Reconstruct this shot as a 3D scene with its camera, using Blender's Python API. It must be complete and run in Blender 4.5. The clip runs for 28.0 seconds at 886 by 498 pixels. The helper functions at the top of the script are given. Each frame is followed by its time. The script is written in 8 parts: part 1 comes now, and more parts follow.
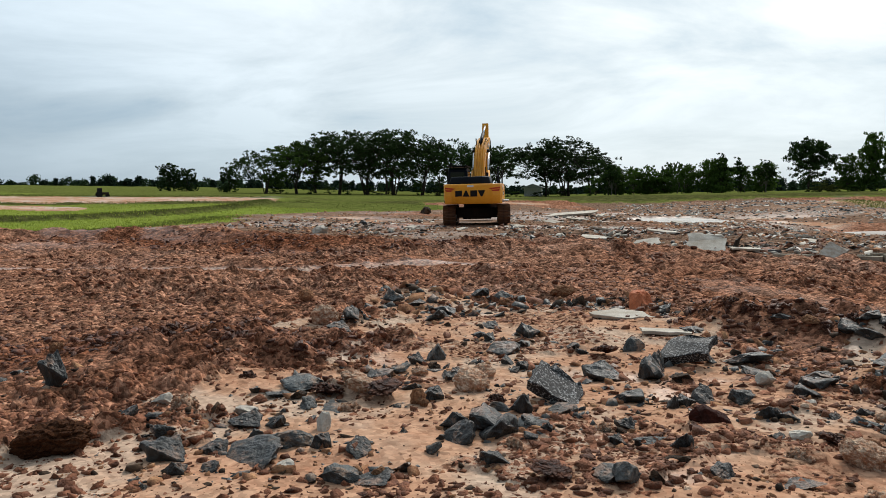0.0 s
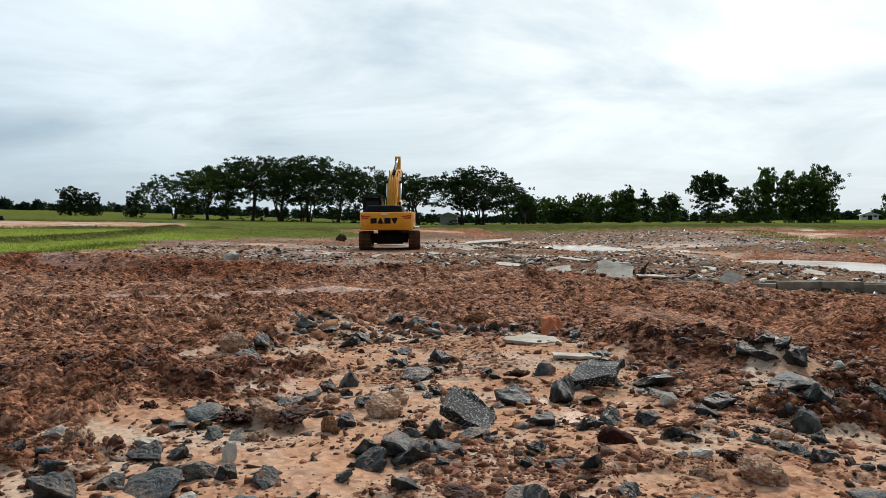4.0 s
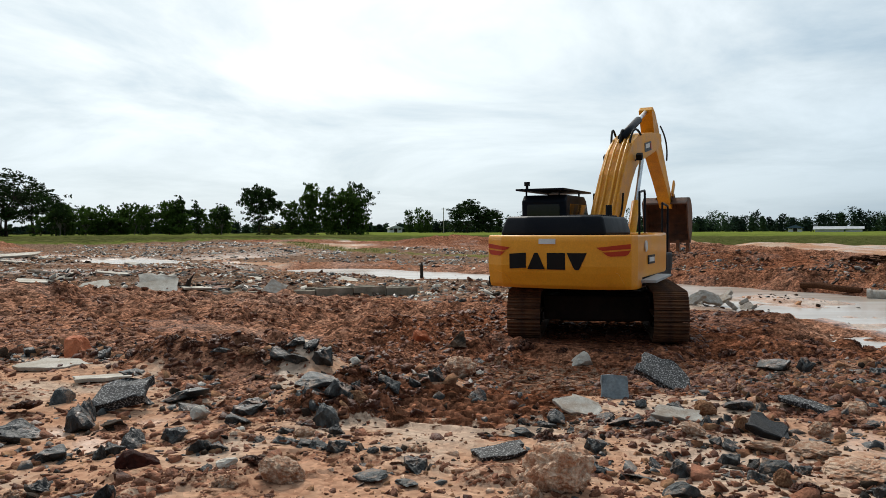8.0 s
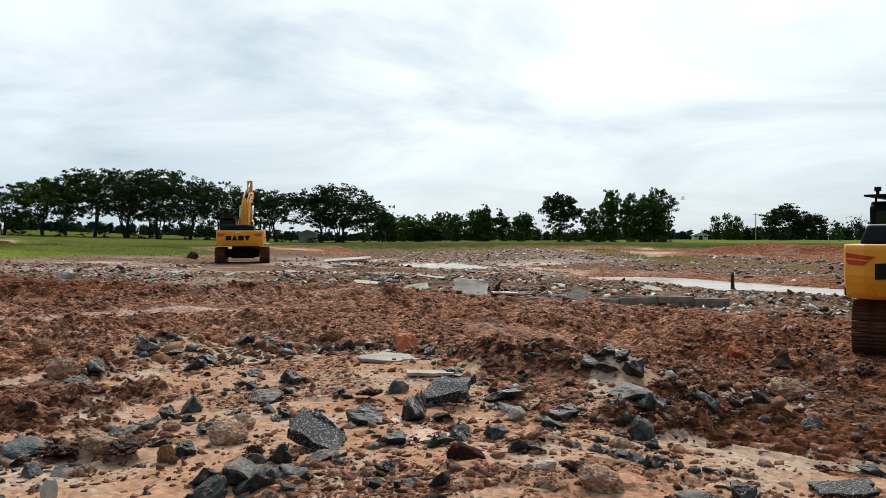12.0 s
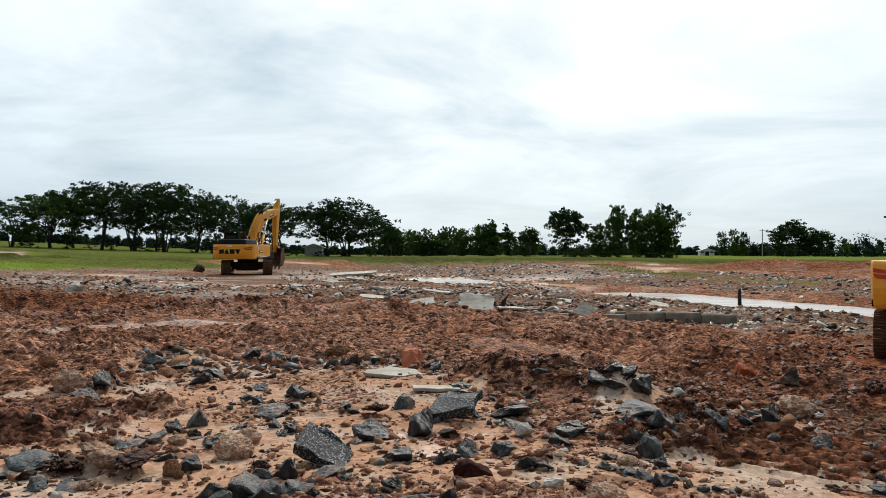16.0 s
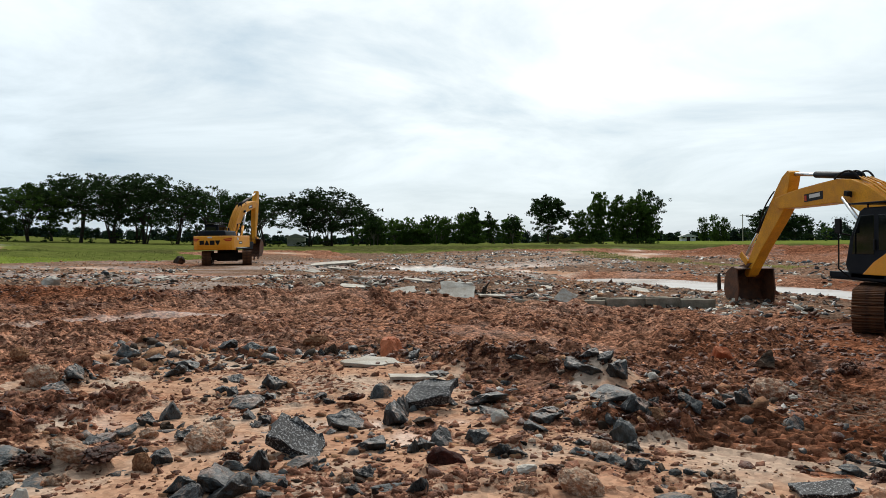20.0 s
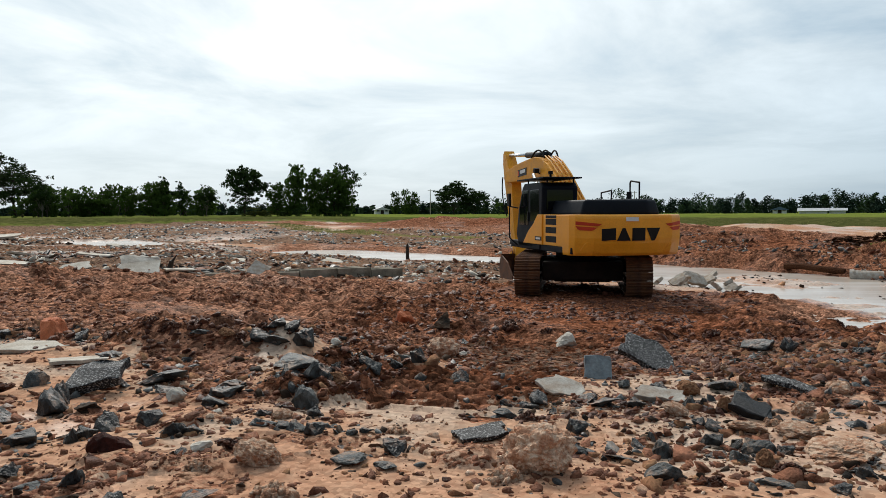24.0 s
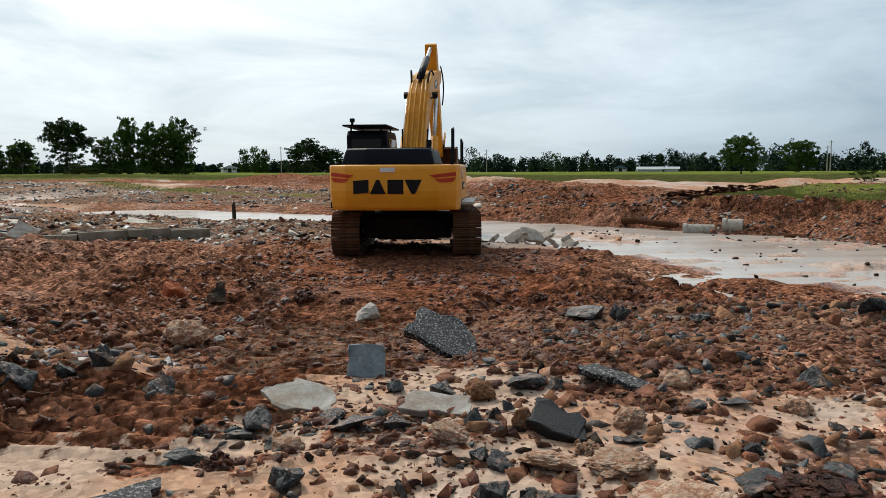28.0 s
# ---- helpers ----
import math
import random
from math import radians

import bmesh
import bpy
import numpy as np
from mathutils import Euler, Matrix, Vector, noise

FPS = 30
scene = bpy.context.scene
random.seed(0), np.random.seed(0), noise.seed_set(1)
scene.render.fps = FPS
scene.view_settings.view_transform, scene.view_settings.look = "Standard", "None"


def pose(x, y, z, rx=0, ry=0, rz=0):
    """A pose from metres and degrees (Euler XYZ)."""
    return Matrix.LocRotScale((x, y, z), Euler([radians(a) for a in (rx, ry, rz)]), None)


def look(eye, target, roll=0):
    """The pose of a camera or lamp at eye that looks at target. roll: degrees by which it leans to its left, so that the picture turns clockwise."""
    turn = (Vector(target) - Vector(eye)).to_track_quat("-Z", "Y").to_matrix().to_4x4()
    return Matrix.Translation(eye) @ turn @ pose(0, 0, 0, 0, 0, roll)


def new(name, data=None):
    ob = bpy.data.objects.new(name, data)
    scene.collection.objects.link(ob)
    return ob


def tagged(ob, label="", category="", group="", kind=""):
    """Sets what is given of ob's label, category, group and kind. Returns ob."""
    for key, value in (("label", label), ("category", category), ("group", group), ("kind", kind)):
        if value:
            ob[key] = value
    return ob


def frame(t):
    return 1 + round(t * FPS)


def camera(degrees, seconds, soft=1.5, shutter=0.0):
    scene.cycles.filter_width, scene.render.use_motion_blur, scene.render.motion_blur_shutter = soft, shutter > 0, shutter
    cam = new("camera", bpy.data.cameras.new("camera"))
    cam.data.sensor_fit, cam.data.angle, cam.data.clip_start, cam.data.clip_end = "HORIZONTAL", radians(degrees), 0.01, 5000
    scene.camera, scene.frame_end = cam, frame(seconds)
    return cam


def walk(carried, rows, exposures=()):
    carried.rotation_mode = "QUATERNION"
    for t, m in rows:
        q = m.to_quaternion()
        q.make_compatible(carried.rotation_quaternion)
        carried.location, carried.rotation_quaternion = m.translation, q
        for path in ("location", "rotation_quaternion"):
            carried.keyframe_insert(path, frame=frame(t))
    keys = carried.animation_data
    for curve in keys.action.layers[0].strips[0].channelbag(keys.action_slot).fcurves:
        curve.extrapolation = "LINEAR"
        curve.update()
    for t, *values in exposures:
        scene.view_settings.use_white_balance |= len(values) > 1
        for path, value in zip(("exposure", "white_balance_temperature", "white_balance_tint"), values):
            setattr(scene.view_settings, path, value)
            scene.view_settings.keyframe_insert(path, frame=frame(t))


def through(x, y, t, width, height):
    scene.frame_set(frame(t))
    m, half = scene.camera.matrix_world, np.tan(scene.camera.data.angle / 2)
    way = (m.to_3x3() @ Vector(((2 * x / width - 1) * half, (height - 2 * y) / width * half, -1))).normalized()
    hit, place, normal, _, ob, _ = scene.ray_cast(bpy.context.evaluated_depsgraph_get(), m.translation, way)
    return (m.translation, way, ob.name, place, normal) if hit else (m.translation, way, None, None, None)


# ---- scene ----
cam = camera(61.7, 28.0, soft=0.45)
PATH = [
    (0, (0.264, -7.212, 1.678), (-1.031, -5.695, 1.531), -1.0),
    (0.5, (0.263, -7.208, 1.664), (-0.972, -5.64, 1.54), -0.7),
    (1, (0.271, -7.234, 1.663), (-0.962, -5.663, 1.554), -0.5),
    (1.5, (0.284, -7.231, 1.667), (-0.936, -5.649, 1.575), -0.3),
    (2, (0.269, -7.202, 1.66), (-0.935, -5.607, 1.575), -0.4),
    (2.5, (0.26, -7.176, 1.656), (-0.913, -5.558, 1.573), -0.6),
    (4.5, (0.288, -7.185, 1.641), (-0.763, -5.485, 1.578), -0.1),
    (5, (0.375, -7.119, 1.63), (-0.281, -5.231, 1.556), -1.1),
    (5.5, (0.433, -7.033, 1.62), (0.299, -5.039, 1.537), -0.6),
    (6, (0.422, -7.036, 1.624), (0.357, -5.038, 1.553), -0.3),
    (6.5, (0.423, -7.046, 1.617), (0.36, -5.048, 1.552), -0.3),
    (7, (0.42, -7.048, 1.618), (0.373, -5.05, 1.559), -0.3),
    (7.5, (0.43, -7.038, 1.617), (0.399, -5.039, 1.563), -0.2),
    (8, (0.445, -7.023, 1.618), (0.429, -5.024, 1.569), -0.2),
    (8.5, (0.44, -7.024, 1.615), (0.424, -5.025, 1.574), -0.2),
    (9, (0.433, -7.019, 1.615), (0.41, -5.02, 1.574), -0.0),
    (9.5, (0.424, -7.017, 1.616), (0.374, -5.019, 1.571), 0.1),
    (10, (0.372, -7.041, 1.614), (0.159, -5.053, 1.565), 0.1),
    (10.5, (0.317, -7.072, 1.63), (-0.371, -5.195, 1.583), -0.4),
    (11, (0.31, -7.068, 1.631), (-0.453, -5.219, 1.59), -0.3),
    (11.5, (0.318, -7.081, 1.63), (-0.458, -5.238, 1.596), -0.2),
    (12, (0.313, -7.091, 1.64), (-0.476, -5.253, 1.612), -0.1),
    (12.5, (0.314, -7.098, 1.647), (-0.481, -5.263, 1.625), 0.0),
    (14.5, (0.272, -7.089, 1.646), (-0.528, -5.256, 1.658), 0.5),
    (15, (0.274, -7.094, 1.646), (-0.528, -5.262, 1.659), 0.6),
    (15.5, (0.273, -7.088, 1.642), (-0.53, -5.256, 1.652), 0.7),
    (16, (0.295, -7.091, 1.645), (-0.508, -5.259, 1.656), 0.2),
    (16.5, (0.292, -7.088, 1.64), (-0.511, -5.256, 1.654), 0.1),
    (17, (0.298, -7.084, 1.648), (-0.506, -5.253, 1.664), -0.4),
    (17.5, (0.298, -7.069, 1.647), (-0.507, -5.239, 1.665), -0.8),
    (18, (0.293, -7.065, 1.643), (-0.51, -5.233, 1.657), -0.7),
    (18.5, (0.294, -7.08, 1.644), (-0.508, -5.248, 1.645), -0.7),
    (19, (0.289, -7.08, 1.642), (-0.514, -5.249, 1.626), -0.8),
    (19.5, (0.314, -7.064, 1.638), (-0.48, -5.228, 1.621), -0.6),
    (20, (0.366, -7.013, 1.636), (-0.396, -5.164, 1.616), -0.5),
    (20.5, (0.39, -6.979, 1.629), (-0.336, -5.116, 1.607), -0.5),
    (21, (0.387, -7.016, 1.624), (-0.268, -5.126, 1.602), -0.3),
    (21.5, (0.399, -6.998, 1.615), (0.095, -5.021, 1.58), -0.2),
    (23.5, (0.458, -6.922, 1.597), (0.448, -4.924, 1.508), 0.4),
    (24, (0.494, -6.906, 1.59), (0.513, -4.909, 1.492), -0.2),
    (24.5, (0.605, -6.809, 1.564), (0.694, -4.816, 1.423), -0.3),
    (25, (0.712, -6.62, 1.481), (0.907, -4.641, 1.27), 0.1),
    (25.5, (0.818, -6.197, 1.436), (1.165, -4.237, 1.242), 0.3),
    (26, (1.051, -5.82, 1.445), (1.419, -3.863, 1.254), -0.4),
    (26.5, (1.19, -5.605, 1.473), (1.555, -3.651, 1.253), -0.7),
    (27, (1.314, -5.371, 1.438), (1.709, -3.421, 1.226), -0.6),
    (27.5, (1.491, -5.179, 1.426), (1.897, -3.232, 1.218), -0.4),
    (28, (1.575, -4.867, 1.403), (1.972, -2.918, 1.194), -0.2),
]
walk(cam, [(t, look(eye, target, roll)) for t, eye, target, roll in PATH])

# ---- world and light ----
SUN_AZ, SUN_EL = radians(-14), radians(42)      # from +y towards +x
world = bpy.data.worlds.new("sky")
scene.world = world
world.use_nodes = True
wt = world.node_tree
wt.nodes.clear()


def wn(kind, **props):
    n = wt.nodes.new(kind)
    for k, v in props.items():
        n.inputs[k].default_value = v
    return n


def build_sky():
    """A Nishita sky behind a broken, bright overcast."""
    out = wn("ShaderNodeOutputWorld")
    sky = wn("ShaderNodeTexSky")
    sky.sky_type, sky.sun_disc = "NISHITA", False
    sky.sun_elevation, sky.sun_rotation = SUN_EL, SUN_AZ
    skybg = wn("ShaderNodeBackground", Strength=0.1)
    wt.links.new(sky.outputs[0], skybg.inputs[0])
    co = wn("ShaderNodeTexCoord")
    sep = wn("ShaderNodeSeparateXYZ")
    wt.links.new(co.outputs["Generated"], sep.inputs[0])
    up = wn("ShaderNodeMath")
    up.operation = "MAXIMUM"
    wt.links.new(sep.outputs[2], up.inputs[0])
    up.inputs[1].default_value = 0.0
    add = wn("ShaderNodeMath")
    add.operation = "ADD"
    wt.links.new(up.outputs[0], add.inputs[0])
    add.inputs[1].default_value = 0.16
    comb = wn("ShaderNodeCombineXYZ")
    for i in (0, 1):
        d = wn("ShaderNodeMath")
        d.operation = "DIVIDE"
        wt.links.new(sep.outputs[i], d.inputs[0])
        wt.links.new(add.outputs[0], d.inputs[1])
        wt.links.new(d.outputs[0], comb.inputs[i])
    big = wn("ShaderNodeTexNoise", Scale=0.75, Detail=7.0, Roughness=0.58, Distortion=0.5)
    wt.links.new(comb.outputs[0], big.inputs["Vector"])
    ramp = wn("ShaderNodeValToRGB")
    e = ramp.color_ramp.elements
    e[0].position, e[0].color = 0.30, (0.50, 0.62, 0.71, 1)
    e[1].position, e[1].color = 0.62, (1.08, 1.14, 1.16, 1)
    m = e.new(0.46)
    m.color = (0.80, 0.87, 0.90, 1)
    wt.links.new(big.outputs[0], ramp.inputs[0])
    # thinner, bluer cloud low down
    low = wn("ShaderNodeMapRange")
    low.inputs[1].default_value, low.inputs[2].default_value = 0.0, 0.20
    low.inputs[3].default_value, low.inputs[4].default_value = 0.8, 0.0
    wt.links.new(sep.outputs[2], low.inputs[0])
    mixc = wn("ShaderNodeMixRGB")
    mixc.inputs[2].default_value = (0.62, 0.71, 0.77, 1)
    wt.links.new(low.outputs[0], mixc.inputs[0])
    wt.links.new(ramp.outputs[0], mixc.inputs[1])
    # the cloud is brighter towards the hidden sun and bluer, duller away from it
    dot = wn("ShaderNodeVectorMath")
    dot.operation = "DOT_PRODUCT"
    wt.links.new(co.outputs["Generated"], dot.inputs[0])
    dot.inputs[1].default_value = (math.sin(SUN_AZ) * math.cos(SUN_EL), math.cos(SUN_AZ) * math.cos(SUN_EL), math.sin(SUN_EL))
    glow = wn("ShaderNodeValToRGB")
    g = glow.color_ramp.elements
    g[0].position, g[0].color = 0.15, (0.20, 0.235, 0.27, 1)
    g[1].position, g[1].color = 0.97, (1.12, 1.12, 1.10, 1)
    gm = g.new(0.69)
    gm.color = (0.48, 0.56, 0.64, 1)
    gm = g.new(0.78)
    gm.color = (0.70, 0.77, 0.83, 1)
    gm = g.new(0.90)
    gm.color = (1.0, 1.02, 1.03, 1)
    half = wn("ShaderNodeMapRange")
    half.inputs[1].default_value, half.inputs[2].default_value = -1.0, 1.0
    wt.links.new(dot.outputs["Value"], half.inputs[0])
    wt.links.new(half.outputs[0], glow.inputs[0])
    lit = wn("ShaderNodeMixRGB")
    lit.blend_type, lit.inputs[0].default_value = "MULTIPLY", 1
    wt.links.new(mixc.outputs[0], lit.inputs[1])
    wt.links.new(glow.outputs[0], lit.inputs[2])
    cloud = wn("ShaderNodeBackground", Strength=CLOUD)
    wt.links.new(lit.outputs[0], cloud.inputs[0])
    mix = wn("ShaderNodeMixShader", Fac=0.9)
    wt.links.new(skybg.outputs[0], mix.inputs[1])
    wt.links.new(cloud.outputs[0], mix.inputs[2])
    wt.links.new(mix.outputs[0], out.inputs[0])


CLOUD = 1.05
build_sky()
sun = new("sun", bpy.data.lights.new("sun", "SUN"))
sun.data.energy, sun.data.angle, sun.data.color = 2.9, radians(13), (1, 0.95, 0.88)
sun_from = Vector((math.sin(SUN_AZ) * math.cos(SUN_EL), math.cos(SUN_AZ) * math.cos(SUN_EL), math.sin(SUN_EL)))
sun.matrix_world = look(sun_from * 50, (0, 0, 0))


# ---- materials ----
def material(name, base, rough=0.7, metal=0.0, second=None, scale=6.0, fine=60.0, bump=0.15, dist=0.01, vary=0.25,
             rnd=0.0, emit=None, spec=0.2, coat=0.0, rough2=None, contrast=(0.35, 0.7), through=0.0, dirt=None):
    """Base colour with two scales of variation, relief, and an uneven gloss."""
    m = bpy.data.materials.new(name)
    m.use_nodes = True
    nt = m.node_tree
    b = nt.nodes["Principled BSDF"]
    b.inputs["Metallic"].default_value = metal
    b.inputs["Specular IOR Level"].default_value = spec
    b.inputs["Coat Weight"].default_value = coat
    co = nt.nodes.new("ShaderNodeTexCoord")
    n1, n2 = nt.nodes.new("ShaderNodeTexNoise"), nt.nodes.new("ShaderNodeTexNoise")
    for n, s in ((n1, scale), (n2, fine)):
        n.inputs["Scale"].default_value, n.inputs["Detail"].default_value = s, 6
        n.inputs["Roughness"].default_value = 0.6
        nt.links.new(co.outputs["Object"], n.inputs["Vector"])
    second = second or tuple(c * (1 - vary) for c in base)
    ramp = nt.nodes.new("ShaderNodeValToRGB")
    e = ramp.color_ramp.elements
    e[0].position, e[0].color = contrast[0], (*second, 1)
    e[1].position, e[1].color = contrast[1], (*base, 1)
    nt.links.new(n1.outputs[0], ramp.inputs[0])
    fineramp = nt.nodes.new("ShaderNodeMapRange")
    fineramp.inputs[1].default_value, fineramp.inputs[2].default_value = 0.3, 0.7
    fineramp.inputs[3].default_value, fineramp.inputs[4].default_value = 1 - vary, 1 + vary * 0.6
    nt.links.new(n2.outputs[0], fineramp.inputs[0])
    mul = nt.nodes.new("ShaderNodeMixRGB")
    mul.blend_type, mul.inputs[0].default_value = "MULTIPLY", 1
    nt.links.new(ramp.outputs[0], mul.inputs[1])
    nt.links.new(fineramp.outputs[0], mul.inputs[2])
    colour = mul.outputs[0]
    if rnd:
        info = nt.nodes.new("ShaderNodeObjectInfo")
        geo = nt.nodes.new("ShaderNodeNewGeometry")
        both = nt.nodes.new("ShaderNodeMath")
        both.operation = "ADD"
        nt.links.new(info.outputs["Random"], both.inputs[0])
        nt.links.new(geo.outputs["Random Per Island"], both.inputs[1])
        mr = nt.nodes.new("ShaderNodeMapRange")
        mr.inputs[1].default_value, mr.inputs[2].default_value = 0.0, 2.0
        mr.inputs[3].default_value, mr.inputs[4].default_value = 1 - rnd, 1 + rnd
        nt.links.new(both.outputs[0], mr.inputs[0])
        mul2 = nt.nodes.new("ShaderNodeMixRGB")
        mul2.blend_type, mul2.inputs[0].default_value = "MULTIPLY", 1
        nt.links.new(colour, mul2.inputs[1])
        nt.links.new(mr.outputs[0], mul2.inputs[2])
        colour = mul2.outputs[0]
    if dirt:                                   # dried mud in patches, more of it on faces that look up
        geo2, sep = nt.nodes.new("ShaderNodeNewGeometry"), nt.nodes.new("ShaderNodeSeparateXYZ")
        nt.links.new(geo2.outputs["Normal"], sep.inputs[0])
        n3, info2, off = nt.nodes.new("ShaderNodeTexNoise"), nt.nodes.new("ShaderNodeObjectInfo"), nt.nodes.new("ShaderNodeVectorMath")
        off.operation = "ADD"
        nt.links.new(co.outputs["Object"], off.inputs[0])
        nt.links.new(info2.outputs["Location"], off.inputs[1])
        n3.inputs["Scale"].default_value, n3.inputs["Detail"].default_value, n3.inputs["Roughness"].default_value = 3.0, 8, 0.7
        nt.links.new(off.outputs[0], n3.inputs["Vector"])
        up = nt.nodes.new("ShaderNodeMath")
        up.operation = "MULTIPLY_ADD"
        nt.links.new(sep.outputs[2], up.inputs[0])
        up.inputs[1].default_value = 0.07
        nt.links.new(n3.outputs[0], up.inputs[2])
        dm = nt.nodes.new("ShaderNodeMapRange")
        dm.inputs[1].default_value, dm.inputs[2].default_value, dm.inputs[4].default_value = 0.57, 0.66, 0.8
        nt.links.new(up.outputs[0], dm.inputs[0])
        coat_mix = nt.nodes.new("ShaderNodeMixRGB")
        nt.links.new(dm.outputs[0], coat_mix.inputs[0])
        nt.links.new(colour, coat_mix.inputs[1])
        coat_mix.inputs[2].default_value = (*dirt, 1)
        colour = coat_mix.outputs[0]
    nt.links.new(colour, b.inputs["Base Color"])
    rr = nt.nodes.new("ShaderNodeMapRange")
    rr.inputs[1].default_value, rr.inputs[2].default_value = 0.35, 0.65
    rr.inputs[3].default_value = rough
    rr.inputs[4].default_value = rough2 if rough2 is not None else min(1.0, rough + 0.15)
    nt.links.new(n1.outputs[0], rr.inputs[0])
    nt.links.new(rr.outputs[0], b.inputs["Roughness"])
    if bump:
        bp = nt.nodes.new("ShaderNodeBump")
        bp.inputs["Strength"].default_value, bp.inputs["Distance"].default_value = bump, dist
        nt.links.new(n2.outputs[0], bp.inputs["Height"])
        nt.links.new(bp.outputs[0], b.inputs["Normal"])
    if emit:
        b.inputs["Emission Color"].default_value = (*emit, 1)
        b.inputs["Emission Strength"].default_value = 0.5
    if through:                                # thin blades let some light pass
        tr, both = nt.nodes.new("ShaderNodeBsdfTranslucent"), nt.nodes.new("ShaderNodeMixShader")
        both.inputs[0].default_value = through
        nt.links.new(colour, tr.inputs[0])
        nt.links.new(b.outputs[0], both.inputs[1])
        nt.links.new(tr.outputs[0], both.inputs[2])
        nt.links.new(both.outputs[0], nt.nodes["Material Output"].inputs[0])
    return m


YELLOW = material("yellow_paint", (0.93, 0.395, 0.026), 0.32, second=(0.80, 0.315, 0.018), scale=1.3, fine=35, bump=0.02, vary=0.1, coat=0.15, spec=0.4)
YELLOW_ARM = material("worn_yellow_paint", (0.80, 0.36, 0.022), 0.42, second=(0.58, 0.24, 0.022), scale=2.2, fine=30, bump=0.04, vary=0.18)
BLACK = material("black_paint", (0.006, 0.009, 0.015), 0.45, second=(0.010, 0.012, 0.016), scale=1.5, fine=40, bump=0.03, vary=0.2, spec=0.09)
RUBBER = material("black_rubber", (0.012, 0.012, 0.013), 0.7, scale=4, bump=0.1)
GLASS_DARK = material("dark_glass", (0.004, 0.005, 0.006), 0.06, spec=0.4, scale=1, fine=8, bump=0, vary=0.1, rough2=0.12)
STEEL = material("bright_steel", (0.62, 0.64, 0.66), 0.22, metal=0.9, scale=5, bump=0.02, vary=0.1)
RED_STRIPE = material("red_orange_decal", (0.55, 0.055, 0.02), 0.35, scale=3, bump=0, vary=0.12)
LOGO_BLACK = material("black_decal", (0.008, 0.008, 0.009), 0.4, scale=5, bump=0, vary=0.1)
WHITE_DECAL = material("white_decal", (0.72, 0.72, 0.70), 0.5, scale=5, bump=0, vary=0.1)
TRACK_MUD = material("mud_caked_steel", (0.17, 0.075, 0.035), 0.75, second=(0.07, 0.035, 0.022), scale=5, fine=45, bump=0.5, dist=0.015, rnd=0.3)
UNDER = material("dark_undercarriage", (0.008, 0.007, 0.006), 0.7, second=(0.022, 0.012, 0.008), scale=3, bump=0.2)
BUCKET_MAT = material("muddy_bucket_steel", (0.20, 0.085, 0.045), 0.6, second=(0.07, 0.04, 0.028), scale=3.5, fine=40, bump=0.35, dist=0.012)
DECK = material("grey_step_plate", (0.45, 0.47, 0.48), 0.4, scale=4, bump=0.1)
DARKROCK = material("dark_basalt", (0.045, 0.046, 0.042), 0.28, spec=0.5, dirt=(0.25, 0.145, 0.095), contrast=(0.42, 0.68), second=(0.008, 0.008, 0.008), scale=4.5, fine=17, bump=0.9, dist=0.03, rnd=0.65, vary=0.3, rough2=0.75)
STAINEDROCK = material("mud_stained_rock", (0.10, 0.062, 0.04), 0.6, second=(0.016, 0.012, 0.009), scale=4, fine=18, bump=0.8, dist=0.025, rnd=0.6, spec=0.06)
GREYROCK = material("grey_stone", (0.165, 0.17, 0.163), 0.42, dirt=(0.32, 0.20, 0.13), second=(0.03, 0.034, 0.034), scale=5, fine=18, bump=0.9, dist=0.03, rnd=0.4, spec=0.25)
CUTSTONE = material("blue_grey_cut_stone", (0.24, 0.27, 0.28), 0.6, second=(0.13, 0.15, 0.16), scale=6, fine=40, bump=0.4, rnd=0.2, spec=0.2)
TANROCK = material("tan_laterite", (0.52, 0.29, 0.155), 0.85, second=(0.22, 0.09, 0.05), scale=9, fine=40, bump=0.9, dist=0.02, rnd=0.4, spec=0.06)
ORANGEROCK = material("orange_sandstone", (0.52, 0.16, 0.07), 0.7, scale=5, fine=40, bump=0.4, rnd=0.2)
REDROCK = material("dark_red_laterite", (0.075, 0.022, 0.016), 0.55, second=(0.03, 0.012, 0.01), scale=9, fine=50, bump=0.8, dist=0.02, spec=0.06)
MATTED = material("matted_brown_earth", (0.13, 0.055, 0.026), 0.85, second=(0.035, 0.014, 0.008), scale=30, fine=90, bump=1.0, dist=0.02, vary=0.3, spec=0.06)
PALEROCK = material("pale_limestone", (0.58, 0.52, 0.44), 0.7, scale=5, bump=0.4, rnd=0.3)
TAR = material("broken_asphalt", (0.36, 0.35, 0.34), 0.5, second=(0.022, 0.021, 0.021), scale=55, fine=110, bump=0.8, dist=0.012, rnd=0.1, vary=0.3, contrast=(0.52, 0.62))
TARBLACK = material("black_bitumen", (0.022, 0.021, 0.022), 0.35, second=(0.006, 0.006, 0.006), scale=20, fine=90, bump=0.9, dist=0.012, vary=0.3)
CONCRETE = material("weathered_concrete", (0.40, 0.355, 0.28), 0.85, spec=0.05, second=(0.13, 0.11, 0.08), scale=2.2, fine=40, bump=0.35, dist=0.006, rnd=0.2)
PALESLAB = material("pale_washed_concrete", (0.66, 0.61, 0.53), 0.8, spec=0.1, second=(0.40, 0.34, 0.27), scale=3.5, fine=50, bump=0.4, dist=0.008, rnd=0.15)
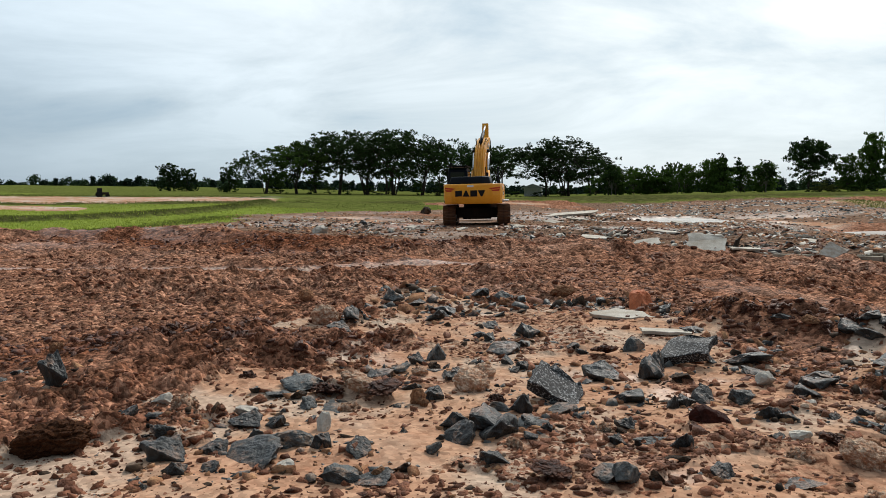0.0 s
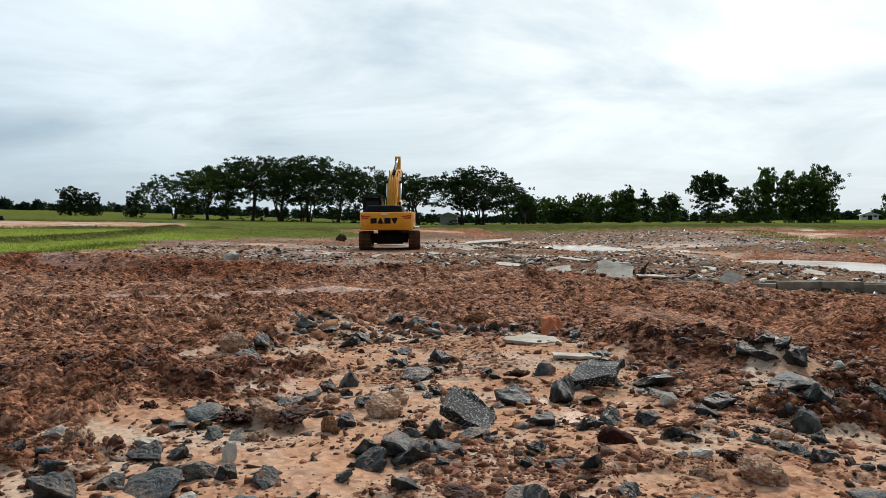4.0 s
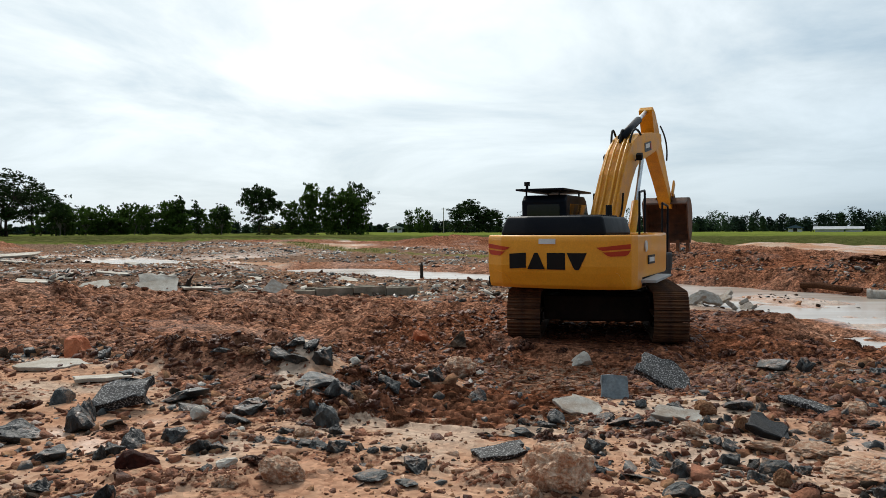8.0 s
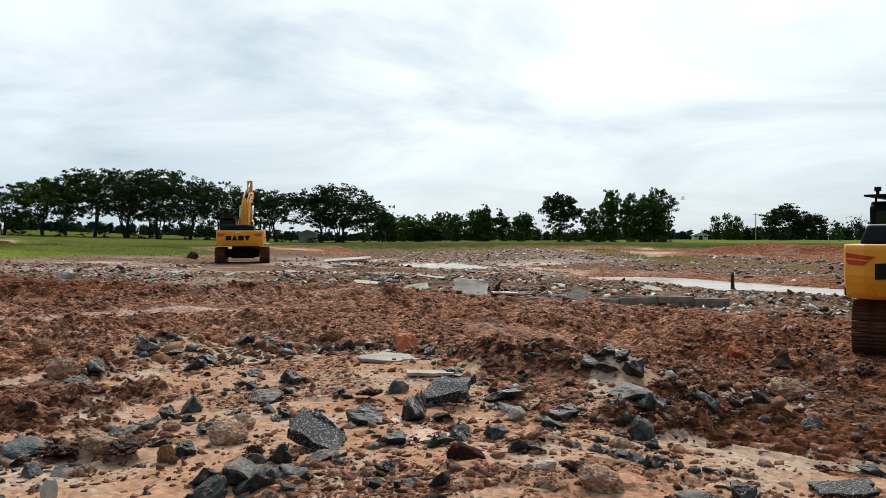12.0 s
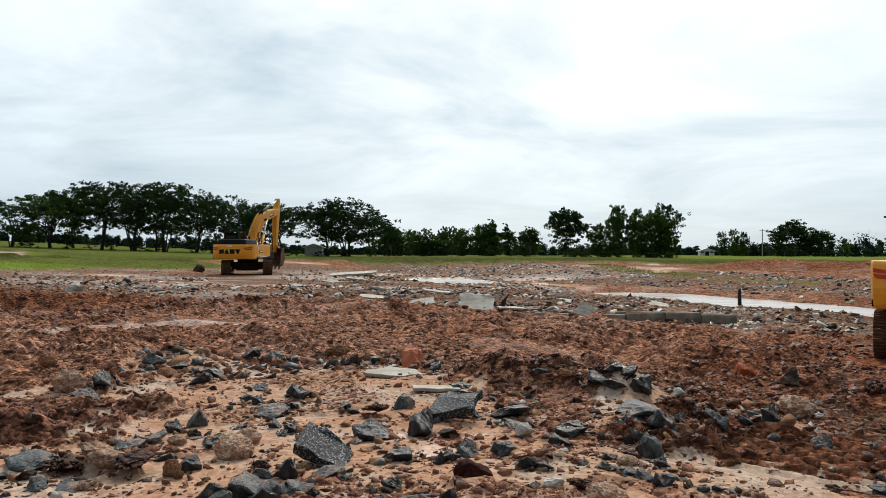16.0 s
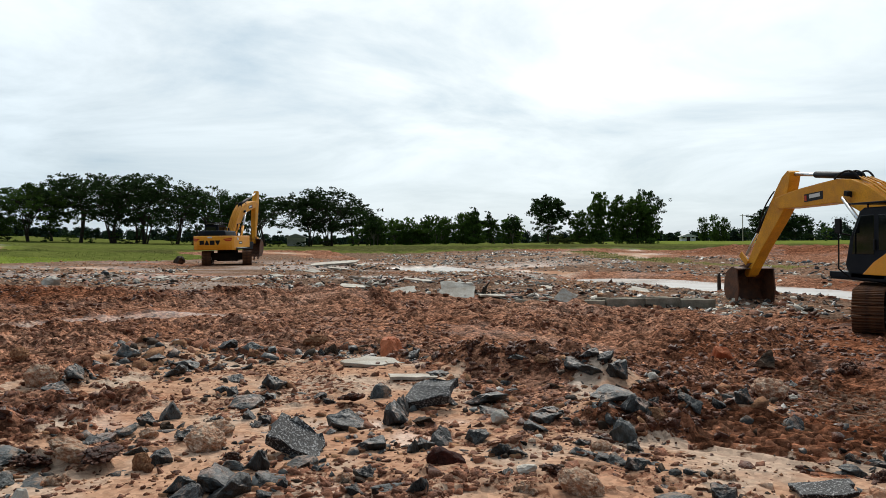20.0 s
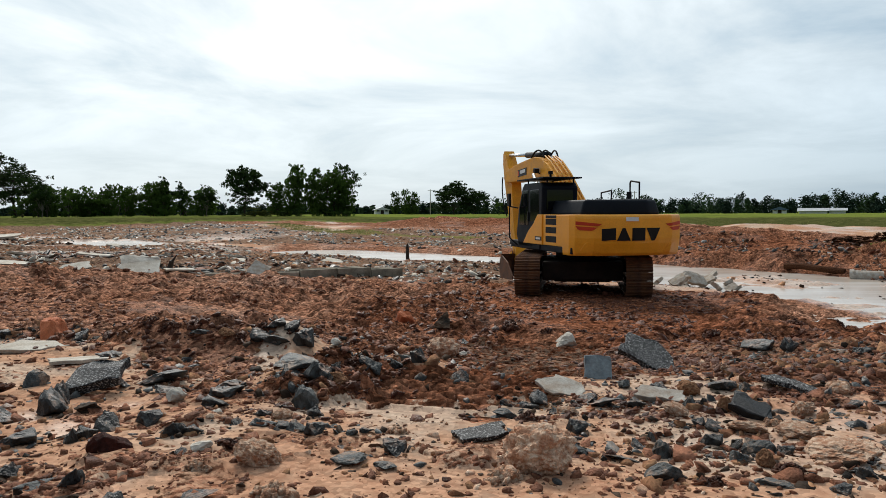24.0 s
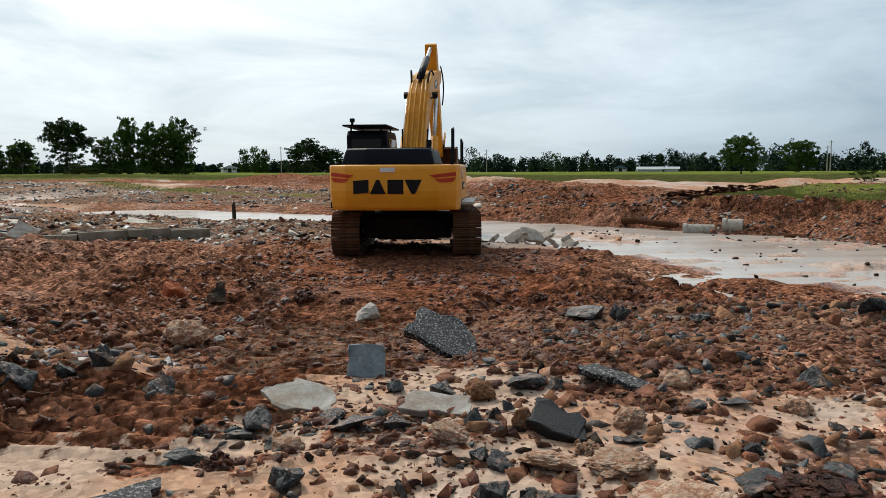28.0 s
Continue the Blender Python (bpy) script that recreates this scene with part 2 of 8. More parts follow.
CONCRETE_PALE = material("pale_broken_concrete", (0.46, 0.43, 0.38), 0.85, spec=0.05, second=(0.29, 0.23, 0.18), scale=9, fine=80, bump=0.4, dist=0.008, rnd=0.2)
MUDCLOD = material("red_mud_clods", (0.37, 0.160, 0.092), 0.5, spec=0.09, second=(0.08, 0.027, 0.014), scale=4.5, fine=34, bump=1.0, dist=0.03, rnd=0.5, rough2=0.85)
WETCLOD = material("wet_mud_clods", (0.205, 0.072, 0.036), 0.4, spec=0.2, second=(0.045, 0.014, 0.008), scale=4.5, fine=34, bump=1.0, dist=0.03, rnd=0.5, rough2=0.75)
CLAYLUMP = material("crumbly_tan_clay", (0.80, 0.58, 0.42), 0.9, second=(0.54, 0.275, 0.165), contrast=(0.42, 0.6), scale=8, fine=38, bump=1.0, dist=0.03, rnd=0.3, spec=0.06)
BARK = material("dark_bark", (0.055, 0.042, 0.032), 0.9, scale=3, fine=20, bump=0.6)
BARKPALE = material("pale_bark", (0.17, 0.15, 0.12), 0.9, scale=3, fine=20, bump=0.6)
LEAF = material("dark_green_leaves", (0.050, 0.092, 0.020), 0.75, spec=0.08, through=0.2, second=(0.014, 0.030, 0.009), scale=0.35, fine=3, bump=0, rnd=0.55, vary=0.2)
LEAFLIGHT = material("mid_green_leaves", (0.115, 0.185, 0.032), 0.75, spec=0.08, through=0.3, second=(0.042, 0.085, 0.017), scale=0.4, fine=3, bump=0, rnd=0.5, vary=0.2)
# far leaves: distance haze is mixed into both colours, greyer and bluer
LEAFHEDGE = material("hazed_mid_green_leaves", (0.056, 0.092, 0.042), 0.8, spec=0.05, second=(0.026, 0.046, 0.022), scale=0.1, fine=1, bump=0, rnd=0.4, vary=0.2)
LEAFFAR = material("hazed_green_leaves", (0.034, 0.060, 0.038), 0.8, spec=0.05, second=(0.014, 0.028, 0.018), scale=0.1, fine=1, bump=0, rnd=0.4, vary=0.2)
GRASSMAT = material("green_grass_blades", (0.44, 0.49, 0.085), 0.9, spec=0.0, through=0.45, second=(0.27, 0.34, 0.055), scale=0.2, fine=2, bump=0, rnd=0.4, vary=0.2)
DRYGRASS = material("dry_olive_grass", (0.19, 0.21, 0.06), 0.9, spec=0.0, through=0.35, second=(0.09, 0.105, 0.03), scale=0.5, fine=3, bump=0, rnd=0.4, vary=0.2)
PLASTER = material("white_plaster", (0.82, 0.82, 0.80), 0.8, scale=1, bump=0.05)
ROOF_BLUE = material("blue_grey_sheet_roof", (0.10, 0.15, 0.22), 0.5, scale=1, bump=0.05)
ROOF_PALE = material("pale_sheet_roof", (0.55, 0.56, 0.57), 0.45, scale=1, bump=0.05)
WOODDARK = material("dark_wet_wood", (0.03, 0.02, 0.014), 0.6, scale=4, bump=0.5)


def ground_material():
    """One soil sheet: red mud by default, sand, gravel and grass where the attribute says so."""
    m = bpy.data.materials.new("soil")
    m.use_nodes = True
    nt = m.node_tree
    L = nt.links.new
    b = nt.nodes["Principled BSDF"]
    co = nt.nodes.new("ShaderNodeTexCoord")
    zone = nt.nodes.new("ShaderNodeAttribute")
    zone.attribute_name = "zone"
    sep = nt.nodes.new("ShaderNodeSeparateColor")
    L(zone.outputs["Color"], sep.inputs[0])

    def noise_tex(scale, detail=6, rough=0.6):
        n = nt.nodes.new("ShaderNodeTexNoise")
        n.inputs["Scale"].default_value, n.inputs["Detail"].default_value, n.inputs["Roughness"].default_value = scale, detail, rough
        L(co.outputs["Object"], n.inputs["Vector"])
        return n

    def ramp(src, stops):
        r = nt.nodes.new("ShaderNodeValToRGB")
        e = r.color_ramp.elements
        while len(e) < len(stops):
            e.new(0.5)
        for el, (p, c) in zip(e, stops):
            el.position, el.color = p, (*c, 1)
        L(src, r.inputs[0])
        return r

    def mix(fac, a, c, mode="MIX"):
        x = nt.nodes.new("ShaderNodeMixRGB")
        x.blend_type = mode
        if isinstance(fac, float):
            x.inputs[0].default_value = fac
        else:
            L(fac, x.inputs[0])
        L(a, x.inputs[1])
        L(c, x.inputs[2])
        return x.outputs[0]

    nb, nm, nf, ng = noise_tex(0.22), noise_tex(1.7), noise_tex(14), noise_tex(70, 4, 0.7)
    mud = mix(0.55, ramp(nm.outputs[0], [(0.3, (0.085, 0.033, 0.018)), (0.52, (0.235, 0.096, 0.053)), (0.72, (0.45, 0.25, 0.16))]).outputs[0],
              ramp(nf.outputs[0], [(0.35, (0.055, 0.023, 0.013)), (0.65, (0.30, 0.142, 0.085))]).outputs[0])
    ns = noise_tex(0.55, 5, 0.55)
    silt = ramp(ns.outputs[0], [(0.40, (0.46, 0.228, 0.14)), (0.50, (0.51, 0.293, 0.19)), (0.56, (0.53, 0.435, 0.35))])
    mud = mix(ramp(nb.outputs[0], [(0.40, (0.05, 0.05, 0.05)), (0.60, (0.38, 0.38, 0.38))]).outputs[0], mud, ramp(nf.outputs[0], [(0.35, (0.16, 0.075, 0.047)), (0.65, (0.45, 0.275, 0.19))]).outputs[0])
    sand = mix(0.35, silt.outputs[0], ramp(nm.outputs[0], [(0.32, (0.32, 0.138, 0.075)), (0.5, (0.49, 0.275, 0.17)), (0.68, (0.54, 0.41, 0.305))]).outputs[0])
    sand = mix(0.3, sand, ramp(nf.outputs[0], [(0.32, (0.24, 0.11, 0.06)), (0.6, (0.56, 0.37, 0.24))]).outputs[0])
    grav = mix(0.6, ramp(nm.outputs[0], [(0.3, (0.12, 0.058, 0.037)), (0.7, (0.33, 0.195, 0.13))]).outputs[0],
               ramp(ng.outputs[0], [(0.35, (0.045, 0.028, 0.02)), (0.65, (0.35, 0.235, 0.165))]).outputs[0])
    grass = mix(0.5, ramp(nb.outputs[0], [(0.3, (0.105, 0.14, 0.028)), (0.5, (0.19, 0.235, 0.046)), (0.7, (0.25, 0.27, 0.066))]).outputs[0],
                ramp(nm.outputs[0], [(0.3, (0.11, 0.15, 0.025)), (0.7, (0.29, 0.35, 0.06))]).outputs[0])
    dry = ramp(nm.outputs[0], [(0.3, (0.035, 0.042, 0.014)), (0.55, (0.085, 0.088, 0.028)), (0.75, (0.16, 0.14, 0.06))])
    grass = mix(zone.outputs["Alpha"], grass, dry.outputs[0])
    # crumbs: cells of two sizes, each with its own shade
    cells = []
    for sc in (8.0, 24.0):
        v = nt.nodes.new("ShaderNodeTexVoronoi")
        v.inputs["Scale"].default_value = sc
        L(co.outputs["Object"], v.inputs["Vector"])
        cells.append(v)

    def shade(src, lo, hi):
        s1 = nt.nodes.new("ShaderNodeSeparateColor")
        L(src, s1.inputs[0])
        mr = nt.nodes.new("ShaderNodeMapRange")
        mr.inputs[3].default_value, mr.inputs[4].default_value = lo, hi
        L(s1.outputs[0], mr.inputs[0])
        return mr.outputs[0]

    mud = mix(1.0, mix(1.0, mud, shade(cells[0].outputs["Color"], 0.5, 1.75), "MULTIPLY"), shade(cells[1].outputs["Color"], 0.48, 1.7), "MULTIPLY")
    fresh = nt.nodes.new("ShaderNodeAttribute")
    fresh.attribute_name = "damp"
    soak = nt.nodes.new("ShaderNodeRGB")
    soak.outputs[0].default_value = (0.70, 0.58, 0.51, 1)
    soaked = mix(1.0, mud, soak.outputs[0], "MULTIPLY")
    mud = mix(fresh.outputs["Fac"], mud, soaked)
    sand = mix(1.0, sand, shade(cells[1].outputs["Color"], 0.70, 1.16), "MULTIPLY")
    grav = mix(1.0, grav, shade(cells[0].outputs["Color"], 0.5, 1.5), "MULTIPLY")

    def ragged(src, reach):
        """A share turned into patches with torn edges."""
        a1 = nt.nodes.new("ShaderNodeMath")
        a1.operation = "MULTIPLY_ADD"
        L(nf.outputs[0], a1.inputs[0])
        a1.inputs[1].default_value = reach
        L(src, a1.inputs[2])
        r1 = nt.nodes.new("ShaderNodeMapRange")
        r1.inputs[1].default_value, r1.inputs[2].default_value = 0.42 + reach * 0.5, 0.58 + reach * 0.5
        L(a1.outputs[0], r1.inputs[0])
        return r1.outputs[0]

    col = mix(ragged(sep.outputs[0], 1.3), mud, sand)
    col = mix(ragged(sep.outputs[2], 1.3), col, grav)
    col = mix(ragged(sep.outputs[1], 0.9), col, grass)
    L(col, b.inputs["Base Color"])
    sp = nt.nodes.new("ShaderNodeMapRange")
    sp.inputs[3].default_value, sp.inputs[4].default_value = 0.0, 0.32
    wet = nt.nodes.new("ShaderNodeAttribute")
    wet.attribute_name = "wet"
    L(wet.outputs["Fac"], sp.inputs[0])
    L(sp.outputs[0], b.inputs["Specular IOR Level"])
    wet = nt.nodes.new("ShaderNodeAttribute")
    wet.attribute_name = "wet"
    rr = ramp(nm.outputs[0], [(0.35, (0.6, 0.6, 0.6)), (0.65, (0.95, 0.95, 0.95))])
    smooth = nt.nodes.new("ShaderNodeRGB")
    smooth.outputs[0].default_value = (0.30, 0.30, 0.30, 1)
    L(mix(wet.outputs["Fac"], rr.outputs[0], smooth.outputs[0]), b.inputs["Roughness"])
    bp = nt.nodes.new("ShaderNodeBump")
    bp.inputs["Strength"].default_value, bp.inputs["Distance"].default_value = 1.0, 0.085
    hgt = mix(0.35, nf.outputs[0], ng.outputs[0])
    lumps = mix(0.4, cells[0].outputs["Distance"], cells[1].outputs["Distance"])
    inv = nt.nodes.new("ShaderNodeInvert")
    L(lumps, inv.inputs[1])
    share = nt.nodes.new("ShaderNodeMapRange")
    share.inputs[3].default_value, share.inputs[4].default_value = 0.6, 0.06
    L(sep.outputs[0], share.inputs[0])
    hgt = mix(share.outputs[0], hgt, inv.outputs[0])
    L(hgt, bp.inputs["Height"])
    dry = nt.nodes.new("ShaderNodeMapRange")
    dry.inputs[3].default_value, dry.inputs[4].default_value = 1.0, 0.1
    L(wet.outputs["Fac"], dry.inputs[0])
    calm = nt.nodes.new("ShaderNodeMapRange")
    calm.inputs[3].default_value, calm.inputs[4].default_value = 1.0, 0.22
    L(sep.outputs[0], calm.inputs[0])
    both = nt.nodes.new("ShaderNodeMath")
    both.operation = "MULTIPLY"
    L(dry.outputs[0], both.inputs[0])
    L(calm.outputs[0], both.inputs[1])
    L(both.outputs[0], bp.inputs["Strength"])
    L(bp.outputs[0], b.inputs["Normal"])
    return m


SOIL = ground_material()


def water_material():
    m = bpy.data.materials.new("silty_water")
    m.use_nodes = True
    nt = m.node_tree
    b = nt.nodes["Principled BSDF"]
    co = nt.nodes.new("ShaderNodeTexCoord")
    mp = nt.nodes.new("ShaderNodeMapping")
    mp.inputs["Rotation"].default_value = (0, 0, 0.9)
    mp.inputs["Scale"].default_value = (0.35, 1.6, 1)
    nt.links.new(co.outputs["Object"], mp.inputs[0])
    n1, n2 = nt.nodes.new("ShaderNodeTexNoise"), nt.nodes.new("ShaderNodeTexNoise")
    for n, s in ((n1, 0.8), (n2, 5)):
        n.inputs["Scale"].default_value, n.inputs["Detail"].default_value = s, 5
        nt.links.new(mp.outputs[0], n.inputs["Vector"])
    r = nt.nodes.new("ShaderNodeValToRGB")
    e = r.color_ramp.elements
    e[0].position, e[0].color = 0.38, (0.42, 0.34, 0.27, 1)
    e[1].position, e[1].color = 0.62, (0.56, 0.50, 0.44, 1)
    nt.links.new(n1.outputs[0], r.inputs[0])
    nt.links.new(r.outputs[0], b.inputs["Base Color"])
    b.inputs["Roughness"].default_value = 0.2
    b.inputs["Specular IOR Level"].default_value = 0.5
    bp = nt.nodes.new("ShaderNodeBump")
    bp.inputs["Strength"].default_value, bp.inputs["Distance"].default_value = 0.12, 0.008
    nt.links.new(n2.outputs[0], bp.inputs["Height"])
    nt.links.new(bp.outputs[0], b.inputs["Normal"])
    return m


WATER = water_material()


# ---- mesh helpers ----
def link_mesh(name, bm, mat, smooth=False):
    me = bpy.data.meshes.new(name)
    bm.to_mesh(me)
    bm.free()
    me.materials.append(mat)
    if smooth:
        me.polygons.foreach_set("use_smooth", [True] * len(me.polygons))
    return new(name, me)


def part(name, bm, mat, parent, label="", smooth=False):
    ob = link_mesh(name, bm, mat, smooth) if isinstance(bm, bmesh.types.BMesh) else new(name, bm)
    ob.parent = parent
    return tagged(ob, label)


def np_mesh(name, verts, tris, mat, smooth=False):
    """A mesh from arrays of places and of corners by threes or fours."""
    me = bpy.data.meshes.new(name)
    k = tris.shape[1]
    me.vertices.add(len(verts))
    me.vertices.foreach_set("co", np.ascontiguousarray(verts, np.float32).ravel())
    me.loops.add(tris.size)
    me.loops.foreach_set("vertex_index", np.ascontiguousarray(tris, np.int32).ravel())
    me.polygons.add(len(tris))
    me.polygons.foreach_set("loop_start", np.arange(0, tris.size, k, dtype=np.int32))
    if smooth:
        me.polygons.foreach_set("use_smooth", np.ones(len(tris), bool))
    me.materials.append(mat)
    me.update(calc_edges=True)
    return me


def box(x0, x1, y0, y1, z0, z1, bevel=0.0, bm=None, segs=2):
    b = bmesh.new()
    m = Matrix.LocRotScale(((x0 + x1) / 2, (y0 + y1) / 2, (z0 + z1) / 2), None, (x1 - x0, y1 - y0, z1 - z0))
    bmesh.ops.create_cube(b, size=1, matrix=m)
    if bevel:
        bmesh.ops.bevel(b, geom=b.edges[:], offset=bevel, segments=segs, affect="EDGES", profile=0.7)
    return join(bm, b)


def join(bm, b):
    if bm is None:
        return b
    me = bpy.data.meshes.new("tmp")
    b.to_mesh(me)
    bm.from_mesh(me)
    b.free()
    bpy.data.meshes.remove(me)
    return bm


def prism(profile, y0, y1, bevel=0.0, bm=None, segs=2):
    """A side profile in x and z, pulled from y0 to y1."""
    b = bmesh.new()
    face = b.faces.new([b.verts.new((x, y0, z)) for x, z in profile])
    ext = bmesh.ops.extrude_face_region(b, geom=[face])
    bmesh.ops.translate(b, verts=[v for v in ext["geom"] if isinstance(v, bmesh.types.BMVert)], vec=(0, y1 - y0, 0))
    bmesh.ops.recalc_face_normals(b, faces=b.faces[:])
    if bevel:
        bmesh.ops.bevel(b, geom=b.edges[:], offset=bevel, segments=segs, affect="EDGES", profile=0.7)
    return join(bm, b)


def plan_prism(outline, z0, z1, bevel=0.0, bm=None, segs=2, top=1.0):
    """A plan outline in x and y, raised from z0 to z1."""
    b = bmesh.new()
    face = b.faces.new([b.verts.new((x, y, z0)) for x, y in outline])
    ext = bmesh.ops.extrude_face_region(b, geom=[face])
    vs = [v for v in ext["geom"] if isinstance(v, bmesh.types.BMVert)]
    bmesh.ops.translate(b, verts=vs, vec=(0, 0, z1 - z0))
    bmesh.ops.recalc_face_normals(b, faces=b.faces[:])
    if bevel:
        bmesh.ops.bevel(b, geom=b.edges[:], offset=bevel, segments=segs, affect="EDGES", profile=0.7)
    return join(bm, b)


def rod(p0, p1, r, bm=None, sides=12, r1=None):
    b = bmesh.new()
    p0, p1 = Vector(p0), Vector(p1)
    d = p1 - p0
    m = Matrix.Translation((p0 + p1) / 2) @ d.to_track_quat("Z", "Y").to_matrix().to_4x4()
    bmesh.ops.create_cone(b, cap_ends=True, segments=sides, radius1=r, radius2=r if r1 is None else r1, depth=d.length, matrix=m)
    return join(bm, b)


def tube(points, r, bm=None, sides=8):
    for a, c in zip(points, points[1:]):
        bm = rod(a, c, r, bm, sides)
    for p in points[1:-1]:
        b = bmesh.new()
        bmesh.ops.create_icosphere(b, subdivisions=1, radius=r * 1.02, matrix=Matrix.Translation(p))
        bm = join(bm, b)
    return bm


def arc(a, c, lift, n=8):
    """Points of a hose that bows from a to c by the vector lift."""
    a, c, lift = Vector(a), Vector(c), Vector(lift)
    return [a.lerp(c, i / n) + lift * (4 * (i / n) * (1 - i / n)) for i in range(n + 1)]


def empty(name, m, label, category, group=""):
    ob = new(name)
    ob.empty_display_size = 0.3
    ob.matrix_world = m
    return tagged(ob, label, category, group)


# ---- the lie of the land ----
def hash2(ix, iy, seed):
    h = (ix.astype(np.int64) * 374761393 + iy.astype(np.int64) * 668265263 + seed * 1442695041) & 0x7FFFFFFF
    h = ((h ^ (h >> 13)) * 1274126177) & 0x7FFFFFFF
    h = ((h ^ (h >> 15)) * 1103515245) & 0x7FFFFFFF
    return ((h ^ (h >> 16)) & 0xFFFFF) / float(0xFFFFF)


def vnoise(x, y, seed=0):
    """Smooth noise from 0 to 1, one cell to the metre."""
    ix, iy = np.floor(x), np.floor(y)
    fx, fy = x - ix, y - iy
    u, v = fx * fx * fx * (fx * (fx * 6 - 15) + 10), fy * fy * fy * (fy * (fy * 6 - 15) + 10)
    a, b = hash2(ix, iy, seed), hash2(ix + 1, iy, seed)
    c, d = hash2(ix, iy + 1, seed), hash2(ix + 1, iy + 1, seed)
    return (a + (b - a) * u) * (1 - v) + (c + (d - c) * u) * v


def clods(x, y, seed=0):
    """Rounded cells, each with its own height: 0 in the creases, up to 1."""
    ix, iy = np.floor(x), np.floor(y)
    best, tall = np.full(x.shape, 9.0), np.zeros(x.shape)
    for dx in (-1, 0, 1):
        for dy in (-1, 0, 1):
            cx, cy = ix + dx, iy + dy
            d = np.hypot(cx + hash2(cx, cy, seed) - x, cy + hash2(cx, cy, seed + 1) - y)
            tall = np.where(d < best, hash2(cx, cy, seed + 2), tall)
            best = np.minimum(best, d)
    return (0.25 + 0.75 * tall) * np.clip(1.05 - best * best * 1.5, 0, 1)


def fbm(x, y, seed=0, octaves=4, gain=0.5):
    s, amp, tot = 0.0, 1.0, 0.0
    for o in range(octaves):
        k = 2.03 ** o
        s = s + amp * vnoise(x * k + 17.3 * o, y * k - 9.1 * o, seed + o)
        tot += amp
        amp *= gain
    return s / tot


def ss(a, b, v):
    t = np.clip((v - a) / (b - a), 0, 1)
    return t * t * (3 - 2 * t)


def seg_dist(x, y, ax, ay, bx, by):
    """Distance to a straight piece, and how far along it the foot lies."""
    dx, dy = bx - ax, by - ay
    t = np.clip(((x - ax) * dx + (y - ay) * dy) / (dx * dx + dy * dy), 0, 1)
    return np.hypot(x - ax - t * dx, y - ay - t * dy), t


RIVER = [(-30, 52, -1.5), (-14, 40, -1.2), (-8.2, 35.6, 0.3), (-5.5, 33.5, 2.6), (0, 28.3, 2.6), (4, 25.2, 2.3), (8, 21.8, 2.2), (11.2, 17.2, 3.1),
         (12.9, 12.4, 4.4), (13.8, 8.6, 5.0), (16, 5, 5.0), (20, 1, 5), (30, -8, 5)]
WATER_Z = -0.60


def river(x, y):
    """How far outside the water's edge a place lies, and on which side (plus: the far bank)."""
    best, side = np.full(x.shape, 1e9), np.zeros(x.shape)
    for (ax, ay, aw), (bx, by, bw) in zip(RIVER, RIVER[1:]):
        d, t = seg_dist(x, y, ax, ay, bx, by)
        e = d - (aw + (bw - aw) * t)
        s = np.sign((bx - ax) * (y - ay) - (by - ay) * (x - ax))
        side = np.where(e < best, s, side)
        best = np.minimum(best, e)
    return best, side


SANDY = [(-5.6, -9), (-5.3, -4.6), (-5.1, -4.0), (-5.4, -2.6), (-6.0, -1.6), (-7.4, -0.6), (-7.7, 0.5), (-6.6, 1.9), (-5.2, 2.7), (-4.0, 2.2), (-3.1, 1.2), (-1.9, 0.2), (-0.9, -0.6), (-0.4, -1.2),
         (0.8, -1.2), (1.1, -0.6), (1.7, 0.2), (2.6, 0.1), (3.5, -0.2), (4.4, -0.9), (5.6, -1.0), (6.4, -1.9), (9, -3.5), (12, -5), (13, -9)]


def inside(poly, x, y):
    """Signed distance to an outline, plus inside."""
    d, ins = np.full(x.shape, 1e9), np.zeros(x.shape, bool)
    for (ax, ay), (bx, by) in zip(poly, poly[1:] + poly[:1]):
        d = np.minimum(d, seg_dist(x, y, ax, ay, bx, by)[0])
        cross = (ay > y) != (by > y)
        ins ^= cross & (x < (bx - ax) * (y - ay) / (by - ay + 1e-12) + ax)
    return np.where(ins, d, -d)


# mounds: ends of the crest, height, half-width
MOUNDS = [(-3.0, 2.2, -1.3, 1.9, 0.36, 0.40), (-0.9, 0.0, 0.3, 0.3, 0.16, 0.4), (5.8, 5.6, 8.6, 6.3, 0.24, 0.9), (1.2, 6.0, 2.4, 5.6, 0.18, 0.8),
          (-0.6, 6.8, 1.2, 8.6, 0.30, 0.9), (7.0, 8.2, 8.0, 10.5, 0.16, 0.9), (-24, 8.5, -13.5, 7.6, 0.38, 1.3), (-13, 9.5, -9, 10.5, 0.30, 1.2),
          (-7.6, -3.2, -6.6, -2.4, 0.22, 0.6), (-9.5, -0.5, -7.8, 1.5, 0.18, 0.9), (1.0, 14.6, 2.2, 15.4, 0.25, 0.9),
          (-36, 3.5, -26, 8.0, 0.35, 0.8), (1, 62, 16, 50, 0.75, 6.0), (-3, 50, 6, 44, 0.3, 3.5), (-17, 3.5, -11, 5.2, 0.16, 1.2), (4.6, 3.2, 6.6, 2.9, 0.12, 0.6)]


BUNDS = [(-64, 1, -51, 12), (-51, 12, -51, 20), (-51, 20, -54.5, 29), (-54.5, 29, -63, 39), (-85.6, 1, -59.7, 42.3), (-109, 4, -79, 55)]


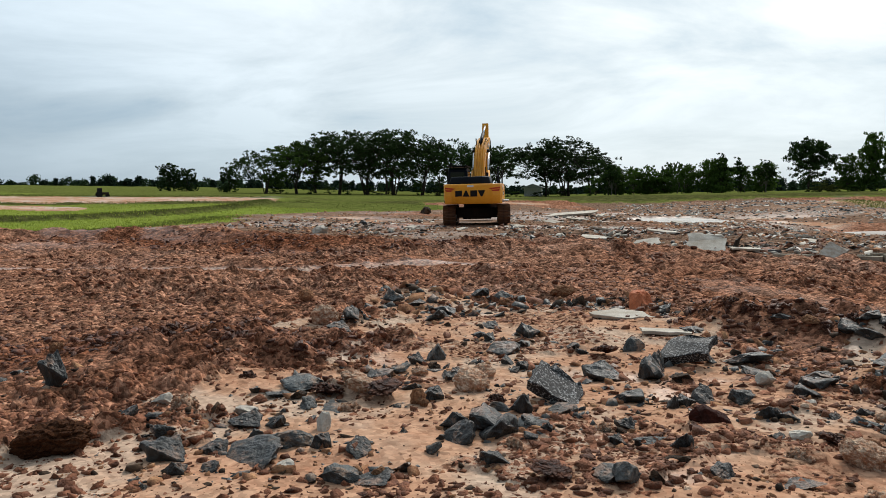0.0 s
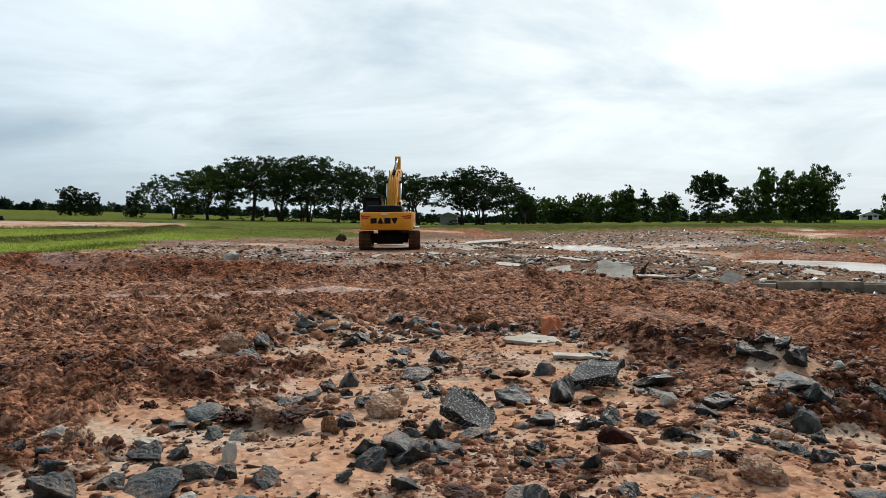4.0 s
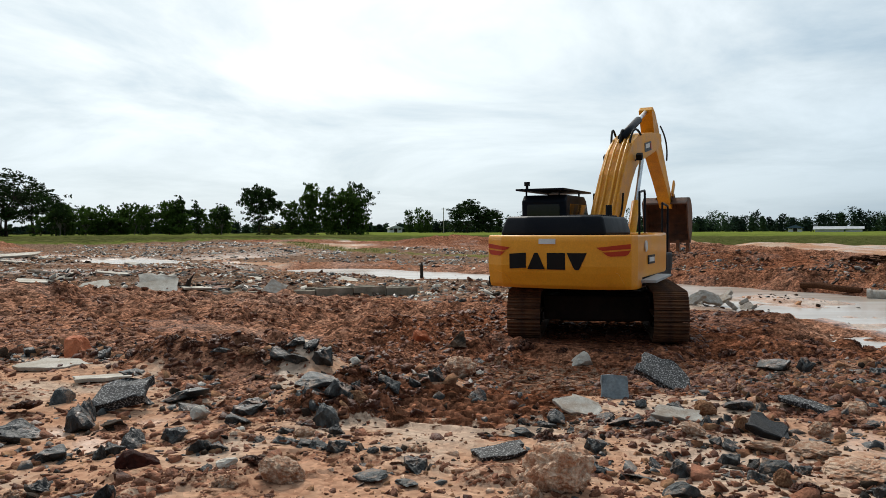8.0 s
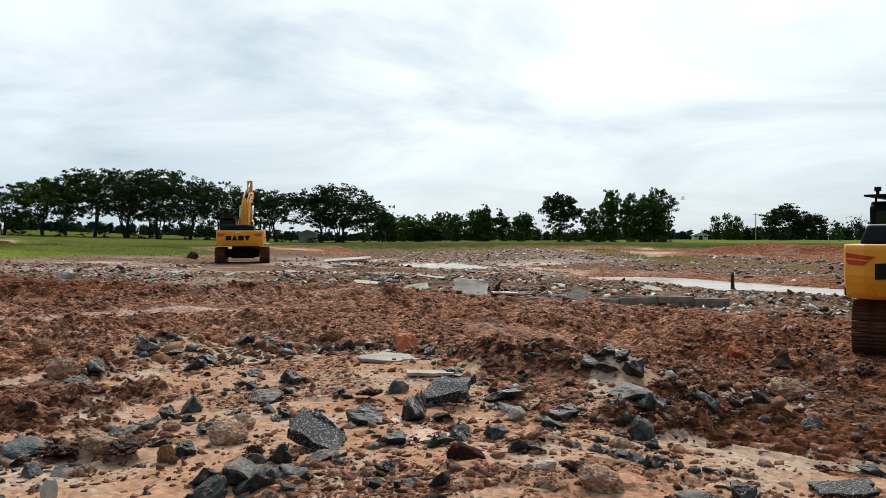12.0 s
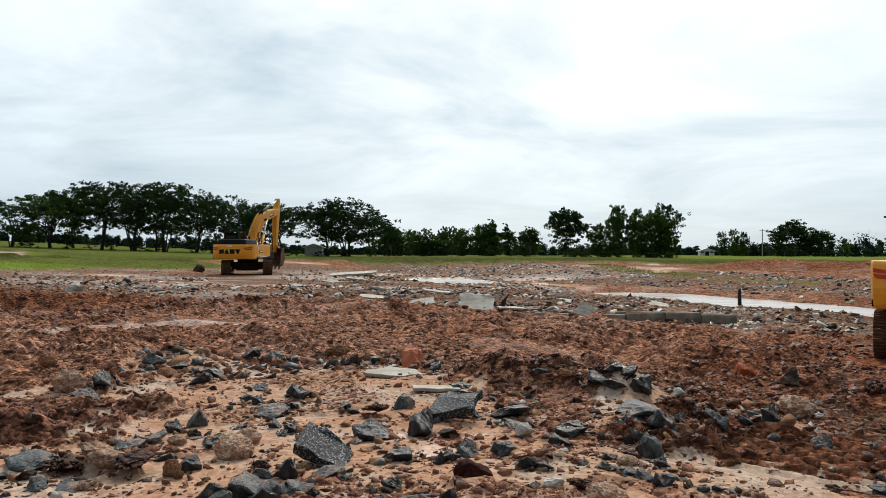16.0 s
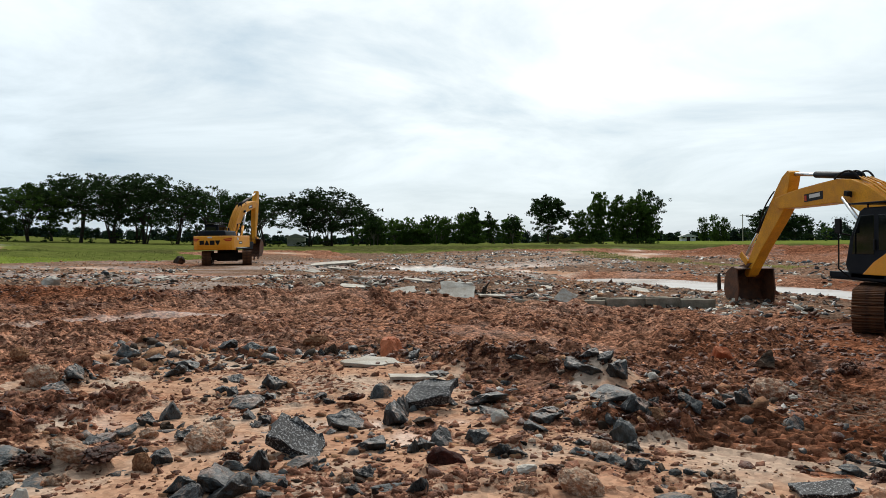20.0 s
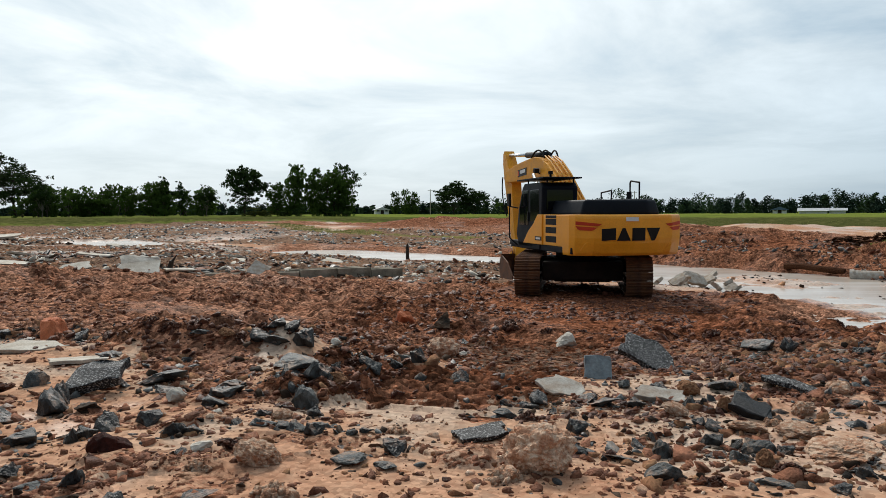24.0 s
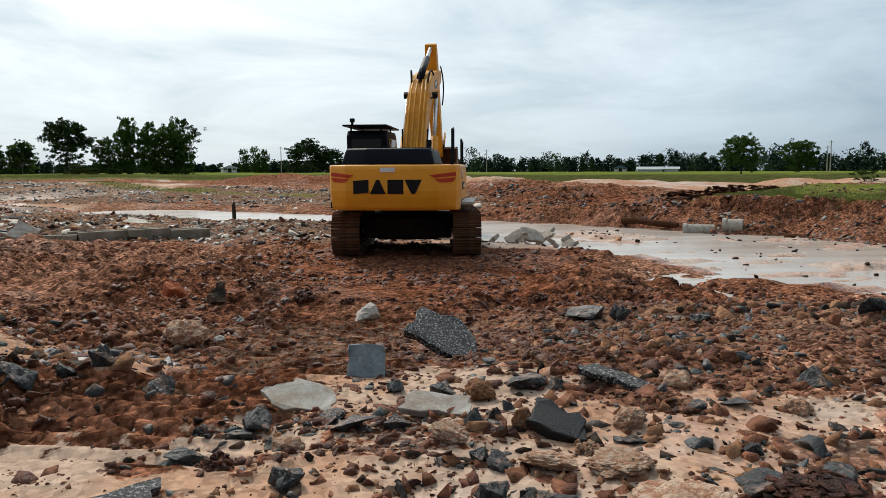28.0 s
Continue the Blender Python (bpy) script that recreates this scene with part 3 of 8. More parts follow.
def zones(x, y):
    """Shares of sand, grass and gravel, and how wet the ground is."""
    r = np.hypot(x - 0.4, y + 7)
    wob = (fbm(x * 0.9, y * 0.9, 31) - 0.5) * 1.6 + (fbm(x * 4, y * 4, 37) - 0.5) * 0.9
    sand = ss(-0.35, 0.35, inside(SANDY, x, y) + wob * 1.3)
    sand = sand * (1 - 0.5 * ss(0.60, 0.63, fbm(x * 0.9, y * 1.1, 33, 4)))
    sand = np.maximum(sand, 0.95 * ss(0.62, 0.4, seg_dist(x, y, -1.0, 1.1, 0.35, 0.72)[0] + wob * 0.35))
    sand = sand * (1 - 0.75 * ss(0.9, 0.2, np.minimum(seg_dist(x, y, 4.7, -0.7, 6.4, -1.4)[0], seg_dist(x, y, 4.1, -1.9, 5.2, -2.0)[0] + 0.35) + wob * 0.5))
    sand = np.maximum(sand, 0.8 * ss(0.5, 0.2, np.minimum(seg_dist(x, y, -1.2, 1.5, -0.2, 1.7)[0], seg_dist(x, y, -0.9, 1.0, -1.1, 0.1)[0]) + wob * 0.4))
    e, side = river(x, y)
    ew = e + (fbm(x * 0.3, y * 0.3, 41) - 0.5) * 3
    # strips of drifted sand in the rubble beyond the mud, and the bare flats at the far side
    drift = ss(0.56, 0.66, fbm(x * 0.10 + 3, y * 0.32, 43)) * ss(14, 20, r) * ss(8, 14, y) * 0.8 * np.where(side > 0, ss(26, 30, r) * ss(-6, -12, x), 1)
    flats = ss(50, 54, r + wob * 2) * ss(73, 67, r + wob * 3) * ss(-32, -26, x) * ss(-5, -9, x) * ss(0, 3, side * e) * ss(0.22, 0.32, fbm(x * 0.05, y * 0.05, 47))
    sand = np.maximum(sand, np.maximum(drift, flats))
    bars = ss(0.47, 0.58, fbm(x * 0.45, y * 0.85, 53, 5, 0.6)) * ss(-0.5, -1.1, e)
    sand = np.maximum(sand, bars * 0.8)
    gravel = ss(12, 15.5, y + wob * 1.5 - 0.1 * x) * ss(72, 66, r) * ss(0.5, 2.5, np.abs(e)) * ss(0.25, 0.6, fbm(x * 0.25, y * 0.25, 59) + 0.12) * ss(13, 7, x)
    over = (side > 0) * ss(11, 8, x) * ss(13, 20, y)
    gravel = gravel * (1 - over) + over * ss(2.6, 3.6, ew) * ss(14, 10.5, ew + 0.3 * x) * (0.55 + 0.45 * ss(0.4, 0.5, fbm(x * 0.5, y * 0.5, 59)))
    gravel = np.maximum(gravel, ss(9, 5, np.abs(x - 6.5)) * ss(3.0, 1.5, np.abs(y - 2.6 + 0.15 * x)) * 0.5)
    # grass: the paddies, the far fields and the tops of the banks
    paddy = ss(-36, -40, x + wob * 1.5) * ss(1.5, -1.5, y + 7.2 - 0.675 * (0.26 - x) + wob * 2)
    fields = ss(68, 71, r + wob * 2 - 8 * ss(-62, -45, x) * ss(40, 46, y) + (14 - 8 * ss(-62, -45, x)) * (fbm(x * 0.05, y * 0.05, 61) - 0.5) + 14 * ss(-20, -60, x) * ss(50, 40, y))
    # the far bank: a grassy scarp, a sand flat behind it, then fields
    s2 = 0.906 * x + 0.425 * y + wob * 0.35
    right = ss(0, 2, side * e) * ss(8, 12, x)
    bank = right * ss(22.7, 23.2, s2) * ss(27.6, 26.8, s2) * ss(21.5, 19.5, y) * (0.55 + 0.45 * ss(0.4, 0.5, fbm(x * 0.8, y * 0.8, 67)))
    flat2 = right * ss(26.8, 27.6, s2) * ss(39, 37.5, s2)
    fields = np.maximum(fields * (1 - flat2), right * ss(37.5, 39, s2))
    # bare strips between the paddies
    s1 = -0.848 * x + 0.53 * y + wob * 0.5
    bare = ss(73, 74, s1) * ss(1, -1, s1 - 95.5 - 0.4 * np.clip(y - 35, 0, 70)) * ss(-51, -55, np.degrees(np.arctan2(x - 0.3, np.maximum(y + 7.2, 1e-3))) + wob)
    bare = np.maximum(bare, ss(3.6, 3.0, seg_dist(x, y, -69, 17, -66, 18.6)[0] + wob * 0.3))
    bare = np.maximum(bare, flat2)
    strip = np.minimum(seg_dist(x, y, -14, 61, -4.5, 46)[0], seg_dist(x, y, -4.5, 46, 3, 40)[0] + 0.6)
    strip = np.maximum(ss(2.0, 1.2, strip + wob), ss(0.5, 0.2, seg_dist(x, y, -12, 39.5, 0, 34.5)[0] + wob) * 0.3)
    bank = np.maximum(bank, 0.5 * strip)
    grass = np.clip(np.maximum(np.maximum(paddy, fields), bank) - np.clip(bare, 0, 1) * 0.9, 0, 1)
    sand = np.maximum(sand, np.clip(bare, 0, 1))
    wet = ss(0.60, 0.66, fbm(x * 0.5, y * 0.5, 71)) * (0.12 + 0.6 * sand) * (1 - grass) * ss(0.6, 0.3, gravel + 0.2)
    wet = np.maximum(wet, ss(-0.3, -0.8, e) * (1 - gravel * 0.5))
    streak = np.minimum(np.minimum(seg_dist(x, y, -24, -1.6, -12.9, 3.2)[0], seg_dist(x, y, -12.9, 3.4, -9.8, 6.0)[0]), seg_dist(x, y, -27, 20, -20, 19)[0])
    wet = np.maximum(wet, 0.75 * ss(0.42, 0.2, streak + 0.12 * wob))
    sand = np.maximum(sand, 0.45 * ss(0.5, 0.25, streak))
    puddle = ss(3.4, 2.8, np.hypot(((x + 16.2) * -0.5 + (y - 31.3) * 0.866) / 1.9, (x + 16.2) * 0.866 + (y - 31.3) * 0.5) * 1.25 + wob) 
    far_wet = ss(0.52, 0.6, fbm(x * 0.12, y * 0.35, 73)) * ss(24, 32, r) * ss(62, 50, r) * ss(-8, -14, x) * 0.6
    wet = np.maximum(wet, np.maximum(puddle, far_wet * (1 - grass)))
    olive = np.maximum(ss(100, 86, r + wob * 4) * ss(-65, -52, x) * ss(36, 46, y), bank) * grass
    olive = np.maximum(olive, grass * np.maximum(ss(64, 80, r) * 0.35, ss(28, 36, y) * ss(-20, -34, x) * 0.7))
    olive = np.maximum(olive, grass * ss(35, 50, y) * ss(125, 105, r) * ss(0.40, 0.52, fbm(x * 0.03, y * 0.15, 151)) * 0.85)
    bd = np.full(x.shape, 1e9)
    for ax, ay, bx, by in BUNDS:
        bd = np.minimum(bd, seg_dist(x, y, ax, ay, bx, by)[0])
    olive = np.maximum(olive, ss(1.6, 0.9, bd + wob * 0.3))
    return sand, grass, gravel, np.clip(wet, 0, 1), e, side, r, puddle, np.clip(olive, 0, 1)


PRESSED = (2.9, 6.2, 0.55, -1.1)             # a strip that the tracks have pressed


def damp(x, y):
    """Freshly turned, wet mud: round the near machine and along the ridges."""
    n = (fbm(x * 0.7, y * 0.7, 161, 3) - 0.5) * 2.4
    d = np.minimum(seg_dist(x, y, 1.4, 1.0, 4.4, 11.5)[0] - 2.8, seg_dist(x, y, -3.1, 2.1, -1.2, 1.8)[0] - 0.7)
    d = np.minimum(d, seg_dist(x, y, -8.2, -3.6, -7.4, -2.0)[0] - 0.8)
    d = np.minimum(d, seg_dist(x, y, 3.2, 6.0, 4.8, 13.5)[0] - 3.8)
    d = np.minimum(d, seg_dist(x, y, -30, 6.0, -14, 8.2)[0] - 1.8)
    d = np.minimum(d, seg_dist(x, y, 4.5, 4.0, 9.0, 6.0)[0] - 1.6)
    # the far bank and the rise behind it simply take the same darker tint
    bank = ss(7.5, 4.5, seg_dist(x, y, 8, 27, 21, 14)[0] + n) * 0.9
    rise = ss(9, 5, seg_dist(x, y, 1, 62, 16, 50)[0] + 3 * n) * 0.8
    return np.maximum(np.maximum(ss(0.9, -0.9, d + n), bank), rise)


def ground_z(x, y, fine=True):
    """Height of the ground at arrays of places."""
    x, y = np.asarray(x, float), np.asarray(y, float)
    sand, grass, gravel, wet, e, side, r, puddle, olive = zones(x, y)
    z = 0.18 * ss(22, 34, r) * ss(-6, -16, x) + 0.72 * ss(46, 95, r)
    yaw = np.degrees(np.arctan2(x - 0.3, y + 7.2))
    yaw = np.where(yaw > 100, -90, yaw)
    z = z + r * 0.0244 * np.clip((-33 - yaw) / 33, 0, 1.3) * (1 - np.exp(-np.clip(r - 43, 0, None) / 80)) * ss(900, 400, r)
    z = z - 0.40 * ss(8.5, 4.6, seg_dist(x, y, 3.6, 8.2, 4.8, 14)[0])
    z = z + (fbm(x * 0.16, y * 0.16, 3, 3) - 0.5) * 0.22 * ss(110, 50, r)
    beyond = np.where(side > 0, e, 0)
    z = z + ss(1.5, 9, beyond) * ss(7, 13, x + 0.1 * y) * 0.85 * ss(60, 40, r) * (0.55 + 0.9 * fbm(x * 0.22, y * 0.22, 5, 3))
    for ax, ay, bx, by, h, w in MOUNDS:
        d, t = seg_dist(x, y, ax, ay, bx, by)
        z = z + h * np.exp(-(d / w) ** 2) * (0.7 + 0.6 * vnoise(x * 1.3, y * 1.3, 7))
    mud = (1 - sand) * (1 - grass)
    if fine:
        lump = np.abs(fbm(x * 1.1, y * 1.1, 11, 4, 0.55) - 0.5) * 2
        crumb = fbm(x * 4.5, y * 4.5, 13, 3, 0.6) - 0.5
        wx, wy = x + 0.35 * (vnoise(x * 2.3, y * 2.3, 101) - 0.5), y + 0.35 * (vnoise(x * 2.3, y * 2.3, 103) - 0.5)
        cl = 0.15 * clods(wx * 2.1, wy * 2.1, 105) + 0.075 * clods(wx * 4.6, wy * 4.6, 111) - 0.10
        turned = 0.45 + 0.75 * ss(0.35, 0.6, fbm(x * 0.35, y * 0.35, 83))
        rough = mud ** 1.5 * ss(62, 45, r) * (1 - 0.4 * gravel) * (1 - 0.8 * wet)
        td, tt = seg_dist(x, y, *PRESSED)
        press = ss(1.05, 0.7, td + 0.5 * crumb)
        grit = (vnoise(x * 9, y * 9, 143) - 0.5) * 0.03 * ss(28, 16, r)
        z = z + rough * (1 - 0.72 * press) * (turned * ((0.34 - lump) * 0.24 + crumb * 0.07 + cl) + grit)
        z = z + press * (1 - 0.6 * sand) * (0.034 * np.sin(tt * 7.6 * 2 * np.pi / 0.21) - 0.03)
        z = z + sand * ((fbm(x * 1.6, y * 1.6, 17, 4) - 0.5) * 0.07 + crumb * 0.02)
        z = z + grass * ss(90, 60, r) * (fbm(x * 3, y * 3, 19, 2) - 0.5) * 0.08
        z = z + ss(46, 60, r) * (fbm(x * 0.15, y * 0.15, 29, 3) - 0.5) * 0.3 * ss(400, 100, r)
    # the near bank runs down to the water
    z = z - 0.34 * ss(4.6, 0.6, e) * (side < 0) * ss(10, 7, y) * ss(4, 6, x)
    z = z - 0.30 * ss(10, 3, e) * (side < 0) * ss(13, 16, y) * ss(-16, -8, x)
    # both banks of the upper channel lie low
    low = np.where(side > 0, -0.57 + 0.075 * np.clip(e, 0, 60), -0.52 + 0.10 * np.clip(e, 0, 60)) + 0.25 * (fbm(x * 0.9, y * 0.9, 127, 3) - 0.5)
    z = np.where((y > 19) & (x < 12) & (e > -1), z + (np.minimum(z, low) - z) * ss(19, 23, y) * ss(12, 8, x), z)
    # paddy bunds
    bund = np.full(x.shape, 1e9)
    for i, (ax, ay, bx, by) in enumerate(BUNDS):
        bund = np.minimum(bund, seg_dist(x, y, ax, ay, bx, by)[0] + (0.65 if i > 3 else 0))
    z = z + 0.30 * ss(1.1, 0.4, bund) * ss(-36, -40, x)
    z = z + 0.25 * ss(0.2, 0.8, grass) * ss(60, 66, r) * ss(-60, -40, x)
    z = z + 0.55 * ss(22.45, 22.8, 0.906 * x + 0.425 * y + (fbm(x * 1.2, y * 1.2, 121) - 0.5) * 1.2) * ss(21.5, 19, y) * ss(40, 30, r) * (side > 0)
    kd = np.minimum(seg_dist(x, y, -5.9, 12.9, -3.2, 13.1)[0], seg_dist(x, y, -3.2, 13.1, -0.4, 14.5)[0])
    k = ss(1.5, 0.5, kd)
    z = z * (1 - k) + k * (-0.17 + 0.25 * (z - 0.05))
    # level wet ground
    z = z - wet * (1 - ss(1.5, 0, e)) * 0.03
    z = z * (1 - puddle) + 0.02 * puddle
    # pads under the machines
    pd = seg_dist(x, y, 3.3, 7.4, 4.5, 13.6)[0]
    pad = ss(2.7, 1.9, pd)
    z = z * (1 - pad) + pad * (-0.42 + 0.30 * (z + 0.40))
    pad = ss(3.6, 2.4, seg_dist(x, y, -22, 21.6, -34, 36)[0])
    z = z * (1 - pad) + pad * (0.165 + 0.25 * (z - 0.165))
    # river bed with sand bars that just break the water
    bed = WATER_Z - 0.012 + 0.42 * (fbm(x * 0.45, y * 0.85, 53, 5, 0.6) - 0.53) + 0.03 * (fbm(x * 2, y * 2, 23) - 0.5) - 0.14 * ss(16, 20, y)
    k = ss(1.4, -0.6, e + (fbm(x * 0.7, y * 0.7, 25) - 0.5) * 1.6)
    return z * (1 - k) + bed * k


def ground_sheet():
    """The soil as one sheet to the horizon, finer towards the middle of the site."""
    cx, cy = 0.4, -7.2
    fine = np.arange(-84, 62, 0.27)
    rough = np.arange(62, 276, 4.0)
    ang = np.radians(np.concatenate([fine, rough]))
    rad = [0.02, 0.3, 0.7]
    while rad[-1] < 46:
        rad.append(rad[-1] * 1.0075)
    while rad[-1] < 130:
        rad.append(rad[-1] * 1.012)
    while rad[-1] < 3600:
        rad.append(rad[-1] * 1.06)
    rad = np.array(rad)
    R, A = np.meshgrid(rad, ang, indexing="ij")
    x, y = cx + R * np.sin(A), cy + R * np.cos(A)
    z = ground_z(x, y)
    nr, na = R.shape
    idx = np.arange(nr * na).reshape(nr, na)
    a, b = idx[:-1], idx[1:]
    quads = np.stack([a, np.roll(a, -1, 1), np.roll(b, -1, 1), b], -1).reshape(-1, 4)[:, ::-1]
    verts = np.stack([x, y, z], -1).reshape(-1, 3)
    me = np_mesh("ground", verts, quads, SOIL, True)
    sand, grass, gravel, wet, *_, olive = zones(x, y)
    # torn mud breaks in facets, sand and fields lie smooth
    torn = ((sand < 0.9) & (grass < 0.5) & (R < 40)).ravel()
    me.polygons.foreach_set("use_smooth", ~torn[quads[:, 0]])
    col = np.stack([sand, np.maximum(grass, olive), gravel, olive], -1).reshape(-1, 4)
    at = me.color_attributes.new("zone", "FLOAT_COLOR", "POINT")
    at.data.foreach_set("color", col.astype(np.float32).ravel())
    at = me.attributes.new("wet", "FLOAT", "POINT")
    at.data.foreach_set("value", wet.astype(np.float32).ravel())
    at = me.attributes.new("damp", "FLOAT", "POINT")
    at.data.foreach_set("value", damp(x, y).astype(np.float32).ravel())
    ob = new("ground", me)
    tagged(ob, "churned red mud and sandy ground with distant green fields", "ground", kind="structure")


ground_sheet()


def water_sheet():
    """Still silty water along the channel."""
    v = []
    pts = RIVER[2:]
    for i, (px, py, pw) in enumerate(pts):
        a, b = pts[max(0, i - 1)], pts[min(len(pts) - 1, i + 1)]
        d = Vector((b[0] - a[0], b[1] - a[1])).normalized()
        nrm = Vector((-d.y, d.x)) * (pw + 1.3)
        v += [(px + nrm.x, py + nrm.y, WATER_Z), (px - nrm.x, py - nrm.y, WATER_Z)]
    f = [(2 * i, 2 * i + 1, 2 * i + 3, 2 * i + 2) for i in range(len(pts) - 1)]
    me = np_mesh("water", np.array(v), np.array(f), WATER)
    tagged(new("water", me), "pale brown silty water in a washed-out channel", "water", kind="structure")
    # the puddle in the rubble
    a = np.linspace(0, 2 * np.pi, 40, endpoint=False)
    u, w = 5.8 * np.cos(a), 2.7 * np.sin(a)
    v = np.stack([-16.2 - 0.5 * u + 0.866 * w, 31.3 + 0.866 * u + 0.5 * w, np.full(40, 0.045)], -1)
    me = np_mesh("puddle", np.vstack([v, [(-16.2, 31.3, 0.045)]]), np.stack([np.arange(40), np.roll(np.arange(40), -1), np.full(40, 40)], -1), WATER)
    tagged(new("puddle", me), "shallow bright puddle among concrete rubble", "water", kind="structure")


water_sheet()


def gz(x, y, fine=True):
    return float(ground_z(np.array([x]), np.array([y]), fine)[0])


# ---- excavators ----
FOOT, BOOM_L, ARM_L = Vector((0.25, -0.05, 1.85)), 5.85, 2.95
BOOM_SIDE = [(-0.22, 0.05), (0.08, 0.28), (0.7, 0.57), (1.4, 0.87), (2.1, 1.08), (2.75, 1.15), (3.3, 1.08), (4.0, 0.86), (4.9, 0.56), (5.7, 0.25), (6.02, 0.1),
             (6.04, -0.1), (5.85, -0.2), (5.5, -0.14), (4.7, 0.06), (3.9, 0.26), (3.2, 0.45), (2.7, 0.48), (2.1, 0.36), (1.2, 0.06), (0.4, -0.17), (0, -0.24), (-0.2, -0.14)]
ARM_SIDE = [(-0.98, 0.2), (-0.92, 0.36), (-0.6, 0.46), (-0.1, 0.46), (0.5, 0.4), (1.8, 0.26), (2.9, 0.16), (3.1, 0.06), (3.1, -0.08), (2.95, -0.15),
            (1.8, -0.16), (0.6, -0.26), (0.05, -0.28), (-0.25, -0.14), (-0.7, 0.06)]
CW_PLAN = [(-2.0, -1.37), (-2.42, -1.37), (-2.60, -1.30), (-2.85, -0.95), (-2.91, -0.6), (-2.94, 0), (-2.91, 0.6), (-2.85, 0.95), (-2.60, 1.30), (-2.42, 1.37), (-2.0, 1.37)]
_meshes = {}


def shared(key, make, mat, smooth=False):
    """A mesh that both machines use."""
    if key not in _meshes:
        bm = make()
        me = bpy.data.meshes.new(key)
        bm.to_mesh(me)
        bm.free()
        me.materials.append(mat)
        if smooth:
            me.polygons.foreach_set("use_smooth", [True] * len(me.polygons))
        _meshes[key] = me
    return _meshes[key]


def tail_scale(z):
    """How far the tail reaches out at a height: drawn in below and rounded above."""
    pts = ((1.02, 0.84), (1.08, 0.90), (1.30, 0.975), (1.42, 1.0), (1.86, 1.0), (1.92, 0.985), (1.95, 0.95))
    for (a, ka), (b, kb) in zip(pts, pts[1:]):
        if z <= b:
            return ka + (kb - ka) * max(0.0, z - a) / (b - a)
    return pts[-1][1]


def counterweight_mesh():
    b = bmesh.new()
    rings = []
    for z in (1.02, 1.08, 1.30, 1.42, 1.86, 1.92, 1.95):
        k = tail_scale(z)
        rings.append([b.verts.new((-2.0 + (x + 2.0) * k, y * (0.9 + 0.1 * k), z)) for x, y in CW_PLAN])
    for r0, r1 in zip(rings, rings[1:]):
        for i in range(len(CW_PLAN)):
            j = (i + 1) % len(CW_PLAN)
            b.faces.new((r0[i], r0[j], r1[j], r1[i]))
    b.faces.new(rings[0][::-1])
    b.faces.new(rings[-1])
    bmesh.ops.recalc_face_normals(b, faces=b.faces[:])
    bmesh.ops.bevel(b, geom=[e for e in b.edges if e.calc_face_angle(0) > 0.2], offset=0.018, segments=2, affect="EDGES", profile=0.6)
    return b


def rear_x(y):
    """The rear face's place at a distance from the middle line."""
    pts = [(0, -2.94), (0.6, -2.91), (0.95, -2.85), (1.30, -2.60), (1.37, -2.42)]
    y = abs(y)
    for (a, xa), (b, xb) in zip(pts, pts[1:]):
        if y <= b:
            return xa + (xb - xa) * (y - a) / (b - a)
    return -2.42


def on_rear(corners, proud=0.012):
    """A thin decal or panel that follows the rear face; corners are (y, z), upper and lower edges apart."""
    b = bmesh.new()
    ys = [c[0] for c in corners]
    y0, y1, n = min(ys), max(ys), 10

    def place(y, z, out):
        k = tail_scale(z)
        return (-2.0 + (rear_x(y) + 2.0) * k - out, y * (0.9 + 0.1 * k), z)

    def span(y):
        hit = []
        for (ya, za), (yb, zb) in zip(corners, corners[1:] + corners[:1]):
            if min(ya, yb) - 1e-6 <= y <= max(ya, yb) + 1e-6:
                hit += [za, zb] if abs(ya - yb) < 1e-6 else [za + (zb - za) * (y - ya) / (yb - ya)]
        return min(hit), max(hit)

    rows = []
    for i in range(n + 1):
        y = y0 + (y1 - y0) * i / n
        lo, hi = span(y)
        hi = max(hi, lo + 0.004)
        rows.append([b.verts.new(place(y, z, o)) for z, o in ((lo, -0.01), (lo, proud), (hi, proud), (hi, -0.01))])
    for r0, r1 in zip(rows, rows[1:]):
        for k in range(3):
            b.faces.new((r0[k], r0[k + 1], r1[k + 1], r1[k]))
    b.faces.new(rows[0])
    b.faces.new(rows[-1][::-1])
    bmesh.ops.recalc_face_normals(b, faces=b.faces[:])
    return b


def hood_mesh():
    b = plan_prism([(-2.5, -0.85), (-2.66, -0.5), (-2.66, 0.6), (-2.5, 1.12), (-0.5, 1.15), (-0.5, -0.85)], 1.94, 2.29)
    for v in b.verts:
        if v.co.z > 2.2:
            v.co.y *= 0.90
            v.co.x = -1.6 + (v.co.x + 1.6) * 0.94
    bmesh.ops.bevel(b, geom=b.edges[:], offset=0.07, segments=3, affect="EDGES", profile=0.6)
    return b


def cab_mesh():
    side = [(0.12, 1.22), (1.75, 1.22), (1.95, 1.6), (1.78, 2.25), (1.45, 2.86), (1.3, 2.94), (0.05, 2.94), (-0.08, 2.82), (-0.02, 1.9)]
    return prism(side, 0.42, 1.37, 0.07, segs=3)


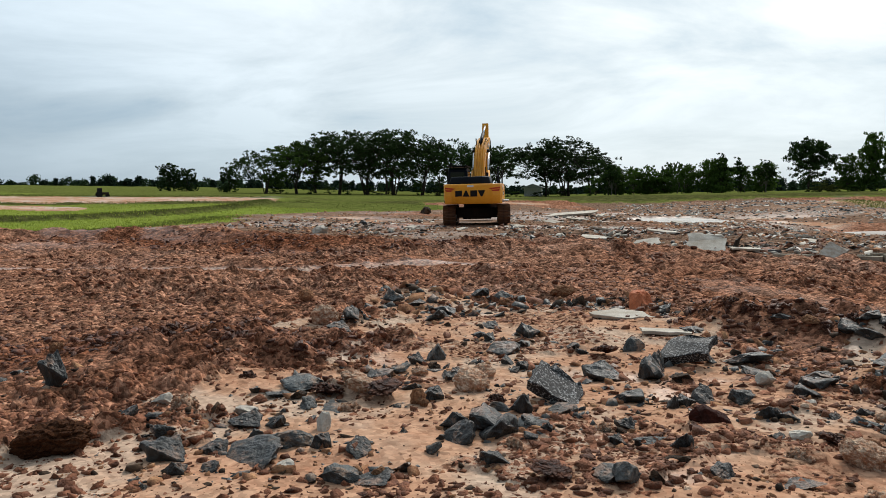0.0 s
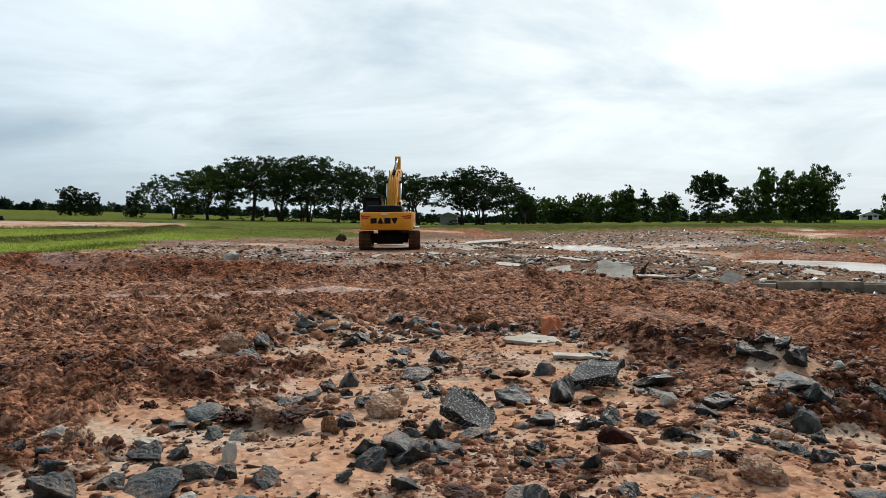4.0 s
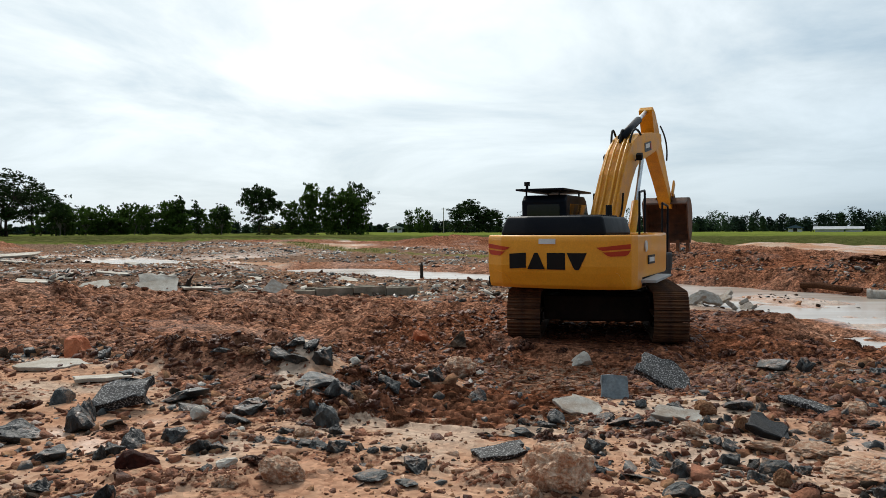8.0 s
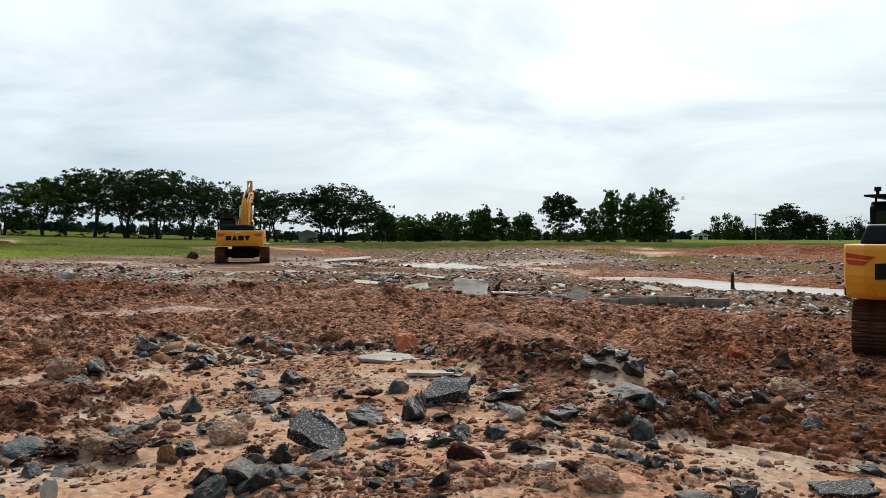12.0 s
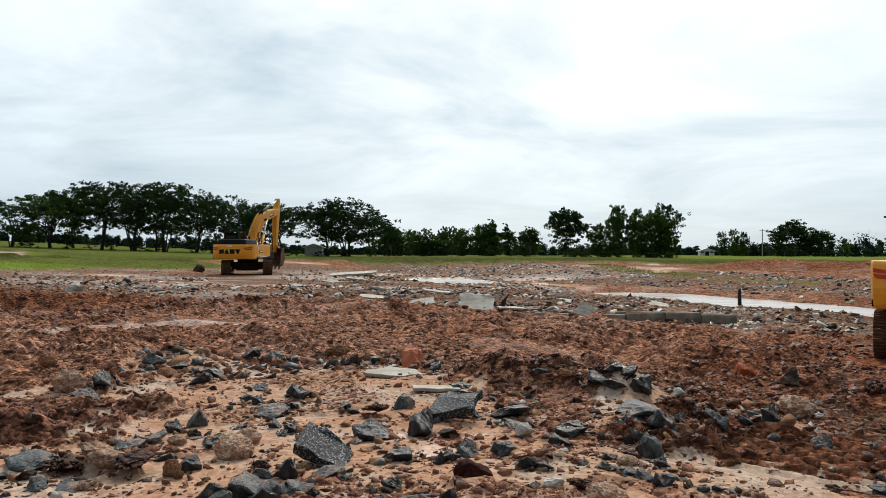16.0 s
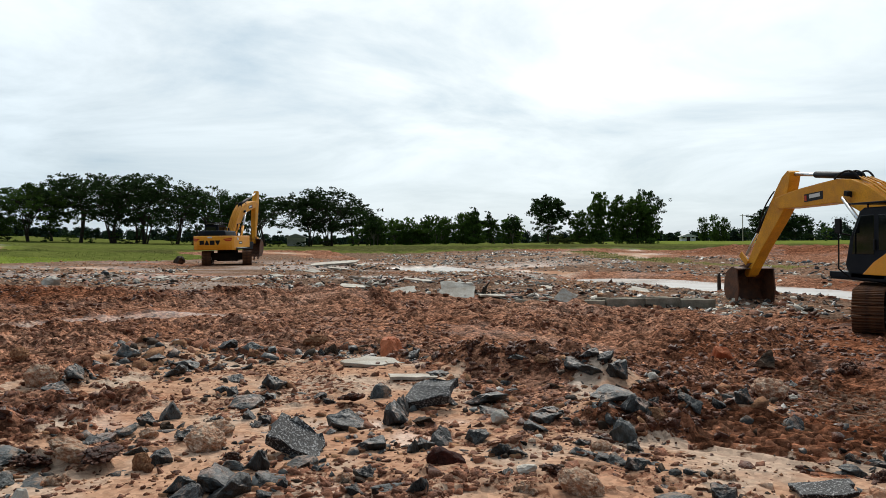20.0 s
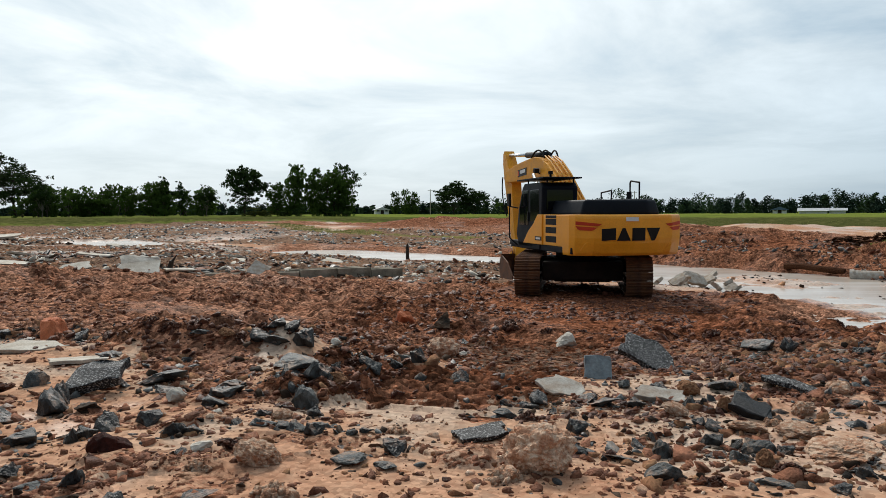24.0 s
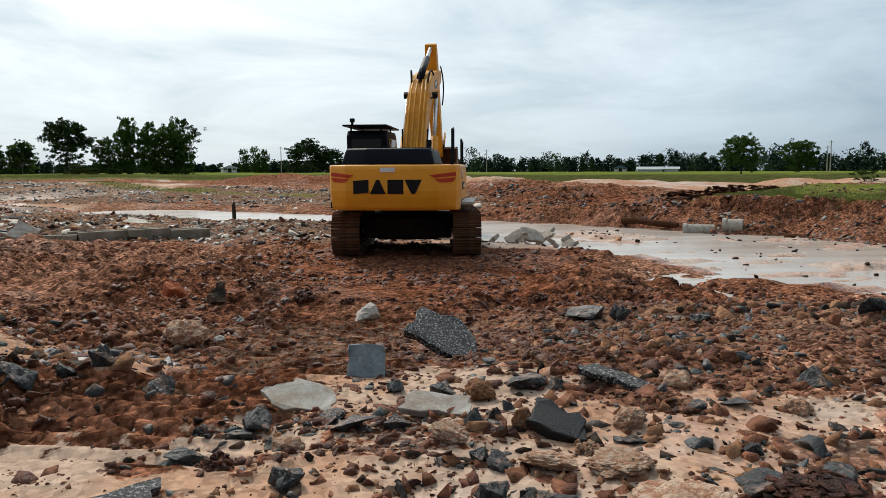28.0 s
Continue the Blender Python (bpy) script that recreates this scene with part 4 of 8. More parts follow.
def bucket_shell():
    """A curved plate between two side plates, open on one side."""
    outer = [(-0.12, -0.28), (-0.22, 0.05), (-0.1, 0.42), (0.2, 0.68), (0.6, 0.78), (1.0, 0.68), (1.3, 0.42), (1.5, 0.06)]
    b = bmesh.new()
    t = 0.045
    inner = [(x + (0.55 - x) * t * 1.3, z - t) for x, z in outer]
    w = 0.66
    rows = []
    for y in (-w, w):
        rows.append(([b.verts.new((x, y, z)) for x, z in outer], [b.verts.new((x, y, z)) for x, z in inner]))
    for i in range(len(outer) - 1):
        b.faces.new((rows[0][0][i], rows[0][0][i + 1], rows[1][0][i + 1], rows[1][0][i]))
        b.faces.new((rows[0][1][i + 1], rows[0][1][i], rows[1][1][i], rows[1][1][i + 1]))
    for i in (0, len(outer) - 1):
        b.faces.new((rows[0][0][i], rows[1][0][i], rows[1][1][i], rows[0][1][i]))
    for k in (0, 1):
        for i in range(len(outer) - 1):
            b.faces.new((rows[k][0][i], rows[k][0][i + 1], rows[k][1][i + 1], rows[k][1][i]))
    bmesh.ops.recalc_face_normals(b, faces=b.faces[:])
    for y in (-w, w - 0.04):
        b = prism(outer + [(1.42, -0.06), (0.7, -0.3)], y, y + 0.04, 0, b)
    for y in (-0.22, 0.18):
        b = prism([(-0.3, -0.12), (-0.3, 0.14), (0.1, 0.5), (0.35, 0.62), (0.2, 0.72), (-0.28, 0.34)], y, y + 0.05, 0.008, b)
    return b


def scaled(b, k):
    for v in b.verts:
        v.co.x *= k
        v.co.z *= k
    return b


def track_shoe_mesh():
    b = box(-0.098, 0.098, -0.3, 0.3, -0.012, 0.022, 0.006)
    for x in (-0.07, 0.0, 0.07):
        b = prism([(x - 0.014, 0.02), (x + 0.014, 0.02), (x + 0.007, 0.055), (x - 0.007, 0.055)], -0.3, 0.3, 0, b)
    return b


def loop_place(s, half=1.78, r=0.415, zc=0.475):
    """A place on the track's loop after s metres, and its turn about y."""
    straight, bow = 2 * half, math.pi * r
    s %= 2 * (straight + bow)
    if s < straight:
        return (-half + s, zc + r, 0)
    s -= straight
    if s < bow:
        a = s / r
        return (half + r * math.sin(a), zc + r * math.cos(a), a)
    s -= bow
    if s < straight:
        return (half - s, zc - r, math.pi)
    a = math.pi + (s - straight) / r
    return (-half + r * math.sin(a), zc + r * math.cos(a), a)


def build_excavator(label):
    ex = empty("excavator", Matrix(), label, "excavator", "excavators on the site")
    # undercarriage
    for side, y in (("left", 1.295), ("right", -1.295)):
        frame_me = shared("track_frame", lambda: prism([(-1.7, 0.3), (1.7, 0.3), (1.85, 0.45), (1.6, 0.68), (-1.6, 0.68), (-1.85, 0.45)], -0.17, 0.17, 0.03), UNDER)
        tf = part("track_frame", frame_me, None, ex, "mud-covered crawler frame")
        tf.location = (0, y, 0)
        for k in range(48):
            x, z, a = loop_place(k * 9.727 / 48)
            sh = part("track_shoe", shared("track_shoe", track_shoe_mesh, TRACK_MUD), None, tf)
            sh.matrix_local = Matrix.Translation((x, 0, z)) @ Matrix.Rotation(a, 4, "Y")
        for x, r, nm in ((-1.78, 0.36, "sprocket"), (1.78, 0.36, "idler")):
            w = part(nm, shared(nm, lambda: rod((0, -0.14, 0), (0, 0.14, 0), 0.385, rod((0, -0.2, 0), (0, 0.2, 0), 0.2, sides=16), sides=22), UNDER), None, tf)
            w.location = (x, 0, 0.475)
        for x in np.linspace(-1.35, 1.35, 7):
            w = part("roller", shared("roller", lambda: rod((0, -0.2, 0), (0, 0.2, 0), 0.1, sides=12), UNDER), None, tf)
            w.location = (float(x), 0, 0.2)
    part("car_body", shared("car_body", lambda: rod((0, 0, 0.8), (0, 0, 1.06), 0.68, prism([(-0.75, 0.5), (0.75, 0.5), (0.6, 0.82), (-0.6, 0.82)], -1.15, 1.15, 0.03), 28), UNDER), None, ex, "dark slewing ring and cross frame")
    # dark block added so that the gap between the tracks looks shaded
    part("belly_plate", shared("belly_plate", lambda: box(-1.5, 1.5, -0.97, 0.97, 0.34, 0.80, 0.05, box(-1.0, 1.0, -0.7, 0.7, 0.26, 0.5, 0.05)), UNDER), None, ex, "dark block added for the shade between the tracks")
    # upper works
    up = part("upper_frame", shared("upper_frame", lambda: box(0.0, 1.9, 0.35, 1.37, 1.1, 1.24, 0.02, plan_prism([(-2.5, -1.28), (1.45, -1.28), (1.7, -0.5), (1.9, 0.4), (1.9, 1.34), (-2.5, 1.34)], 1.05, 1.2, 0.02)), BLACK), None, ex, "black upper deck frame")

    def sub(name, make, mat, label="", smooth=False):
        return part(name, shared(name + "_" + mat.name, make, mat, smooth), None, up, label)

    sub("counterweight", counterweight_mesh, YELLOW, "yellow painted rounded counterweight")
    for s in (1, -1):
        ob = part("tail_panel", shared("tail_panel%d" % s, lambda: on_rear([(s * 1.2, 1.12), (s * 0.78, 1.12), (s * 0.88, 1.27), (s * 1.1, 1.33)], 0.02), YELLOW), None, up, "raised yellow panel")
        ob = part("tail_stripe", shared("tail_stripe%d" % s, lambda: on_rear([(s * 1.29, 1.72), (s * 1.29, 1.80), (s * 0.78, 1.74), (s * 0.86, 1.685)], 0.014), RED_STRIPE), None, up, "red and orange warning stripe")
        part("tail_stripe_line", shared("tail_stripe_line%d" % s, lambda: on_rear([(s * 1.24, 1.60), (s * 1.29, 1.69), (s * 0.88, 1.66), (s * 0.98, 1.59)], 0.014), RED_STRIPE), None, up, "lower red warning stripe")
    # four dark blocks stand for the maker's name
    for i, y in enumerate((0.62, 0.27, -0.09, -0.45)):
        w = 0.16
        shapes = ([(y + w, 1.362), (y + w, 1.626), (y - w, 1.648), (y - w, 1.384)], [(y + w, 1.362), (y + 0.03, 1.648), (y - 0.03, 1.648), (y - w, 1.362)],
                  [(y + w, 1.362), (y + w, 1.648), (y - w, 1.648), (y - w, 1.362)], [(y + 0.04, 1.362), (y + w + 0.01, 1.648), (y - w - 0.01, 1.648), (y - 0.04, 1.362)])
        part("name_block", shared("name_block%d" % i, lambda: on_rear(shapes[i], 0.014), LOGO_BLACK), None, up, "black lettering block")
    part("sticker", shared("sticker", lambda: on_rear([(0.22, 1.80), (0.22, 1.89), (-0.08, 1.89), (-0.08, 1.80)], 0.014), WHITE_DECAL), None, up, "small white sticker")
    sub("hood", hood_mesh, BLACK, "black engine hood", True)
    sub("hood_rib", lambda: [b := None, *[b := box(-2.3 + i * 0.13, -2.22 + i * 0.13, -0.72, -0.1, 2.28, 2.31, 0.01, b) for i in range(9)]][-1], RUBBER, "slotted hood vent")
    sub("side_door", lambda: prism([(-2.02, 1.2), (-0.42, 1.2), (-0.42, 1.95), (-2.02, 1.95)], 1.28, 1.36, 0.03), YELLOW, "yellow side door")
    for i, (x0, x1) in enumerate(((-1.62, -0.92),)):
        for j, z in enumerate((1.28, 1.50, 1.70, 1.86)):
            sub("vent_slot%d" % j if j else "vent_slot", lambda: box(x0, x1, 1.33, 1.366, z, z + (0.15 if j < 3 else 0.07), 0.01), RUBBER)
    sub("cab_side_panel", lambda: prism([(-0.72, 1.2), (0.7, 1.2), (0.32, 1.5), (-0.1, 1.72), (-0.4, 1.95), (-0.72, 1.95)], 1.3, 1.39, 0.015), YELLOW, "sloping yellow panel under the cab")
    sub("model_plate", lambda: box(-0.7, -0.25, 1.385, 1.4, 1.3, 1.4), LOGO_BLACK, "small black plate")
    sub("model_plate_bar", lambda: box(-0.63, -0.32, 1.39, 1.404, 1.325, 1.375), WHITE_DECAL)
    sub("right_side_panel", lambda: prism([(-2.02, 1.2), (0.3, 1.2), (0.3, 1.8), (-0.2, 1.95), (-2.02, 1.95)], -1.36, -1.28, 0.03), YELLOW, "yellow right-hand side panel")
    sub("fuel_tank", lambda: box(-0.5, 0.75, -1.3, -0.45, 1.2, 1.98, 0.05), YELLOW, "yellow tank housing")
    sub("tool_box", lambda: box(0.75, 1.5, -1.3, -0.55, 1.2, 1.55, 0.04), BLACK, "black step and tool box")
    sub("right_plate", lambda: box(-1.55, -0.95, -1.38, -1.365, 1.42, 1.58), LOGO_BLACK)
    sub("right_plate_bar", lambda: box(-1.48, -1.02, -1.386, -1.37, 1.46, 1.54), WHITE_DECAL)
    sub("right_badge", lambda: rod((-1.75, -1.365, 1.75), (-1.75, -1.385, 1.75), 0.1, sides=20), WHITE_DECAL)
    sub("step_plate", lambda: prism([(-2.1, 1.12), (-0.6, 1.16), (-0.6, 1.2), (-2.1, 1.17)], -1.62, -1.36, 0.01), DECK, "grey metal side step")
    # cab
    sub("cab", cab_mesh, BLACK, "black operator cab")
    sub("cab_rear_window", lambda: box(-0.075, -0.03, 0.55, 1.25, 2.25, 2.78, 0.02), GLASS_DARK, "dark rear window")
    sub("cab_side_window", lambda: prism([(0.95, 1.85), (1.68, 1.85), (1.62, 2.3), (1.38, 2.76), (0.95, 2.76)], 1.36, 1.378, 0.008), GLASS_DARK, "dark door window")
    sub("cab_side_window_rear", lambda: prism([(0.15, 1.95), (0.8, 1.95), (0.8, 2.76), (0.15, 2.76)], 1.36, 1.378, 0.008), GLASS_DARK, "dark side window")
    sub("cab_inner_window", lambda: prism([(0.15, 1.95), (1.6, 1.95), (1.55, 2.3), (1.35, 2.76), (0.15, 2.76)], 0.41, 0.425, 0.008), GLASS_DARK)
    sub("cab_door_handle", lambda: box(0.88, 0.94, 1.378, 1.41, 1.95, 2.2, 0.01), RUBBER)
    sub("cab_canopy", lambda: box(-0.28, 1.75, 0.4, 1.42, 3.02, 3.06, 0.012), BLACK, "flat black sun plate on struts")
    for i, (x, y) in enumerate(((-0.1, 0.55), (-0.1, 1.25), (1.3, 0.55), (1.3, 1.25))):
        sub("canopy_strut%d" % i if i else "canopy_strut", lambda: rod((x, y, 2.92), (x, y, 3.03), 0.02, sides=6), BLACK)
    sub("beacon", lambda: rod((-0.2, 1.2, 3.06), (-0.2, 1.2, 3.12), 0.03, rod((-0.2, 1.2, 3.12), (-0.2, 1.2, 3.2), 0.06), 8), RUBBER, "small roof lamp")
    sub("mirror", lambda: box(1.75, 1.95, 1.58, 1.64, 2.35, 2.7, 0.02, tube([(1.75, 1.38, 2.3), (1.85, 1.6, 2.35), (1.85, 1.6, 1.5), (1.75, 1.4, 1.3)], 0.018)), RUBBER, "black mirror on a bent bar")
    sub("hand_rail", lambda: tube([(-1.0, -1.1, 1.95), (-1.0, -1.1, 2.75), (-0.55, -1.1, 2.8), (-0.5, -1.1, 2.75), (-0.5, -1.1, 1.98)], 0.022), BLACK, "black tubular hand rail")
    sub("front_rail", lambda: tube([(0.8, -1.2, 1.98), (0.8, -1.2, 2.6), (1.45, -1.2, 2.55), (1.45, -1.2, 1.5)], 0.022), BLACK, "black tubular hand rail")
    sub("exhaust", lambda: rod((-1.4, -0.62, 2.25), (-1.4, -0.62, 2.5), 0.06, sides=14), RUBBER, "short exhaust stack")
    sub("boom_bracket", lambda: prism([(-0.1, 1.2), (0.7, 1.2), (0.45, 2.0), (0.1, 2.0)], -0.42, 0.32, 0.03), BLACK, "boom foot bracket")

    # the cab sits a little back and low
    for ob in up.children:
        if ob.name.split(".")[0].rstrip("0123456789") in ("cab", "cab_rear_window", "cab_side_window", "cab_side_window_rear", "cab_inner_window", "cab_door_handle", "cab_canopy", "canopy_strut", "beacon", "mirror"):
            ob.location = (-0.62, 0, -0.18)

    def own(name, make, mat, label="", smooth=False):
        return part(name, shared(name, make, mat, smooth), None, ex, label)

    # boom with its hoses
    boom = own("boom", lambda: prism(BOOM_SIDE, -0.27, 0.27, 0.03), YELLOW_ARM, "yellow gooseneck boom")
    for i, y in enumerate((-0.2, -0.1, 0.05, 0.17)):
        pts = [(0.2, y, 0.40), (0.75, y, 0.63), (1.4, y, 0.94), (2.1, y, 1.16), (2.6, y * 0.9, 1.23)]
        part("boom_pipe", shared("boom_pipe%d" % i, lambda: tube([Vector(p) for p in pts], 0.026), YELLOW_ARM), None, boom, "yellow hydraulic pipe")
    for i, (y0, y1) in enumerate(((-0.22, -0.3), (0.2, 0.3), (0.0, 0.05))):
        part("boom_hose", shared("boom_hose%d" % i, lambda: tube(arc((2.5, y0, 1.19), (3.35, y1, 1.06), (0, 0, 0.22)), 0.026), RUBBER), None, boom, "black hydraulic hose")
    for i, y in enumerate((0.29, -0.29)):
        part("boom_hose", shared("boom_hose_low%d" % i, lambda: tube(arc((0.3, y, 0.3), (1.0, y * 1.1, 0.6), (0, 0, -0.2)), 0.022), RUBBER), None, boom)
    for s in (1, -1):
        part("maker_panel", shared("maker_panel%d" % s, lambda: prism([(3.75, 0.46), (4.55, 0.22), (4.60, 0.44), (3.80, 0.68)], s * 0.272 - 0.006, s * 0.272 + 0.006), LOGO_BLACK), None, boom, "black decal panel")
        part("maker_panel_bar", shared("maker_panel_bar%d" % s, lambda: prism([(3.88, 0.51), (4.34, 0.37), (4.37, 0.47), (3.91, 0.61)], s * 0.278 - 0.006, s * 0.278 + 0.006), WHITE_DECAL), None, boom, "white lettering bar")
        part("maker_panel_edge", shared("maker_panel_edge%d" % s, lambda: prism([(4.44, 0.29), (4.53, 0.26), (4.57, 0.40), (4.49, 0.43)], s * 0.279 - 0.006, s * 0.279 + 0.006), RED_STRIPE), None, boom)
        part("work_lamp", shared("work_lamp%d" % s, lambda: box(2.55, 2.7, s * 0.38 - 0.07, s * 0.38 + 0.07, 0.72, 0.86, 0.02, rod((2.62, s * 0.26, 0.70), (2.62, s * 0.38, 0.76), 0.02)), RUBBER), None, boom, "black work lamp")
    arm = own("arm", lambda: prism(ARM_SIDE, -0.175, 0.175, 0.025), YELLOW_ARM, "yellow dipper arm")
    for s in (1, -1):
        part("arm_hose", shared("arm_hose%d" % s, lambda: tube(arc((-0.1, s * 0.24, 0.4), (1.3, s * 0.22, 0.34), (0, s * 0.06, 0.05)), 0.022), RUBBER), None, arm, "black hydraulic hose")
    part("arm_link", shared("arm_link", lambda: prism([(2.55, 0.1), (2.75, 0.1), (2.8, 0.62), (2.6, 0.62)], -0.24, -0.19, 0.01, prism([(2.55, 0.1), (2.75, 0.1), (2.8, 0.62), (2.6, 0.62)], 0.19, 0.24, 0.01)), YELLOW_ARM), None, arm, "bucket linkage")
    bucket = own("bucket", lambda: scaled(bucket_shell(), 0.84), BUCKET_MAT, "mud-caked digging bucket")
    for y in np.linspace(-0.58, 0.58, 5):
        th = part("bucket_tooth", shared("bucket_tooth", lambda: prism([(1.14, -0.02), (1.14, 0.12), (1.32, 0.09), (1.52, -0.02), (1.5, -0.06)], -0.05, 0.05, 0.008), BUCKET_MAT), None, bucket)
        th.location = (0, float(y), 0)
    # hydraulic rams, each a barrel and a rod along +x
    for nm in ("boom_ram_left", "boom_ram_right"):
        own(nm, lambda: rod((-0.06, 0, 0), (1.55, 0, 0), 0.095, sides=16), YELLOW_ARM, "yellow hydraulic ram barrel", True)
        own(nm + "_rod", lambda: rod((-1.45, 0, 0), (0.05, 0, 0), 0.052, sides=12), STEEL, "bright ram rod", True)
    own("arm_ram", lambda: rod((-0.05, 0, 0), (1.85, 0, 0), 0.095, sides=16), BLACK, "black hydraulic ram barrel", True)
    own("arm_ram_rod", lambda: rod((-1.7, 0, 0), (0.05, 0, 0), 0.055, sides=12), STEEL, "bright ram rod", True)
    own("bucket_ram", lambda: rod((-0.05, 0, 0), (1.35, 0, 0), 0.08, sides=16), BLACK, "black hydraulic ram barrel", True)
    own("bucket_ram_rod", lambda: rod((-1.2, 0, 0), (0.05, 0, 0), 0.045, sides=12), STEEL, "bright ram rod", True)
    return ex


def plane_pose(origin, angle, y=0.0):
    """x along the given angle in the machine's side plane."""
    return Matrix.Translation(origin + Vector((0, y, 0))) @ Matrix.Rotation(-angle, 4, "Y")


def machine_poses(swing, boom, arm, bucket):
    """Where the upper works, the boom, the arm, the bucket and the rams stand in the machine's space; angles in degrees."""
    S = Matrix.Rotation(radians(swing), 4, "Z")
    b, a, g = radians(boom), radians(arm), radians(bucket)
    B = plane_pose(FOOT, b)
    tip = B @ Vector((BOOM_L, 0, 0))
    A = plane_pose(tip, a)
    pin = A @ Vector((ARM_L, 0, 0))
    K = plane_pose(pin, g)
    out = {"upper_frame": S, "boom": S @ B, "arm": S @ A, "bucket": S @ K}

    def ram(name, p, q):
        d = q - p
        ang = math.atan2(d.z, math.hypot(d.x, 0) * (1 if d.x >= 0 else -1))
        m = Matrix.Rotation(-math.atan2(d.z, d.x), 4, "Y")
        out[name] = S @ Matrix.Translation(p) @ m
        out[name + "_rod"] = S @ Matrix.Translation(q) @ m

    for nm, y in (("boom_ram_left", 0.34), ("boom_ram_right", -0.44)):
        p, q = Vector((1.0, y, 1.35)), B @ Vector((2.75, 0, 0.62))
        ram(nm, p, Vector((q.x, y, q.z)))
    ram("arm_ram", B @ Vector((2.75, 0, 1.24)), A @ Vector((-0.85, 0, 0.28)))
    ram("bucket_ram", A @ Vector((0.35, 0, 0.52)), A @ Vector((2.68, 0, 0.6)))
    return out


# seconds, place, heading of the house, boom, arm and bucket angles
NEAR_TRACK, NEAR_Z = 79.2, -0.415
NEAR_ROWS = [(0, 3.45, 8.3, 75, 20, -85, -110), (4.5, 3.45, 8.3, 73, 19, -85, -110), (5.0, 3.45, 8.3, 71.0, 18.5, -82, -108), (5.5, 3.46, 8.3, 69, 19.5, -80, -105),
             (6.5, 3.46, 8.3, 66, 21.5, -56, -92), (8.0, 3.48, 8.35, 64, 26.6, -34, -72), (9.0, 3.48, 8.35, 64.5, 26.2, -35, -72), (10.0, 3.5, 8.4, 66, 25.2, -39, -76),
             (11.0, 3.62, 8.95, 69.5, 25, -75, -102), (12.5, 3.8, 9.7, 71, 25, -80, -104), (15.0, 4.05, 10.9, 72.5, 25, -82, -105), (16.0, 4.16, 11.5, 72.8, 25, -80, -105),
             (17.0, 4.22, 12.1, 82, 23, -65, -100), (18.0, 4.27, 12.4, 103, 18.8, -50, -95), (18.5, 4.28, 12.55, 111, 12.5, -44, -98), (19.0, 4.29, 12.7, 117.5, 7.5, -36, -100),
             (20.0, 4.36, 12.75, 120, 13.0, -48.5, -98), (20.5, 4.33, 12.65, 118.5, 17, -57, -100), (21.0, 4.31, 12.6, 117.5, 19, -62, -112), (21.5, 4.30, 12.6, 116.4, 19.9, -67.7, -124),
             (22.5, 4.32, 12.6, 115, 17, -82, -140), (23.5, 4.35, 12.6, 112.6, 11.5, -96, -155), (24.0, 4.33, 12.5, 102.2, 13.5, -105, -160), (24.5, 4.40, 12.65, 86.8, 16.5, -100, -160),
             (25.0, 4.42, 12.85, 73.5, 16.5, -103, -155), (25.5, 4.43, 12.8, 65.4, 17.5, -112, -150), (26.0, 4.41, 12.78, 63.7, 20, -105, -130), (26.5, 4.40, 12.82, 62.7, 20.5, -75, -110),
             (27.0, 4.39, 12.8, 62.9, 22.2, -57, -100), (27.5, 4.36, 12.77, 66.2, 27.4, -50, -98), (28.0, 4.36, 12.83, 73.8, 29.3, -50, -98)]
FAR_TRACK, FAR_Z = 126.8, 0.19
FAR_ROWS = [(0, -22.6, 22.28, 123, 27, -85.7, -110), (5, -25.48, 25.7, 123.5, 27.2, -85.6, -110), (11, -29.05, 30.1, 124, 27.7, -85, -110), (13, -30.1, 31.4, 124, 27, -85, -110),
            (15.0, -31.13, 32.62, 123.6, 25.9, -85.6, -110), (15.5, -31.4, 32.95, 117, 26.5, -90, -112), (16.0, -31.66, 33.22, 107.5, 27.3, -96, -115), (17.0, -32.0, 33.62, 106.2, 27.7, -102, -118),
            (18.0, -32.28, 33.94, 106.5, 28.4, -103, -118), (19.0, -32.5, 34.2, 107.2, 27.6, -101, -118), (20.0, -32.86, 34.64, 107.5, 27, -98, -118), (21.0, -33.3, 35.1, 107.9, 27.4, -102, -118),
            (23.5, -33.5, 35.3, 108, 27.4, -102, -118), (28.0, -33.5, 35.3, 108, 27.4, -102, -118)]


def between(rows, t):
    """The row at t seconds, straight between its neighbours."""
    for a, b in zip(rows, rows[1:]):
        if a[0] <= t <= b[0]:
            k = (t - a[0]) / (b[0] - a[0])
            return [u + (v - u) * k for u, v in zip(a, b)][1:]
    return rows[-1][1:]


def drive(ex, rows, track, z):
    """Key a machine and all its moving parts."""
    times = sorted({r[0] for r in rows} | {i * 0.5 for i in range(57)})
    base, turns = [], {}
    for t in times:
        x, y, psi, boom, arm, bucket = between(rows, t)
        base.append((t, pose(x, y, z, 0, 0, track)))
        for name, m in machine_poses(psi - track, boom, arm, bucket).items():
            turns.setdefault(name, []).append((t, m))
    walk(ex, base)
    for child in ex.children:
        name = child.name.split(".")[0]
        if name in turns:
            walk(child, turns[name])


near_machine = build_excavator("yellow tracked excavator with black cab, muddy tracks, working in red mud")
far_machine = build_excavator("yellow tracked excavator driving away over wet rubble")


